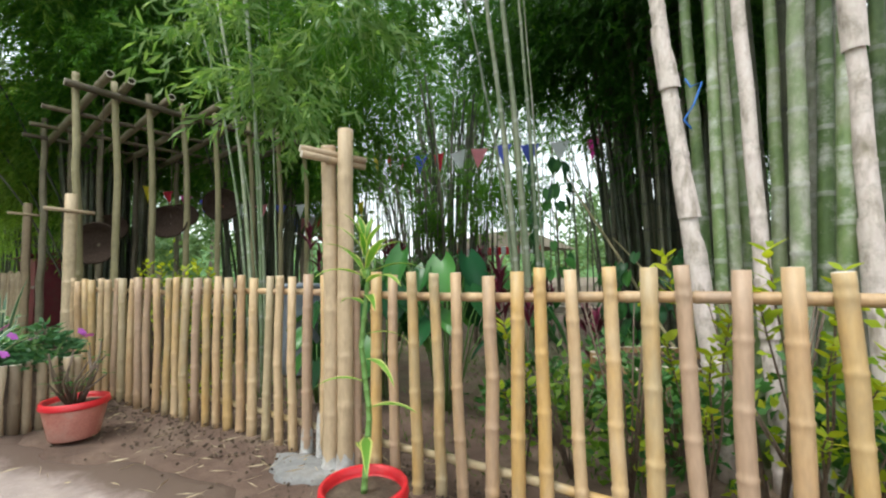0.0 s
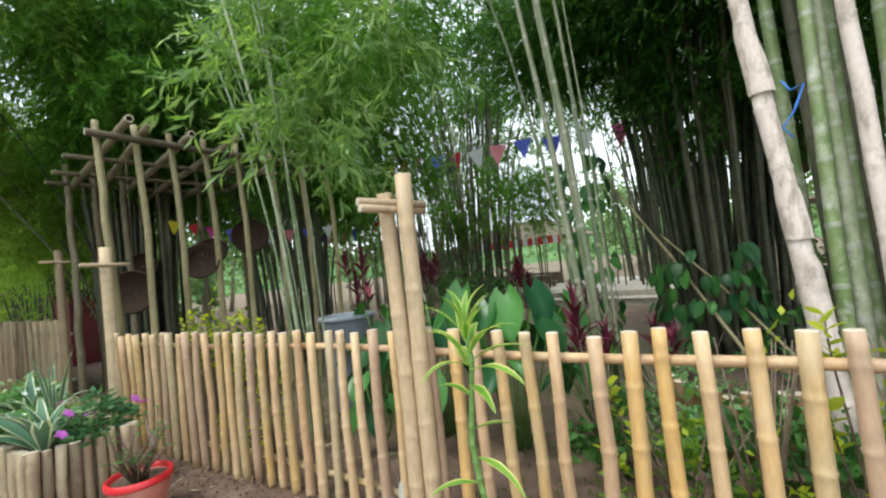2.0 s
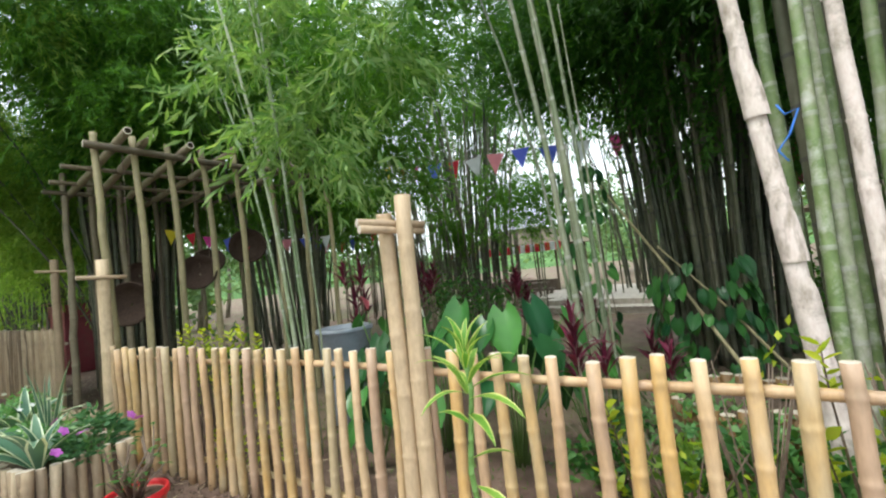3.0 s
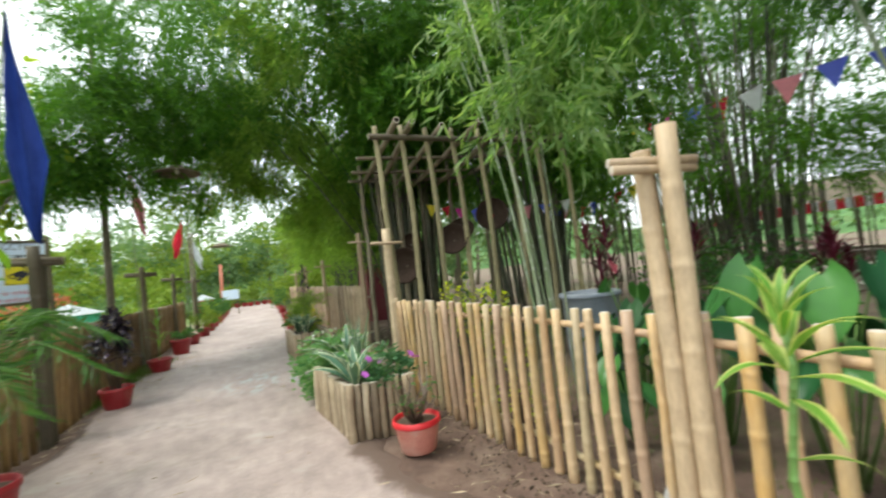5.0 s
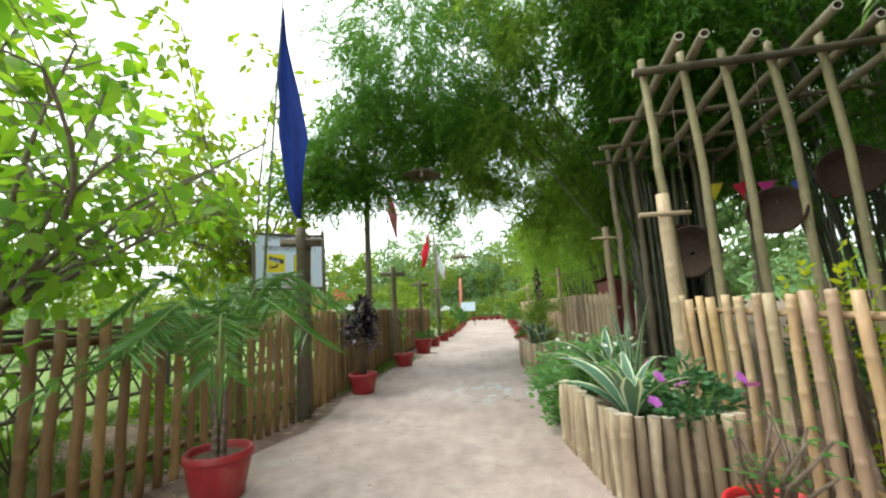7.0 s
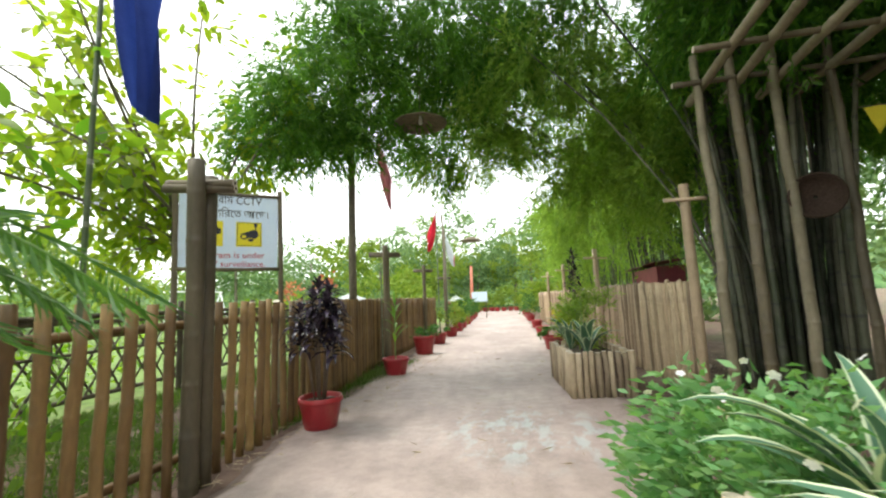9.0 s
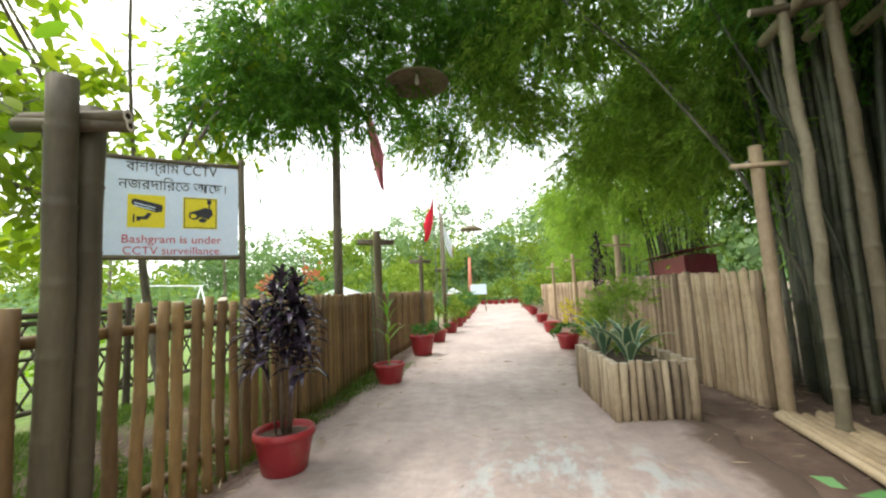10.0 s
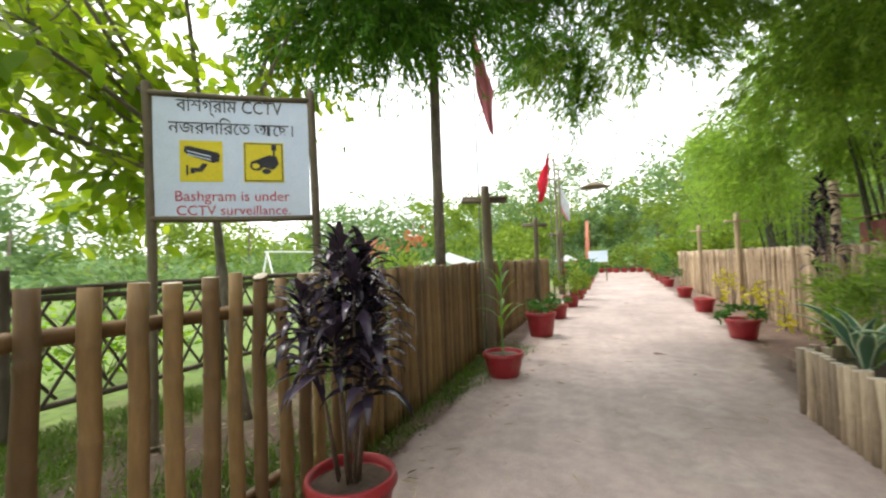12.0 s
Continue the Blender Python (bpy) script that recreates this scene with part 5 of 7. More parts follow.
flower_bush((-6.75, 0.24), (0.40, 0.40, 0.46), 3000, "lush green white-flowered plant growing beyond the planter", M_PETAL_WHITE, [(0.1, -0.2, 0.86), (0.3, -0.1, 0.80), (-0.05, -0.32, 0.74), (0.35, 0.1, 0.72), (0.0, 0.1, 0.9), (0.36, -0.25, 0.62)], z=0.0, size=0.092)
flower_bush((-5.6, 0.52), (0.24, 0.24, 0.26), 450, "soft green foliage in the planter", M_PETAL_WHITE, [(0.05, 0.02, 0.48), (-0.1, -0.15, 0.42)])


def feathery_bush(at, z, radii, n, label):
    b = thing("feathery_bush", (*at, z), label, "bush")
    P, D = blob_points(n, (0, 0, radii[2]), radii, 1.3)
    D[:, 2] += 0.4
    V, F = spray_leaves(P, unit(D), rng.uniform(0.15, 0.3, n), 9, 0.075, 0.012, 0.3, 0.9, 0.1)
    part("foliage", np_mesh("foliage", V, F, M_LEAF_BRIGHT), b)
    for i in range(9):
        a = rnd.uniform(0, 6.28)
        stalk(b, [(0, 0, 0), (radii[0] * 0.4 * math.cos(a), radii[1] * 0.4 * math.sin(a), radii[2] * 1.5)], 0.006, 0.003, M_STALK, "stem", False)


feathery_bush((-11.0, -0.1), 0.46, (0.3, 0.28, 0.46), 480, "tall feathery bright green bush in the planter")
ti_plant((-12.25, -0.12), 2.0, 14, "tall dark purple-leaved plant behind the planter", 0.2, 8, 0.72, low=1.3, spread=0.1)


# ---- plants inside the garden ----
def heart_meshes(count, size, mat):
    out = []
    for i in range(count):
        g = Geo()
        n, rows = 9, 7
        for j in range(rows):
            u = j / (rows - 1)
            half = size * 0.46 * (math.sin(math.pi * min(1, u * 0.92 + 0.08)) ** 0.75) * (1 - 0.35 * u)
            for k in range(n):
                v = 2 * k / (n - 1) - 1
                back = -size * 0.22 * abs(v) * (1 - u) ** 2
                g.v.append(Vector((size * u + back, half * v, size * (0.10 * v * v * (1 - u) - 0.28 * u * u + 0.02 * math.sin(4 * v + i)))))
        for j in range(rows - 1):
            for k in range(n - 1):
                a = j * n + k
                g.f.append((a, a + 1, a + 1 + n, a + n))
                g.m.append(0)
        out.append(g.mesh("leaf", mat))
    return out


HEARTS = heart_meshes(4, 0.30, M_LEAF_HEART)
VINE = heart_meshes(3, 0.17, M_LEAF_HEART)


def heart_plant(at, n, height, spread, label, size=1.0, flowers=()):
    h = thing("heart_leaved_plant", (*at, 0), label, "plant", "heart-leaved plants")
    for i in range(n):
        a, o = i * 137.5 + rnd.uniform(-20, 20), spread * (0.3 + 0.7 * rnd.random())
        z = height * rnd.uniform(0.5, 1.05)
        x, y = o * math.cos(radians(a)), o * math.sin(radians(a))
        stalk(h, [(x * 0.15, y * 0.15, 0), (x * 0.6, y * 0.6, z * 0.7), (x, y, z)], 0.008, 0.005, M_STALK, "stem", False)
        k = size * rnd.uniform(0.75, 1.25)
        part("leaf", HEARTS[rnd.randrange(4)], h, m=pose(x, y, z, rnd.uniform(-15, 15), rnd.uniform(20, 60), a) @ Matrix.Diagonal((k, k, k, 1)))
    for x, y, z, mat, s in flowers:
        stalk(h, [(x * 0.3, y * 0.3, 0), (x, y, z - 0.02)], 0.006, 0.005, M_STALK, "stem", False)
        g = Geo()
        g.blade((0, 0, 0), (1, 0.0), 0.20 * s, 0.12 * s, 0.5, 1.25, 7, 0.5, 0, 0.4)
        part("flower", g.mesh("flower", mat), h, "pink spathe flower" if mat is M_SPATHE else "pale spathe flower", pose(x, y, z, 0, 0, rnd.uniform(200, 320)))


heart_plant((-4.2, 3.2), 20, 1.2, 0.46, "large glossy heart-leaved plant with a pink flower", 1.0, [(-0.42, 0.15, 1.30, M_SPATHE, 1.0)])
heart_plant((-3.2, 3.0), 18, 1.25, 0.46, "large glossy heart-leaved plant with a pale flower", 1.1, [(0.05, -0.2, 1.28, M_PETAL_WHITE, 0.8)])
heart_plant((-2.45, 3.05), 20, 1.35, 0.5, "large glossy heart-leaved plant behind the fence", 1.0)
heart_plant((-3.6, 2.5), 9, 0.75, 0.3, "heart-leaved plant low behind the fence", 0.8)
heart_plant((-2.0, 3.6), 10, 0.95, 0.35, "heart-leaved plant among the garden beds", 1.0)


def climber(at, height, r, n, label):
    v = thing("climbing_vine", (*at, 0), label, "vine")
    for k in range(4):
        a0 = k * 1.57
        pts = [(r * math.cos(a0 + z * 0.8), r * math.sin(a0 + z * 0.8), z) for z in np.linspace(0, height, 9)]
        stalk(v, pts, 0.008, 0.005, M_TWIG, "stem", False)
    for i in range(n):
        a, z = rnd.uniform(3.0, 6.4), height * rnd.random() ** 0.9
        q = r * rnd.uniform(0.9, 1.25)
        k = rnd.uniform(0.8, 1.4)
        part("leaf", VINE[rnd.randrange(3)], v, m=pose(q * math.cos(a), q * math.sin(a), z + 0.05, rnd.uniform(-25, 25), rnd.uniform(40, 80), math.degrees(a)) @ Matrix.Diagonal((k, k, k, 1)))


climber((-1.5, 6.5), 1.4, 0.55, 110, "broad-leaved dark green vine at the foot of the bamboo")
climber((-3.0, 6.6), 3.0, 0.3, 80, "broad-leaved vine climbing a stem")


def wine_plant(at, heads, height, label, size=1.0):
    w = thing("red_leaved_plant", (*at, 0), label, "plant", "red-leaved plants")
    for i in range(heads):
        a = rnd.uniform(0, 6.28)
        o = rnd.uniform(0.05, 0.3)
        x, y, z = o * math.cos(a), o * math.sin(a), height * rnd.uniform(0.6, 1.0)
        stalk(w, [(x * 0.4, y * 0.4, 0), (x, y, z)], 0.012, 0.008, M_TWIG, "stem", False)
        rosette(w, B_WINE, 13, z - 0.25 * size, z, 0.01, size, 0.7 * size, -10, 45, (x, y))


wine_plant((-5.2, 3.75), 5, 1.95, "wine-red strap-leaved plant in the garden")
wine_plant((-5.6, 5.6), 6, 1.7, "dark wine-red leaved shrub at the back of the bed", 1.1)
wine_plant((-4.2, 6.0), 6, 1.5, "dark wine-red leaved shrub at the back of the bed", 1.1)
wine_plant((-3.3, 7.0), 5, 1.3, "dark wine-red leaved shrub at the back of the bed", 1.0)
wine_plant((-1.75, 3.1), 4, 1.3, "dark red spiky plant behind the fence", 0.8)
wine_plant((-1.55, 4.2), 4, 0.8, "dark red low plant in the bed", 0.8)


def shrub(at, radii, n, label, leaf, size=0.075, ratio=0.5, twigs=12, name="shrub"):
    s = thing(name, (*at, 0), label, "shrub")
    P, D = blob_points(n, (0, 0, radii[2]), radii, 1.5, 0.5)
    P[:, 2] = np.abs(P[:, 2])
    D[:, 2] += 0.3
    V, F = leaf_quads(P, unit(D), rng.uniform(0.7, 1.2, n) * size, rng.uniform(0.8, 1.2, n) * size * ratio, 0.2)
    part("leaves", np_mesh("leaves", V, F, leaf), s)
    for i in range(twigs):
        a = rnd.uniform(0, 6.28)
        stalk(s, [(0, 0, 0), (radii[0] * 0.4 * math.cos(a), radii[1] * 0.4 * math.sin(a), radii[2]), (radii[0] * 0.8 * math.cos(a), radii[1] * 0.8 * math.sin(a), radii[2] * 1.8)], 0.007, 0.003, M_TWIG, "stem", False)
    return s


shrub((-0.15, 2.42), (0.28, 0.16, 0.62), 90, "lime-yellow leaved hedge shrub growing through the fence", M_LEAF_DURANTA, 0.06)
shrub((-0.75, 2.45), (0.3, 0.16, 0.6), 60, "lime-yellow leaved hedge shrub growing through the fence", M_LEAF_DURANTA, 0.06)
shrub((0.5, 2.45), (0.4, 0.2, 0.6), 150, "lime-yellow leaved hedge shrub growing through the fence", M_LEAF_DURANTA, 0.06)
shrub((-5.2, 1.75), (0.35, 0.15, 0.72), 260, "lime-yellow leaved shrub inside the fence corner", M_LEAF_DURANTA, 0.06)
shrub((-4.3, 1.85), (0.4, 0.15, 0.66), 220, "lime-yellow leaved shrub inside the fence", M_LEAF_DURANTA, 0.06)
shrub((0.05, 2.4), (0.45, 0.14, 0.42), 110, "lime-yellow leaved hedge shrub low behind the fence", M_LEAF_DURANTA, 0.075)
shrub((-1.1, 2.5), (0.4, 0.16, 0.36), 260, "low bright green shrub behind the fence", M_LEAF_BRIGHT, 0.075)
shrub((-0.6, 2.9), (0.5, 0.3, 0.32), 620, "low green leafy shrub behind the fence", M_LEAF_SHRUB, 0.09)
shrub((0.4, 2.75), (0.5, 0.3, 0.36), 520, "low green leafy shrub behind the fence", M_LEAF_SHRUB, 0.09)
shrub((-1.6, 3.0), (0.5, 0.3, 0.28), 480, "low green leafy shrub behind the fence", M_LEAF_SHRUB, 0.08)
shrub((-1.2, 3.6), (0.5, 0.35, 0.34), 420, "low green leafy shrub in the bed", M_LEAF_VINCA, 0.08)
shrub((0.0, 4.2), (0.9, 0.5, 0.5), 700, "green leafy shrub in the bed", M_LEAF_SHRUB, 0.1)
shrub((-7.6, 3.0), (0.7, 0.5, 0.55), 420, "green shrub under the pergola", M_LEAF_SHRUB, 0.1)
shrub((-5.6, 7.2), (1.3, 0.7, 0.8), 800, "green shrub at the back of the garden", M_LEAF_SHRUB, 0.12)
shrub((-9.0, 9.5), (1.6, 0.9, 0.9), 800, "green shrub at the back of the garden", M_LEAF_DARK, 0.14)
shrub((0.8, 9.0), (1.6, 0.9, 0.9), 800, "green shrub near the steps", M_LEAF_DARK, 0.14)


def sprig_shrub(at, tips, label):
    """A thin hedge plant: long shoots from one root, each set with pairs of broad lime leaves towards its tip."""
    s = thing("hedge_plant", (*at, 0), label, "shrub", "lime-leaved hedge plants")
    for x, y, z in tips:
        e = Vector((x - at[0], y - at[1], z))
        pts = [Vector((0, 0, 0)), e * 0.45 + Vector((0.03, 0.04, 0.05)), e * 0.8 + Vector((0.0, 0.03, 0.05)), e]
        g = Geo()
        g.tube(pts, [0.007, 0.006, 0.004, 0.0025], 6)
        st = part("shoot", g.mesh("shoot", M_TWIG), s)
        d = (pts[3] - pts[2]).normalized()
        P, D = [], []
        for k in range(8):
            p = pts[3] - d * 0.032 * k
            a = k * 1.57 + rnd.uniform(-0.4, 0.4)
            out = Vector((math.cos(a), math.sin(a), 0.25))
            for sg in (-1, 1):
                P.append(p)
                D.append((Vector((out.x * sg, out.y * sg, out.z)) * 0.9 + d * 0.6).normalized())
        P, D = np.array(P), np.array(D)
        V, F = broad_leaves(P, D, rng.uniform(0.055, 0.085, len(P)), 0.5)
        part("leaves", np_mesh("leaves", V, F, M_LEAF_DURANTA), st, "lime-yellow leaves")


sprig_shrub((-0.42, 2.3), [(-0.47, 2.1, 1.27), (-0.25, 2.12, 1.02), (-0.32, 2.1, 0.86), (-0.5, 2.15, 0.9), (-0.36, 2.2, 0.6)], "lime-leaved hedge plant reaching through the fence")
sprig_shrub((-0.05, 2.32), [(-0.12, 2.12, 1.28), (-0.16, 2.1, 1.13), (0.05, 2.1, 0.94), (0.16, 2.08, 0.82), (0.1, 2.2, 1.2), (0.02, 2.15, 0.6)], "lime-leaved hedge plant reaching over the fence")
sprig_shrub((-1.3, 2.3), [(-1.32, 2.15, 0.92), (-1.2, 2.15, 0.7), (-1.4, 2.2, 0.55)], "low lime-leaved hedge plant behind the fence")
sprig_shrub((-5.3, 1.62), [(-5.25, 1.55, 1.38), (-5.0, 1.6, 1.34), (-5.5, 1.55, 1.3), (-5.15, 1.5, 1.05), (-5.4, 1.5, 0.95)], "lime-leaved hedge plant inside the fence corner")
sprig_shrub((-4.5, 1.75), [(-4.4, 1.7, 1.36), (-4.6, 1.68, 1.3), (-4.2, 1.75, 1.28), (-4.45, 1.66, 1.0)], "lime-leaved hedge plant inside the fence")


def drum(at):
    b = thing("plastic_drum", (*at, 0), "large blue-grey plastic tub standing in the garden", "tub")
    g = Geo()
    g.lathe([(0.01, 0), (0.26, 0), (0.275, 0.02), (0.30, 0.5), (0.315, 1.08), (0.325, 1.09), (0.30, 1.09), (0.285, 0.5), (0.26, 0.05), (0.01, 0.05)], 32)
    part("body", g.mesh("body", M_BUCKET), b)
    g = Geo()
    g.lathe([(0.315, 1.06), (0.345, 1.065), (0.35, 1.09), (0.345, 1.115), (0.31, 1.12), (0.30, 1.09)], 32)
    part("rim", g.mesh("rim", M_BUCKET), b)


drum((-4.85, 3.15))

ring_label = "low round bed edged with brown bamboo logs"
bed = thing("bamboo_planter", (-0.95, 4.1, 0), ring_label, "planter")
V_LOG = pole_meshes("stave", M_BROWN, 0.46, 0.05, 4, 9, 0.3, 0.003)
for i in range(30):
    a = i * 12
    part("stave", V_LOG[i % 4], bed, m=pose(0.5 * math.cos(radians(a)), 0.5 * math.sin(radians(a)), rnd.uniform(-0.02, 0.02), 0, 0, a * 7))
g = Geo()
g.lathe([(0.48, 0.0), (0.48, 0.40), (0.01, 0.42)], 24)
part("soil", g.mesh("soil", M_SOIL), bed)


# leaning dead canes against the dark clump
def cane(at, to, r, label):
    c = thing("bamboo_cane", at, label, "bamboo pole", "leaning canes")
    g = Geo()
    d = Vector(to) - Vector(at)
    g.culm([(0, 0, -0.03), d * 0.5 + Vector((0, 0, 0.05)), d], r, r * 0.7, 0.3, 8, 0.003)
    part("cane", g.mesh("cane", CULM(M_PERGOLA)), c)


cane((-0.9, 5.6, 0), (-2.9, 7.0, 2.9), 0.024, "dry tan bamboo cane leaning in the garden")
cane((-0.5, 5.9, 0), (-2.0, 6.6, 1.7), 0.018, "dry tan bamboo cane leaning in the garden")

# ---- bunting, steps and pavilion behind the garden ----
COLOURS = [M_MAGENTA, M_VIOLETBLUE, M_REDCLOTH, M_WHITECLOTH, M_PINKCLOTH, M_VIOLETBLUE, M_WHITECLOTH, M_MAGENTA, M_YELLOWCLOTH, M_REDCLOTH]


def bunting(a, b, n, sag, size, label, first=0):
    s = thing("bunting", a, label, "bunting", "strings of pennants")
    d = Vector(b) - Vector(a)
    at = lambda u: d * u + Vector((0, 0, -4 * sag * u * (1 - u)))
    g = Geo()
    g.tube([at(k / 16) for k in range(17)], [0.006] * 17, 4)
    part("cord", g.mesh("cord", M_TWIG), s)
    head = math.degrees(math.atan2(d.y, d.x))
    for i in range(n):
        g = Geo()
        w = size * rnd.uniform(0.85, 1.1)
        rows = 5
        for j in range(rows):
            u = j / (rows - 1)
            for k in (-1, 0, 1):
                g.v.append(Vector((k * w * 0.5 * (1 - u) + 0.001, 0.02 * math.sin(3 * u + k + i) * u, -w * 1.15 * u)))
        for j in range(rows - 1):
            for k in range(2):
                q = j * 3 + k
                g.f.append((q, q + 1, q + 4, q + 3))
                g.m.append(0)
        part("pennant", g.mesh("pennant", COLOURS[(i + first) % len(COLOURS)]), s, m=Matrix.Translation(at((i + 0.5) / n)) @ pose(0, 0, 0, rnd.uniform(-12, 12), rnd.uniform(-10, 10), head + rnd.uniform(-25, 25)))


bunting((-11.6, 10.2, 5.55), (-5.2, 9.55, 4.55), 8, 0.12, 0.52, "string of coloured triangular pennants across the grove", 8)
bunting((-5.2, 9.55, 4.5), (0.6, 9.1, 4.6), 7, 0.35, 0.52, "string of coloured triangular pennants across the grove", 5)
bunting((-6.0, 5.2, 2.6), (-11.0, 6.0, 2.9), 12, 0.2, 0.26, "string of red and coloured pennants behind the pergola", 8)
bunting((-9.4, 2.6, 3.0), (-6.6, 4.4, 2.5), 9, 0.15, 0.24, "string of red and yellow pennants under the pergola", 8)


def steps():
    s = thing("stone_steps", (-4.6, 12.2, 0), "pale stone terrace with two low steps", "steps")
    for name, x0, x1, y0, y1, z in (("tread", -2.8, 3.2, -0.3, 0.5, 0.14), ("tread", -2.4, 3.2, 0.5, 6.0, 0.30), ("tread", -7.5, -2.4, 2.2, 6.0, 0.22)):
        g = Geo()
        g.box((x0, y0, -0.05), (x1, y1, z))
        part(name, g.mesh(name, M_STONE, False), s)
    for i in range(14):
        g = Geo()
        g.box((-2.75 + i * 0.42, -0.34, 0.14), (-2.37 + i * 0.42, 0.0, 0.17))
        part("plank", g.mesh("plank", M_STONE, False), s)


steps()


def pavilion(at, w, d, label, band=True):
    p = thing("pavilion", (*at, 0), label, "pavilion")
    for x in (-w / 2, 0, w / 2):
        for y in (-d / 2, d / 2):
            g = Geo()
            g.culm([(x, y, 0), (x, y, 2.4)], 0.06, 0.055, 0.4, 8)
            part("post", g.mesh("post", CULM(M_GREYPOST)), p)
    g = Geo()
    g.v += [Vector(v) for v in ((-w / 2 - 0.5, -d / 2 - 0.5, 2.35), (w / 2 + 0.5, -d / 2 - 0.5, 2.35), (w / 2 + 0.5, d / 2 + 0.5, 2.35), (-w / 2 - 0.5, d / 2 + 0.5, 2.35), (-w / 4, 0, 3.4), (w / 4, 0, 3.4))]
    g.f += [(0, 1, 5, 4), (1, 2, 5), (2, 3, 4, 5), (3, 0, 4), (3, 2, 1, 0)]
    g.m += [0] * 5
    part("roof", g.mesh("roof", M_THATCH, False), p)
    if band:
        n = int((w + 1) / 0.25)
        for i in range(n):
            g = Geo()
            x = -w / 2 - 0.5 + i * 0.25
            g.box((x, -d / 2 - 0.53, 2.05), (x + 0.25, -d / 2 - 0.515, 2.40))
            part("valance", g.mesh("valance", M_REDCLOTH if i % 2 else M_WHITECLOTH, False), p)
    g = Geo()
    g.box((-w / 2, -d / 2, 0.0), (w / 2, -d / 2 + 0.06, 0.75))
    part("low_wall", g.mesh("low_wall", M_WOOD_DARK, False), p)


pavilion((-11.5, 19.5), 5.5, 3.5, "open thatched pavilion with a red and white striped valance")
pavilion((2.5, 17.5), 4.5, 3.0, "dark open hut beyond the bamboo", False)


def table_set(at, label):
    t = thing("picnic_table", (*at, 0), label, "table", "tables on the terrace")
    g = Geo()
    g.box((-0.7, -0.4, 0.7), (0.7, 0.4, 0.75))
    part("tabletop", g.mesh("tabletop", M_WOOD_DARK, False), t)
    for x in (-0.6, 0.6):
        for y in (-0.3, 0.3):
            g = Geo()
            g.box((x - 0.04, y - 0.04, 0), (x + 0.04, y + 0.04, 0.7))
            part("leg", g.mesh("leg", M_WOOD_DARK, False), t)
    for y in (-0.75, 0.75):
        g = Geo()
        g.box((-0.7, y - 0.15, 0.42), (0.7, y + 0.15, 0.46))
        g.box((-0.6, y - 0.1, 0), (-0.52, y + 0.1, 0.42))
        g.box((0.52, y - 0.1, 0), (0.6, y + 0.1, 0.42))
        part("bench", g.mesh("bench", M_WOOD_DARK, False), t)


for at in ((-9.0, 15.5), (-12.5, 13.2), (0.4, 10.6), (1.8, 11.8)):
    table_set(at, "dark wooden table with two benches in the grove")


def banner(at, w, h, mat, label, turn=0):
    b = thing("hanging_banner", at, label, "banner", "", turn)
    g = Geo()
    n = 8
    for j in range(5):
        for k in range(n):
            u = k / (n - 1)
            g.v.append(Vector(((u - 0.5) * w, 0.03 * math.sin(u * 9 + j), -h * j / 4)))
    for j in range(4):
        for k in range(n - 1):
            q = j * n + k
            g.f.append((q, q + 1, q + 1 + n, q + n))
            g.m.append(0)
    part("cloth", g.mesh("cloth", mat), b)
    g = Geo()
    g.tube([(-w / 2 - 0.1, 0, 0.01), (w / 2 + 0.1, 0, 0.01)], [0.015, 0.015], 6)
    part("rod", g.mesh("rod", M_TWIG), b)


banner((-0.6, 9.3, 3.3), 0.7, 0.8, M_MAROON, "dark red cloth hanging among the stems", 10)


# ---- sign, flags and lamps by the path ----
def text_mesh(body, size, mat, squeeze=1.0):
    cu = bpy.data.curves.new("lettering", "FONT")
    cu.body, cu.size, cu.align_x, cu.align_y, cu.extrude = body, size, "CENTER", "CENTER", 0.0008
    cu.resolution_u = 3
    ob = bpy.data.objects.new("lettering", cu)
    scene.collection.objects.link(ob)
    bpy.context.view_layer.update()
    me = bpy.data.meshes.new_from_object(ob.evaluated_get(bpy.context.evaluated_depsgraph_get()))
    bpy.data.objects.remove(ob)
    me.materials.clear()
    me.materials.append(mat)
    for v in me.vertices:
        v.co.x *= squeeze
    return me


def shape(name, pts, mat, parent, m, thick=0.002, label=""):
    g = Geo()
    n = len(pts)
    g.v += [Vector((x, y, z)) for z in (0, thick) for x, y in pts]
    g.f.append(tuple(range(n, 2 * n)))
    g.f.append(tuple(reversed(range(n))))
    g.f += [(i, (i + 1) % n, n + (i + 1) % n, n + i) for i in range(n)]
    g.m += [0] * (n + 2)
    return part(name, g.mesh(name, mat, False), parent, label, m)


def disc(cx, cy, rx, ry, n=20, a0=0.0, a1=6.2832):
    return [(cx + rx * math.cos(a0 + (a1 - a0) * i / n), cy + ry * math.sin(a0 + (a1 - a0) * i / n)) for i in range(n)]


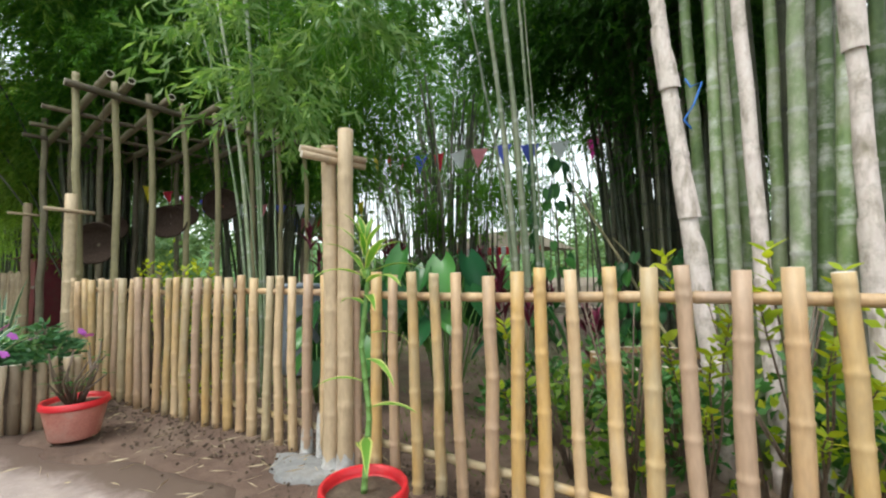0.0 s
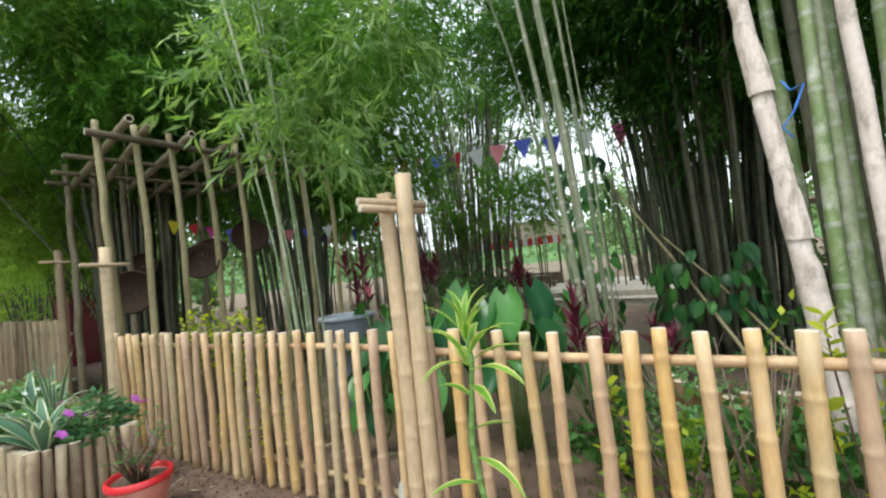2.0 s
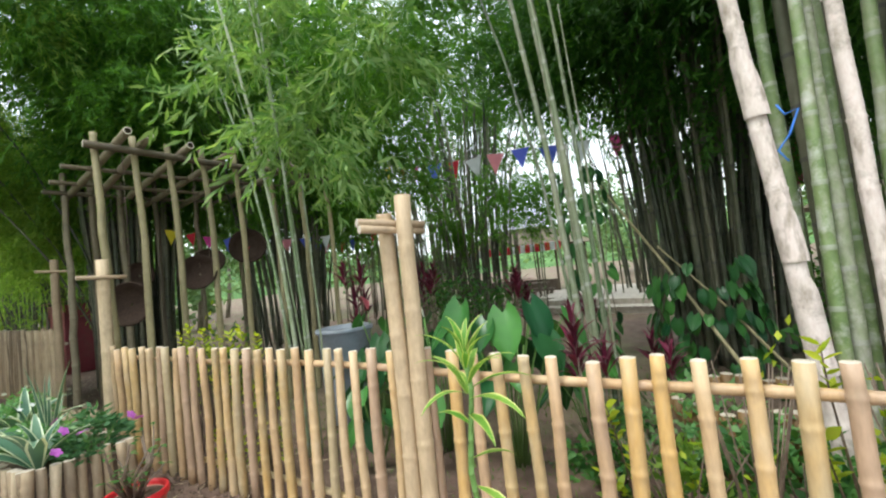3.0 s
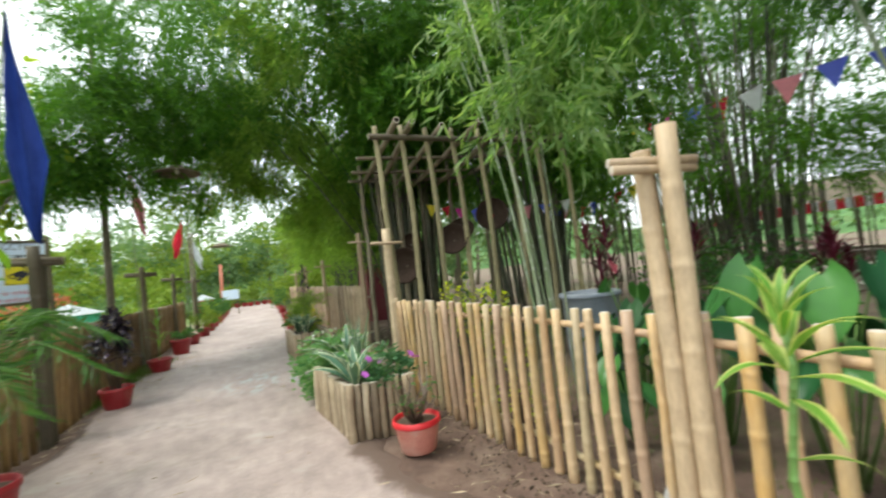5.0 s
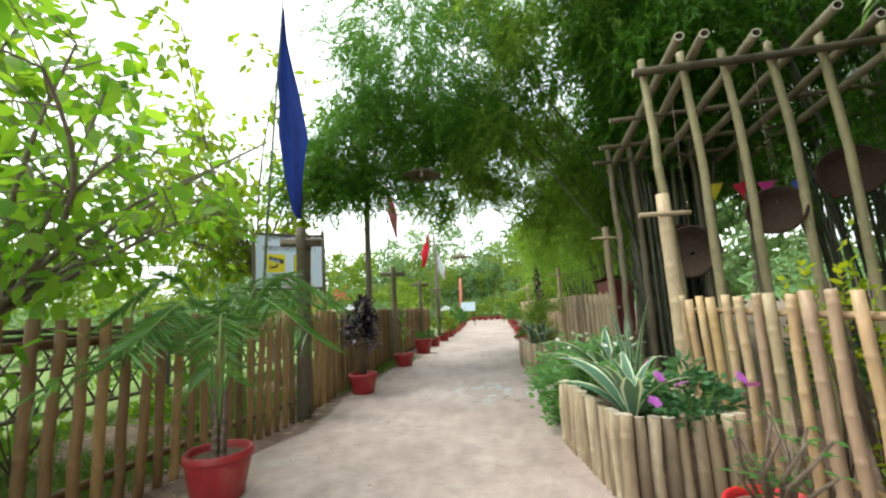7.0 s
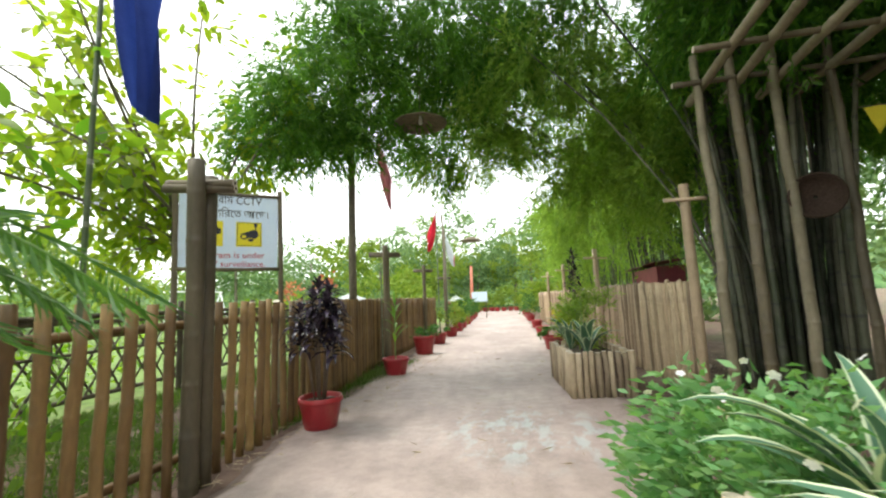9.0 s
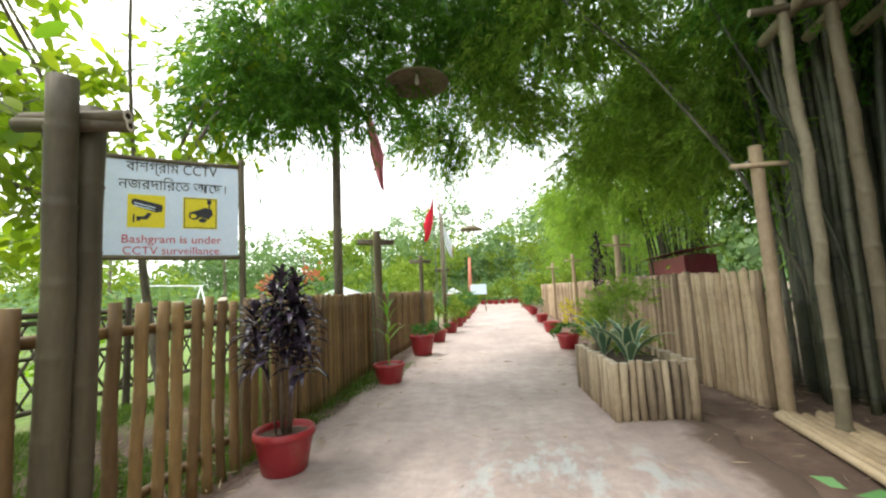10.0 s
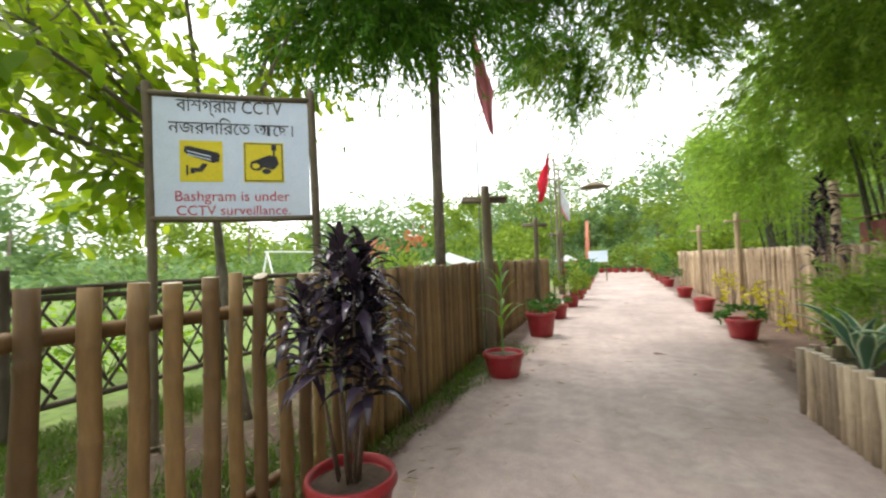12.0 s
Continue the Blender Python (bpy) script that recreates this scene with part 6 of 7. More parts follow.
def cctv_sign():
    a, b = Vector((-8.60, -4.98, 0)), Vector((-9.40, -4.12, 0))
    mid = (a + b) / 2
    w = (b - a).length
    turn = math.degrees(math.atan2((b - a).y, (b - a).x))
    s = thing("notice_board", tuple(mid), "white CCTV notice board in a dark bamboo frame on two posts", "sign", "", turn)
    for x in (-w / 2 - 0.03, w / 2 + 0.03):
        g = Geo()
        g.culm([(x, 0, -0.05), (x + 0.015, 0, 1.4), (x - 0.01, 0, 2.84)], 0.037, 0.034, 0.36, 10, 0.003)
        part("post", g.mesh("post", CULM(M_GREYPOST)), s)
    for z in (1.752, 2.752):
        g = Geo()
        g.culm([(-w / 2 - 0.02, -0.01, z), (0, -0.01, z - 0.008), (w / 2 + 0.02, -0.01, z)], 0.026, 0.024, 0.4, 9)
        part("crossbar", g.mesh("crossbar", CULM(M_GREYPOST)), s)
    g = Geo()
    g.box((-w / 2 + 0.005, -0.012, 1.76), (w / 2 - 0.005, 0.012, 2.745))
    board = part("board", g.mesh("board", M_BOARD, False), s)
    # the lettering stands 2 mm proud of the face towards the path
    face = lambda x, z, d=0.0145: pose(x, -d, z, 90, 0, 0)
    for body, x, z, size, mat, sq in (("\u09ac\u09be\u0981\u09b6\u0997\u09cd\u09b0\u09be\u09ae CCTV", -0.02, 2.662, 0.15, M_INK, 0.8), ("\u09a8\u099c\u09b0\u09a6\u09be\u09bf\u09b0\u09c7\u09a4 \u0986\u09c7\u099b\u0964", 0.0, 2.482, 0.145, M_INK, 0.84),
                                     ("Bashgram is under", -0.01, 1.93, 0.118, M_REDINK, 0.98), ("CCTV surveillance.", 0.0, 1.815, 0.112, M_REDINK, 0.98)):
        part("lettering", text_mesh(body, size, mat, sq), board, "printed lettering", face(x, z))
    for x in (-0.24, 0.225):
        shape("yellow_square", [(-0.155, -0.165), (0.155, -0.165), (0.155, 0.165), (-0.155, 0.165)], M_YELLOW, board, face(x, 2.215, 0.0135), 0.0015, "yellow square with a black camera symbol")
    left, right = (lambda d: face(-0.24, 2.215, d)), (lambda d: face(0.225, 2.215, d))
    # a long camera on a wall bracket
    shape("symbol", [(-0.125, 0.075), (-0.12, 0.115), (-0.09, 0.122), (0.125, 0.07), (0.135, 0.05), (0.128, 0.0), (0.085, -0.012), (-0.10, 0.05)], M_INK, board, left(0.0165))
    for k in range(2):
        shape("symbol", [(-0.10, 0.085 - 0.026 * k), (0.07, 0.042 - 0.026 * k), (0.07, 0.033 - 0.026 * k), (-0.10, 0.076 - 0.026 * k)], M_BOARD, board, left(0.0185), 0.001)
    shape("symbol", [(-0.08, -0.10), (-0.08, -0.055), (-0.02, -0.055), (0.01, -0.015), (0.045, -0.025), (0.005, -0.085), (-0.05, -0.085), (-0.05, -0.10)], M_INK, board, left(0.0165))
    shape("symbol", [(-0.11, -0.115), (-0.095, -0.115), (-0.095, -0.035), (-0.11, -0.035)], M_INK, board, left(0.0165))
    # a dome camera hung from a rod, in a black border
    for lo, hi in (((-0.147, 0.150), (0.147, 0.157)), ((-0.147, -0.157), (0.147, -0.150)), ((-0.147, -0.150), (-0.140, 0.150)), ((0.140, -0.150), (0.147, 0.150))):
        shape("border", [(lo[0], lo[1]), (hi[0], lo[1]), (hi[0], hi[1]), (lo[0], hi[1])], M_INK, board, right(0.0165), 0.001)
    shape("symbol", [(-0.105, 0.0), (0.045, 0.062), (0.10, 0.05), (0.118, -0.01), (0.075, -0.062), (0.01, -0.045), (-0.05, -0.02)], M_INK, board, right(0.0165))
    shape("symbol", disc(-0.055, -0.03, 0.052, 0.04), M_INK, board, right(0.0165))
    shape("symbol", disc(-0.062, -0.032, 0.028, 0.022), M_YELLOW, board, right(0.0185), 0.001)
    shape("symbol", disc(0.02, -0.075, 0.035, 0.022), M_INK, board, right(0.0165))
    shape("symbol", [(0.072, 0.055), (0.086, 0.055), (0.086, 0.10), (0.098, 0.10), (0.098, 0.148), (0.060, 0.148), (0.060, 0.10), (0.072, 0.10)], M_INK, board, right(0.0165))


cctv_sign()


def flag(at, pole_top, top, drop, width, mat, label, pole_r=0.018, lean=(0, 0), turn=0.0, foot=0.0):
    f = thing("flag", (*at, foot), label, "flag", "flags along the path")
    g = Geo()
    end = (lean[0], lean[1], pole_top - foot)
    g.culm([(0, 0, 0), (end[0] * 0.4, end[1] * 0.4, end[2] * 0.5), end], pole_r, pole_r * 0.5, 0.4, 7)
    part("flagpole", g.mesh("flagpole", CULM(M_CULM_THIN)), f)
    g = Geo()
    rows, cols = 22, 9
    c, s = math.cos(radians(turn)), math.sin(radians(turn))
    for j in range(rows):
        u = j / (rows - 1)
        z = top - foot - drop * u
        q = z / end[2]
        w = width * (0.06 + 0.94 * min(1.0, u / 0.6) ** 1.3) * (1.0 if u < 0.62 else 1 - 0.93 * (u - 0.62) / 0.38)
        start = 0.0 if u < 0.6 else 0.85 * width * (u - 0.6) / 0.4
        for k in range(cols):
            v = k / (cols - 1)
            x, y = start + w * v, (0.075 * math.sin(v * 12 + u * 4) + 0.03 * math.sin(v * 5 - u * 9)) * min(1, 0.3 + u * 2)
            g.v.append(Vector((end[0] * q + x * c - y * s, end[1] * q + x * s + y * c, z - 0.05 * v)))
    for j in range(rows - 1):
        for k in range(cols - 1):
            q = j * cols + k
            g.f.append((q, q + 1, q + 1 + cols, q + cols))
            g.m.append(0)
    part("cloth", g.mesh("cloth", mat), f)


flag((-6.3, -3.2), 4.8, 4.72, 2.37, 0.35, M_BLUECLOTH, "long drooping blue flag on a slim bamboo pole", 0.02, (0.35, 0.55), 98)
flag((-12.25, -3.8), 5.0, 4.9, 1.75, 0.26, M_PINKCLOTH, "faded pink flag hanging from a slim pole", 0.016, (-0.1, -0.05), 95)
flag((-19.9, -4.68), 4.75, 4.7, 1.55, 0.42, M_REDCLOTH, "bright red flag hanging from a bamboo pole", 0.03, (0, 0), 250)
flag((-22.4, -4.95), 4.4, 4.2, 1.5, 0.35, M_WHITECLOTH, "pale white flag hanging from a bamboo pole", 0.03, (0, 0), 80)
flag((-27.5, -6.1), 4.8, 4.6, 1.5, 0.4, M_PINKCLOTH, "distant faded flag beside the path", 0.03, (0, 0), 80)


def tall_pole(at, h, r, label):
    p = thing("wooden_pole", (*at, 0), label, "pole")
    g = Geo()
    g.tube([(0, 0, -0.05), (0.02, 0.01, h * 0.35), (-0.01, 0.02, h * 0.7), (0.03, 0.0, h)], [r, r * 0.93, r * 0.85, r * 0.75], 12)
    part("shaft", g.mesh("shaft", M_BARK), p)


tall_pole((-11.6, -4.1), 8.0, 0.075, "tall dark wooden pole rising over the fence")
tall_pole((-24.5, -5.6), 5.5, 0.06, "tall dark lamp pole in the distance")


def hat_lamp(at, r, up, label):
    l = thing("hanging_lamp", at, label, "lamp", "hat lamps over the path")
    g = Geo()
    g.lathe([(0.02, r * 0.42), (r * 0.28, r * 0.36), (r * 0.33, r * 0.24), (r * 0.8, r * 0.10), (r, 0.0), (r * 0.985, -0.012), (r * 0.78, r * 0.07), (r * 0.32, r * 0.2), (r * 0.02, r * 0.3)], 28)
    part("shade", g.mesh("shade", M_THATCH), l, "woven straw hat shade")
    g = Geo()
    g.tube([(0, 0, r * 0.3), (0, 0, up)], [0.006, 0.006], 5)
    part("cord", g.mesh("cord", M_TWIG), l)
    g = Geo()
    g.lathe([(0.005, -0.02), (0.03, 0.0), (0.035, 0.04), (0.02, 0.1), (0.02, 0.16)], 14)
    part("bulb", g.mesh("bulb", M_METALWHITE), l)


hat_lamp((-11.05, -2.5, 4.27), 0.46, 1.6, "woven straw hat lampshade hanging over the path")


def bracket_lamp(at, h, r, arm, label):
    """A pole with a braced arm that reaches over the path; the shade hangs from its end."""
    l = thing("street_lamp", (*at, 0), label, "lamp")
    ax, ay = arm
    g = Geo()
    g.tube([(0, 0, 0), (0, 0, h)], [0.035, 0.03], 8)
    part("pole", g.mesh("pole", M_GREYPOST), l)
    g = Geo()
    g.tube([(0, 0, h - 0.03), (ax, ay, h)], [0.02, 0.018], 6)
    g.tube([(0, 0, h - 0.5), (ax * 0.6, ay * 0.6, h - 0.02)], [0.014, 0.014], 6)
    part("arm", g.mesh("arm", M_GREYPOST), l)
    g = Geo()
    g.lathe([(0.02, r * 0.4), (r * 0.3, r * 0.34), (r * 0.8, r * 0.1), (r, 0), (r * 0.95, 0.0), (r * 0.3, r * 0.22), (0.02, r * 0.25)], 20)
    part("shade", g.mesh("shade", M_THATCH), l, "woven straw hat shade", pose(ax, ay, h - 0.62))
    g = Geo()
    g.tube([(ax, ay, h - 0.5), (ax, ay, h)], [0.006, 0.006], 5)
    part("cord", g.mesh("cord", M_TWIG), l)


bracket_lamp((-20.05, -4.42), 4.1, 0.45, (-0.5, 0.97), "lamp with a straw hat shade on a bracket pole")

# ---- left side: lattice, lawn, tree ----
LAT_LINE = [(-2.0, -6.1), (-8.5, -6.35), (-15.0, -7.1)]


def lattice():
    x0, y0, _ = along(LAT_LINE, 0)
    f = thing("lattice_fence", (x0, y0, 0), "dark criss-cross bamboo lattice fence beside the lawn", "fence")
    total = length_of(LAT_LINE)
    g = Geo()
    g.tube([(0, 0, -0.55), (0, 0, 0.55)], [0.016, 0.014], 6)
    strip = g.mesh("strip", M_WOOD_DARK)
    s = 0.15
    while s < total:
        x, y, h = along(LAT_LINE, s)
        for k, tilt in ((0.018, 32), (-0.018, -32)):
            part("strip", strip, f, m=pose(x - x0 + k * math.sin(radians(h)), y - y0 - k * math.cos(radians(h)), 0.66 + rnd.uniform(-0.03, 0.03), 0, 0, h) @ pose(0, 0, 0, 0, tilt + rnd.uniform(-3, 3), 0))
        s += 0.24
    for z, r in ((1.22, 0.035), (1.14, 0.03), (0.75, 0.022), (0.2, 0.03)):
        g = Geo()
        pts = []
        for i in range(14):
            x, y, h = along(LAT_LINE, total * i / 13.001)
            pts.append((x - x0, y - y0 + 0.03, z + rnd.uniform(-0.015, 0.015)))
        g.culm(pts, r, r, 0.5, 7)
        part("rail", g.mesh("rail", CULM(M_WOOD_DARK)), f)
    s = 0.1
    while s < total:
        x, y, h = along(LAT_LINE, s)
        g = Geo()
        g.culm([(0, 0, -0.05), (0, 0, 1.4)], 0.045, 0.042, 0.4, 8)
        part("post", g.mesh("post", CULM(M_WOOD_DARK)), f, m=pose(x - x0, y - y0 + 0.08, 0))
        s += 2.0


lattice()


def limb(g, a, b, r0, r1, bend=0.15, n=6):
    a, b = Vector(a), Vector(b)
    off = Vector((rnd.uniform(-1, 1), rnd.uniform(-1, 1), rnd.uniform(0, 1))) * bend * (b - a).length
    pts = [a.lerp(b, k / n) + off * math.sin(math.pi * k / n) for k in range(n + 1)]
    g.tube(pts, [r0 + (r1 - r0) * k / n for k in range(n + 1)], 8)
    return pts


def broad_tree(at, fork, tips, leaves, label, leaf=M_LEAF_TREE, size=0.17, r=0.085, hang=0.35, cluster=0.42):
    t = thing("tree", (*at, 0), label, "tree")
    base = Vector((*at, 0))
    g = Geo()
    f = Vector(fork) - base
    limb(g, (0, 0, -0.1), f, r, r * 0.7, 0.06)
    part("trunk", g.mesh("trunk", M_BARK), t)
    P, D = [], []
    for tip in tips:
        e = Vector(tip) - base
        g = Geo()
        pts = limb(g, f, e, r * 0.5, 0.008, 0.1, 9)
        for k in range(10):
            p = pts[rnd.randrange(3, 10)]
            q = p + Vector((rnd.uniform(-1, 1), rnd.uniform(-1, 1), rnd.uniform(-0.6, 0.7))) * 0.75
            tw = limb(g, p, q, min(0.012, r * 0.12), 0.003, 0.15, 4)
            for w in tw[1:]:
                P.append(w)
                D.append((q - p).normalized())
        part("limb", g.mesh("limb", M_BARK), t)
    P, D = np.array(P), np.array(D)
    idx = rng.integers(0, len(P), leaves)
    pos = P[idx] + rng.normal(size=(leaves, 3)) * cluster * 0.3
    d = D[idx] * 0.6 + rng.normal(size=(leaves, 3)) * 0.6
    d[:, 2] -= hang
    V, F = broad_leaves(pos, unit(d), rng.uniform(0.65, 1.2, leaves) * size)
    part("crown", np_mesh("crown", V, F, leaf), t)


broad_tree((-9.35, -4.95), (-9.5, -5.6, 2.1), [(-7.2, -5.6, 4.6), (-6.2, -5.2, 3.3), (-5.3, -5.6, 2.5), (-8.4, -4.4, 5.6), (-10.2, -4.4, 4.9), (-11.2, -5.6, 4.2), (-8.6, -7.0, 4.4), (-7.2, -7.2, 3.4), (-10.6, -7.4, 3.6), (-6.6, -4.7, 5.4), (-7.9, -5.9, 2.6), (-7.8, -5.6, 3.3), (-6.0, -6.4, 4.4), (-11.0, -6.4, 5.4), (-10.8, -4.6, 5.9), (-8.0, -6.2, 5.2), (-8.6, -6.3, 2.3), (-8.4, -6.0, 3.0), (-9.2, -7.0, 2.0), (-8.2, -6.8, 3.6)], 3100, "leafy tree with yellow-green broad leaves behind the notice board", M_LEAF_SUN, 0.19, 0.055)
broad_tree((-4.6, -7.4), (-4.7, -6.9, 1.5), [(-3.3, -5.3, 3.6), (-4.6, -4.9, 4.3), (-5.6, -5.0, 3.3), (-4.2, -5.0, 2.3), (-2.4, -5.6, 2.6), (-6.2, -6.2, 3.8), (-3.6, -6.0, 5.0), (-5.4, -5.6, 5.0), (-6.4, -5.2, 4.4), (-6.6, -4.5, 2.5), (-7.0, -4.6, 2.0), (-3.0, -4.6, 4.5), (-3.9, -4.3, 5.2), (-5.0, -4.2, 4.9)], 2700, "leafy young tree leaning over the fence", size=0.22, r=0.055)
broad_tree((-4.35, -4.1), (-4.35, -3.9, 1.35), [(-5.2, -2.3, 2.75), (-3.9, -2.2, 2.2), (-3.4, -2.1, 2.35), (-4.4, -2.4, 1.9), (-4.3, -3.2, 2.3), (-4.9, -2.6, 2.45), (-4.0, -2.8, 3.0), (-3.1, -2.7, 2.75), (-4.6, -3.3, 3.2), (-3.0, -3.2, 2.0), (-5.4, -3.3, 2.2)], 1000, "young tree with light green leaves leaning over the path fence", M_LEAF_NEAR, 0.15, 0.05, 0.3, 0.3)
for at, rad, n in (((-3.2, -4.3), (0.7, 0.4, 0.5), 300), ((-5.0, -4.6), (0.8, 0.5, 0.45), 300), ((-6.6, -4.4), (0.5, 0.4, 0.35), 220), ((-1.6, -4.4), (0.8, 0.5, 0.6), 340), ((-9.5, -8.0), (1.2, 0.6, 0.5), 420)):
    shrub(at, rad, n, "leafy green undergrowth behind the path fence", M_LEAF_TREE, 0.13, 0.45)
shrub((-14.2, -6.6), (1.0, 0.8, 0.9), 900, "flowering garden shrub with coral blossom", M_LEAF_SHRUB, 0.12)
P, D = blob_points(160, (0, 0, 1.2), (1.0, 0.8, 0.8), 1.2)
V, F = leaf_quads(P, D, rng.uniform(0.08, 0.13, 160), rng.uniform(0.07, 0.11, 160))
blossom = thing("coral_blossom_bush", (-14.2, -6.6, 0), "coral pink blossoms on a garden shrub", "flowers")
tagged(part("flowers", np_mesh("flowers", V, F, M_PETAL_CORAL), blossom), kind="stuff")


def grass(name, n, x0, x1, y0, y1, h, label):
    P = np.stack([rng.uniform(x0, x1, n), rng.uniform(y0, y1, n), np.full(n, -0.03)], 1)
    keep = np.sin(P[:, 0] * 2.1 + 1.3 * np.sin(P[:, 1] * 1.7)) + np.sin(P[:, 1] * 2.9) + rng.normal(size=n) * 0.5 > -0.4
    P = P[keep]
    D = rng.normal(size=(len(P), 3)) * 0.45
    D[:, 2] = 1.0
    V, F = leaf_quads(P, unit(D), rng.uniform(0.5, 1.2, len(P)) * h, rng.uniform(0.006, 0.014, len(P)), 0.3)
    ob = new(name, np_mesh(name, V, F, M_GRASS))
    tagged(ob, label, "grass", kind="stuff")


grass("grass", 60000, -13, -1, -6.4, -3.25, 0.085, "patchy short grass behind the path fence")
grass("grass", 12000, -13, -3, -6.0, -3.3, 0.17, "longer grass tufts and weeds behind the path fence")
grass("grass", 9000, -9, 1, 2.2, 6.5, 0.07, "sparse grass on the garden soil")


def litter(n):
    """Dry bamboo leaves and straw scattered on the ground."""
    x = rng.uniform(-14, 1.0, n)
    y = rng.uniform(-5.6, 2.4, n)
    keep = (rng.random(n) < 0.12) | (y > 0.9) | (y < -2.8)
    x, y = x[keep], y[keep]
    P = np.stack([x, y, np.full(len(x), 0.022)], 1)
    D = rng.normal(size=(len(x), 3))
    D[:, 2] *= 0.06
    V, F = leaf_quads(P, unit(D), rng.uniform(0.04, 0.16, len(x)), rng.uniform(0.004, 0.012, len(x)), 0.02)
    ob = new("leaf_litter", np_mesh("leaf_litter", V, F, M_STRAW))
    tagged(ob, "dry straw and bamboo leaves strewn on the ground", "litter", kind="stuff")


litter(6500)


def clods(n):
    """Crumbs and clods of dry soil along the foot of the fence, too many to count."""
    x = rng.uniform(-6.2, 1.0, n)
    y = np.interp(x, [p[0] for p in FRONT_LINE[::-1]], [p[1] for p in FRONT_LINE[::-1]]) + rng.normal(size=n) * 0.22 - 0.1
    r = rng.uniform(0.004, 0.016, n) * rng.uniform(0.5, 1.2, n)
    c = np.stack([x, y, np.full(n, 0.004)], 1)
    o = np.array([[1, 0, 0], [0, 1, 0], [-1, 0, 0], [0, -1, 0], [0, 0, 0.8], [0, 0, -0.8]])
    V = c[:, None] + o[None] * r[:, None, None] * rng.uniform(0.7, 1.4, (n, 6, 1))
    f = np.array([[0, 1, 4], [1, 2, 4], [2, 3, 4], [3, 0, 4], [1, 0, 5], [2, 1, 5], [3, 2, 5], [0, 3, 5]])
    F = (np.arange(n)[:, None, None] * 6 + f[None]).reshape(-1, 3)
    ob = new("soil_clods", np_mesh("soil_clods", V.reshape(-1, 3), F, M_SOIL))
    tagged(ob, "dark crumbs of soil along the foot of the fence", "soil", kind="stuff")


clods(2600)

def cement_footing(at, turn):
    """A flat pour of cement round the posts, splashed up the feet of the poles beside it."""
    c = thing("cement_footing", (*at, 0), "rough grey cement footing round the double post", "cement", "", turn)
    g = Geo()
    g.lathe([(0.30, -0.04), (0.285, 0.004), (0.26, 0.010), (0.16, 0.015), (0.01, 0.018)], 30)
    for v in g.v:
        a = math.atan2(v.y, v.x)
        k = 1 + 0.14 * math.sin(3 * a) + 0.08 * math.sin(7 * a) + 0.04 * math.sin(13 * a)
        v.x, v.y = v.x * k, v.y * k * 0.55
        v.z += 0.006 * noise.noise(v * 9)
    part("slab", g.mesh("slab", M_CEMENT), c)
    back = pose(*at, 0, 0, 0, turn).inverted()
    for x, y, r, h in ((-2.70, 1.785, 0.041, 0.14), (-2.545, 1.803, 0.041, 0.26), (-2.355, 1.735, 0.057, 0.07), (-2.25, 1.762, 0.056, 0.10)):
        g = Geo()
        p = back @ Vector((x, y, 0))
        rings = [(r * 1.25, -0.02), (r * 1.06, 0.03), (r, h * 0.6), (r * 0.99, h)]
        i0 = len(g.v)
        for rr, z in rings:
            for k in range(14):
                a = 2 * math.pi * k / 14
                g.v.append(p + Vector((rr * math.cos(a), rr * math.sin(a), z * (1 + 0.3 * math.sin(2.3 * k + x * 9)) if z > 0.04 else z)))
        for j in range(3):
            for k in range(14):
                q, n = i0 + j * 14 + k, i0 + j * 14 + (k + 1) % 14
                g.f.append((q, n, n + 14, q + 14))
                g.m.append(0)
        part("collar", g.mesh("collar", M_LIMEWASH), c, "pale cement splashed up a pole")


cement_footing((-2.5, 1.64), 8)

# ---- things behind the pale fence and far along the path ----
def maroon_hut():
    h = thing("small_hut", (-16.65, 2.2, 0), "small maroon-painted shed behind the pale fence", "shed")
    g = Geo()
    g.box((-1.55, -0.3, 0), (1.55, 0.3, 1.8))
    part("wall", g.mesh("wall", M_MAROON, False), h)
    g = Geo()
    n = 34
    for k in range(n):
        x = -1.8 + 3.6 * k / (n - 1)
        z = 0.02 * (k % 2)
        g.v += [Vector((x, -0.45, 1.86 + z)), Vector((x, 0.45, 1.96 + z))]
    for k in range(n - 1):
        g.f.append((2 * k, 2 * k + 2, 2 * k + 3, 2 * k + 1))
        g.m.append(0)
    part("roof", g.mesh("roof", M_MAROON, False), h)


maroon_hut()


def far_tree(at, h, r, n, leaf, label, trunk=0.16, size=0.45):
    t = thing("tree", (*at, 0), label, "tree", "distant trees")
    g = Geo()
    limb(g, (0, 0, -0.1), (rnd.uniform(-0.4, 0.4), rnd.uniform(-0.4, 0.4), h * 0.6), trunk, trunk * 0.5, 0.04)
    part("trunk", g.mesh("trunk", M_BARK), t)
    V, F, off = [], [], 0
    for k in range(6):
        a = rnd.uniform(0, 6.28)
        c = (r * 0.6 * math.cos(a), r * 0.6 * math.sin(a), h * rnd.uniform(0.2, 0.85))
        P, D = blob_points(n // 6, c, (r * 0.6, r * 0.6, h * 0.24), 1.1, 0.3)
        v, f = leaf_quads(P, D, rng.uniform(0.6, 1.2, n // 6) * size, rng.uniform(0.35, 0.6, n // 6) * size)
        V.append(v)
        F.append(f + off)
        off += len(v)
    part("crown", np_mesh("crown", np.concatenate(V), np.concatenate(F), leaf), t)


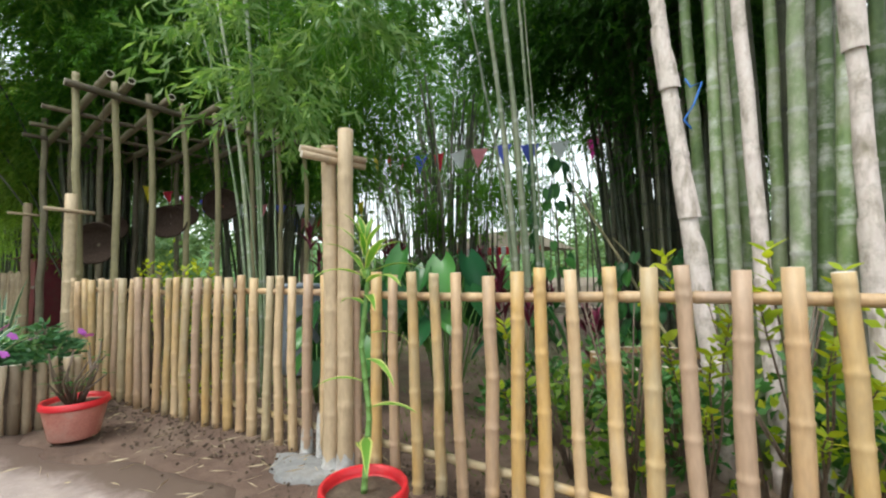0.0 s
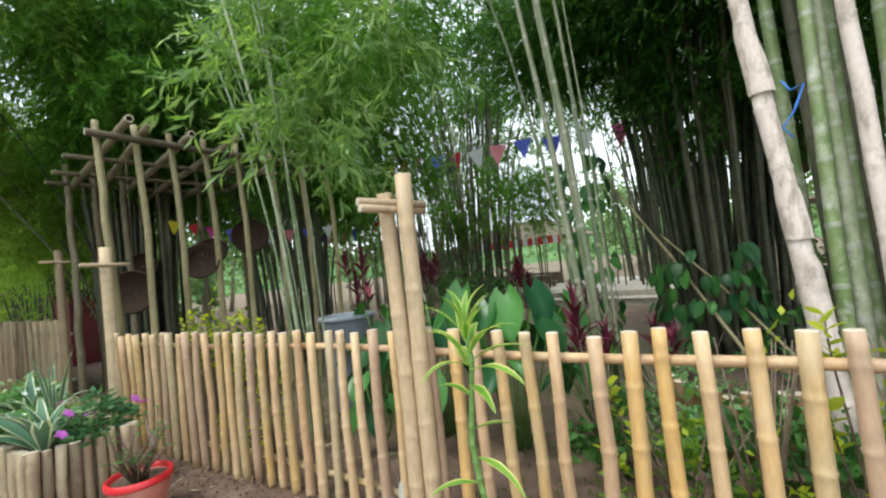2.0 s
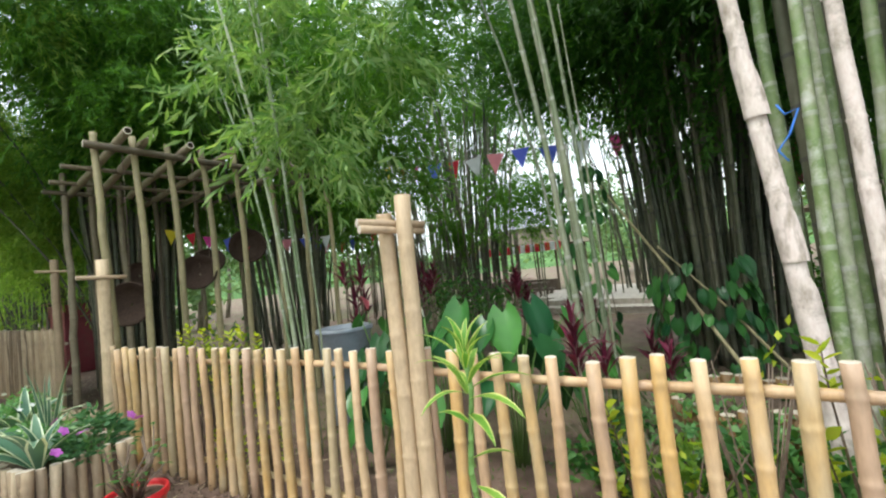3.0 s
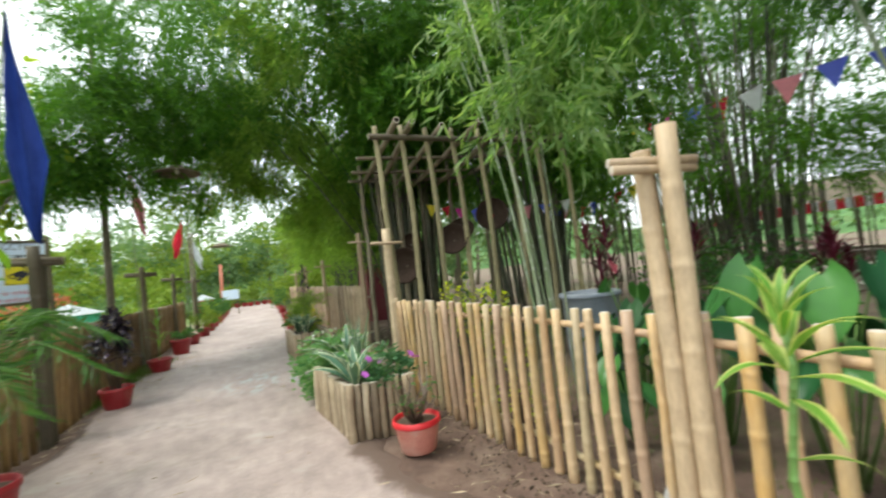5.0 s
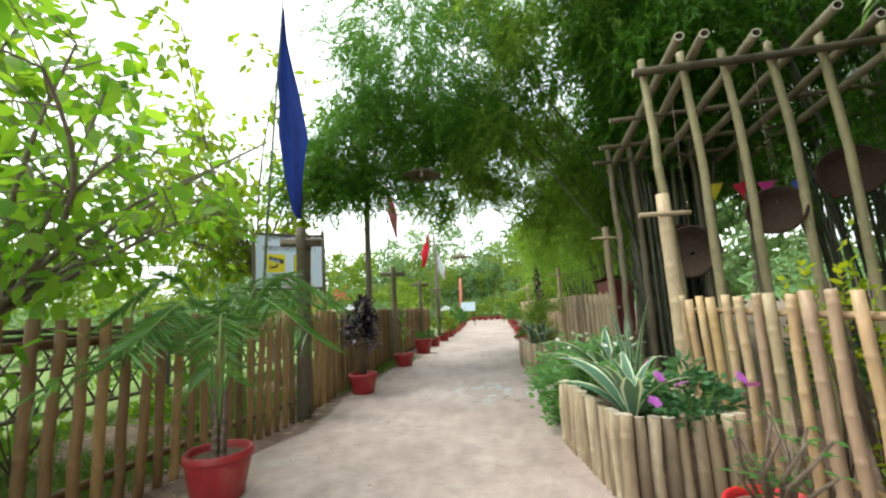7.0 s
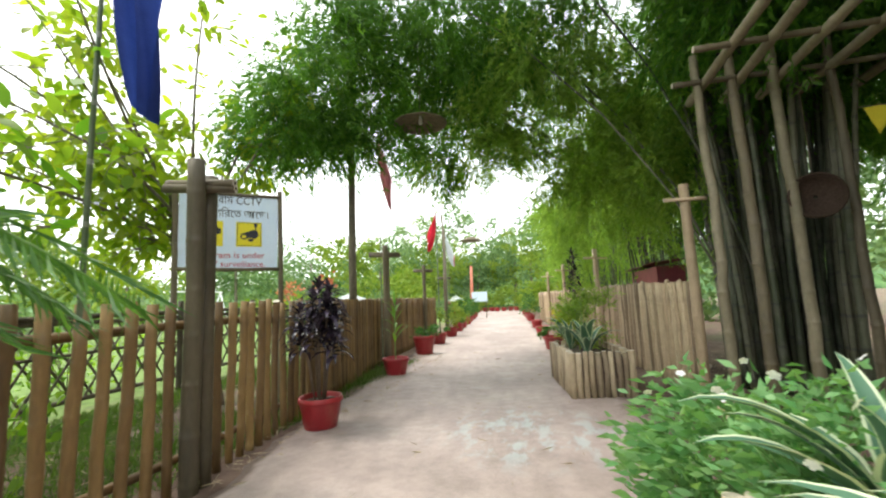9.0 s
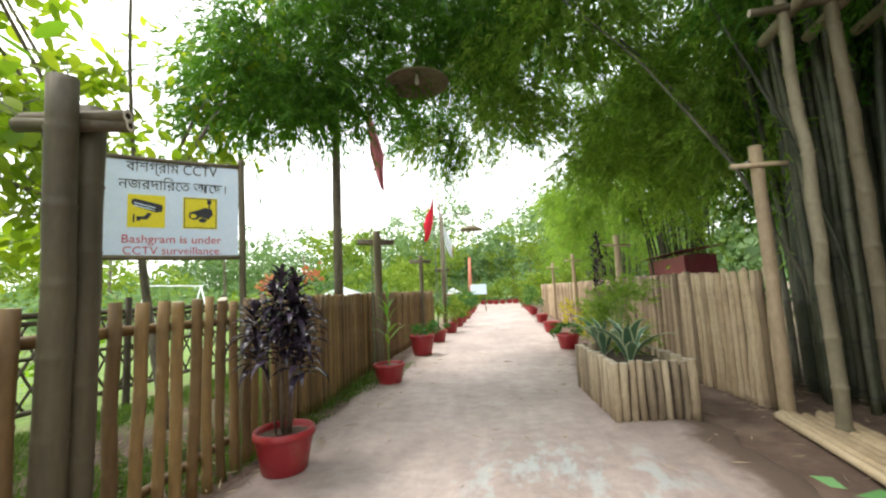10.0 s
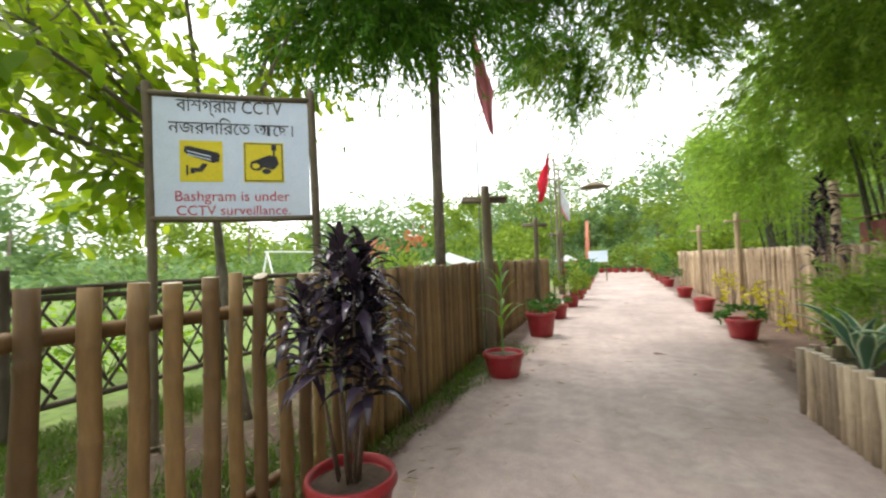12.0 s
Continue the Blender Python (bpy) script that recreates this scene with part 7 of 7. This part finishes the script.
FAR = [(-40, 6.5, 10, 5), (-50, 2, 13, 6), (-47, -12, 10, 5), (-36, -14, 6, 4), (-42, -24, 9, 6), (-34, -26, 8, 5), (-28, -30, 8, 5), (-54, -18, 12, 7), (-56, -9, 12, 6), (-24, -34, 7, 5), (-16, -36, 7, 5), (-6, -38, 7, 5), (-46, -2, 8, 4.5), (-48, -8, 7, 4), (-44, 3, 9, 5), (-52, -13, 9, 5), (-58, -5, 12, 6), (-60, 4, 13, 6), (-44, -13, 5, 3.5), (-50, -20, 8, 5), (-40, -17, 4.5, 3), (-56, -27, 9, 6), (-46, -30, 7, 5), (-38, -34, 7, 5), (-62, -14, 13, 7), (-66, 2, 15, 8), (-66, -24, 12, 7), (-30, -40, 8, 6), (-20, -44, 8, 6), (-10, -46, 8, 6), (0, -44, 8, 6), (-36, 8, 8, 5), (-30, 12, 9, 5), (-38, 3.0, 6, 3)]
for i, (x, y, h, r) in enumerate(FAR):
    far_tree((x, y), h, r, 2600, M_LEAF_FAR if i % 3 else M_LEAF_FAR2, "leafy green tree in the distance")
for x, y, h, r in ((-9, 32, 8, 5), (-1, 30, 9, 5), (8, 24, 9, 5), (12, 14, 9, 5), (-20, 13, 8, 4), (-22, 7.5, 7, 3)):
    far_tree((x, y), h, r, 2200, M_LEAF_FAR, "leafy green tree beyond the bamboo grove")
for x, y in ((-24, -8), (-28, -9), (-33, -8), (-36, -10), (-22, -10.5), (-27, -13), (-18, -9)):
    shrub((x, y), (1.3, 1.1, rnd.uniform(0.5, 0.9)), 420, "yellow-green garden shrub on the lawn", M_LEAF_FAR2 if rnd.random() < 0.6 else M_LEAF_FAR, 0.3, 0.4)


def hill(name, x0, y0, length, turn, height, label):
    n, k = 90, 14
    V = []
    for i in range(n):
        for j in range(k):
            u, v = i / (n - 1), j / (k - 1)
            z = height * math.sin(math.pi * min(1, v * 0.9)) * (0.55 + 0.3 * noise.noise(Vector((u * 5, turn, 0.3))) + 0.25 * noise.noise(Vector((u * 17, v * 3, 1.7)))) + 2.2 * noise.noise(Vector((u * 60, v * 12, 2.0)))
            V.append(((u - 0.5) * length, v * 60, max(-1.5, z) if j else -1.5))
    idx = np.arange(n * k).reshape(n, k)
    F = np.stack([idx[:-1, :-1], idx[1:, :-1], idx[1:, 1:], idx[:-1, 1:]], -1).reshape(-1, 4)
    ob = new(name, np_mesh(name, np.array(V), F, M_HILL, False))
    ob.matrix_basis = pose(x0, y0, 0, 0, 0, turn)
    tagged(ob, label, "hill", kind="structure")
    P = np.array(V)[rng.integers(k, n * k, 16000)] + rng.normal(size=(16000, 3)) * np.array([1.8, 1.8, 0.8])
    D = unit(rng.normal(size=(16000, 3)) + np.array([0, 0, 0.5]))
    v, f = leaf_quads(P, D, rng.uniform(0.9, 2.0, 16000), rng.uniform(0.6, 1.2, 16000))
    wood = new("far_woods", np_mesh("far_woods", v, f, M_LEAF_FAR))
    wood.matrix_basis = pose(x0, y0, 0, 0, 0, turn)
    tagged(wood, "dense green woodland covering the far hillside", "woods", kind="stuff")


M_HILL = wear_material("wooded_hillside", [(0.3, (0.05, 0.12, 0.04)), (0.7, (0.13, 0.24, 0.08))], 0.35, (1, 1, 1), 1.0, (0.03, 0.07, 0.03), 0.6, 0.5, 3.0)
hill("backdrop", -105, -25, 210, 80, 15, "low wooded green hills on the horizon")
hill("backdrop", -30, -105, 240, 170, 9, "low wooded green hills beyond the lawn")
hill("backdrop", -30, 75, 240, 0, 11, "dark wooded ground beyond the grove")


def swing(at):
    s = thing("swing_frame", (*at, 0), "white painted metal swing frame on the lawn", "swing")
    for x in (-1.1, 1.1):
        for y in (-0.6, 0.6):
            g = Geo()
            g.tube([(x, y, 0), (x, 0, 1.9)], [0.03, 0.03], 7)
            part("leg", g.mesh("leg", M_METALWHITE), s)
    g = Geo()
    g.tube([(-1.2, 0, 1.9), (1.2, 0, 1.9)], [0.03, 0.03], 7)
    part("top_bar", g.mesh("top_bar", M_METALWHITE), s)


swing((-17.5, -13.5))


def kiosk(at, w, h, mat, label):
    k = thing("garden_kiosk", (*at, 0), label, "kiosk")
    g = Geo()
    g.box((-w / 2, -w / 2, 0), (w / 2, w / 2, h * 0.7))
    part("wall", g.mesh("wall", mat, False), k)
    g = Geo()
    g.v += [Vector(v) for v in ((-w * 0.6, -w * 0.6, h * 0.7), (w * 0.6, -w * 0.6, h * 0.7), (w * 0.6, w * 0.6, h * 0.7), (-w * 0.6, w * 0.6, h * 0.7), (0, 0, h))]
    g.f += [(0, 1, 4), (1, 2, 4), (2, 3, 4), (3, 0, 4), (3, 2, 1, 0)]
    g.m += [0] * 5
    part("roof", g.mesh("roof", M_WHITECLOTH, False), k)


kiosk((-24.0, -10.5), 1.7, 1.75, M_TINT, "small green kiosk with a white roof on the lawn")
kiosk((-36.5, -7.8), 1.2, 1.5, M_REDCLOTH, "small red kiosk near the end of the path")

board = thing("information_board", (-30.2, -4.85, 0), "small pale blue information board beside the path", "sign", "", 80)
g = Geo()
g.box((-0.5, -0.02, 1.0), (0.5, 0.02, 1.6))
part("board", g.mesh("board", M_BOARD, False), board)
for x in (-0.4, 0.4):
    g = Geo()
    g.tube([(x, 0.04, -0.05), (x, 0.04, 1.6)], [0.025, 0.025], 7)
    part("post", g.mesh("post", M_GREYPOST), board)
for i in range(9):
    plain_potted((-41.0 - 0.3 * (i % 3), -6.8 + i * 0.55), "low", "red pot with a low plant at the end of the path", 0.26, 0.34)

tall_red = thing("red_sculpture_post", (-32.3, -5.7, 0), "orange-red painted post in the distance", "post")
g = Geo()
g.tube([(0, 0, -0.05), (0.05, 0, 1.6), (-0.05, 0.02, 3.4)], [0.14, 0.12, 0.09], 10)
part("shaft", g.mesh("shaft", M_PETAL_CORAL), tall_red)


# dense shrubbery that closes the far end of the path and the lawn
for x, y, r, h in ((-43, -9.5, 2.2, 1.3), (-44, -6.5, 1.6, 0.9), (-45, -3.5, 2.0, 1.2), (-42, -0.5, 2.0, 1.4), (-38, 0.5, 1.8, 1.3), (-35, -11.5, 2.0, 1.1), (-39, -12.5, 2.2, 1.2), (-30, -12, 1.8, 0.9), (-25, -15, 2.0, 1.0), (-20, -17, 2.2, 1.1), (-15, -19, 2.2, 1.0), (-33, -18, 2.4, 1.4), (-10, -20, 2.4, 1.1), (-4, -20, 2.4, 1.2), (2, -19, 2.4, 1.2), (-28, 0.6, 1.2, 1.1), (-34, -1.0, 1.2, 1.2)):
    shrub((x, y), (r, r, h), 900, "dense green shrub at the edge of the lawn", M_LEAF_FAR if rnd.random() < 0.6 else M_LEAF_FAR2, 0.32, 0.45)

# yellow-leaved plants before the pale fence
for x, y in ((-15.4, 0.12), (-16.2, 0.0), (-17.0, -0.1), (-18.2, -0.25), (-19.3, -0.4)):
    shrub((x, y), (0.2, 0.14, 0.42), 46, "slender plant with yellow leaves before the pale fence", M_PETAL_YELLOW, 0.12, 0.45, 6)


def lying_poles():
    p = thing("bamboo_pole_stack", (-9.0, 1.0, 0), "pale bamboo poles lying side by side under the bamboo", "bamboo poles", "", -2)
    for i in range(7):
        g = Geo()
        y = i * 0.072
        g.culm([(-1.05 + rnd.uniform(-0.12, 0.08), y, 0.03), (0, y + 0.008, 0.032), (0.8 + rnd.uniform(-0.1, 0.2), y, 0.03)], 0.035, 0.031, 0.4, 10, 0.003, 0.6)
        part("pole", g.mesh("pole", CULM(M_PALE)), p)


lying_poles()
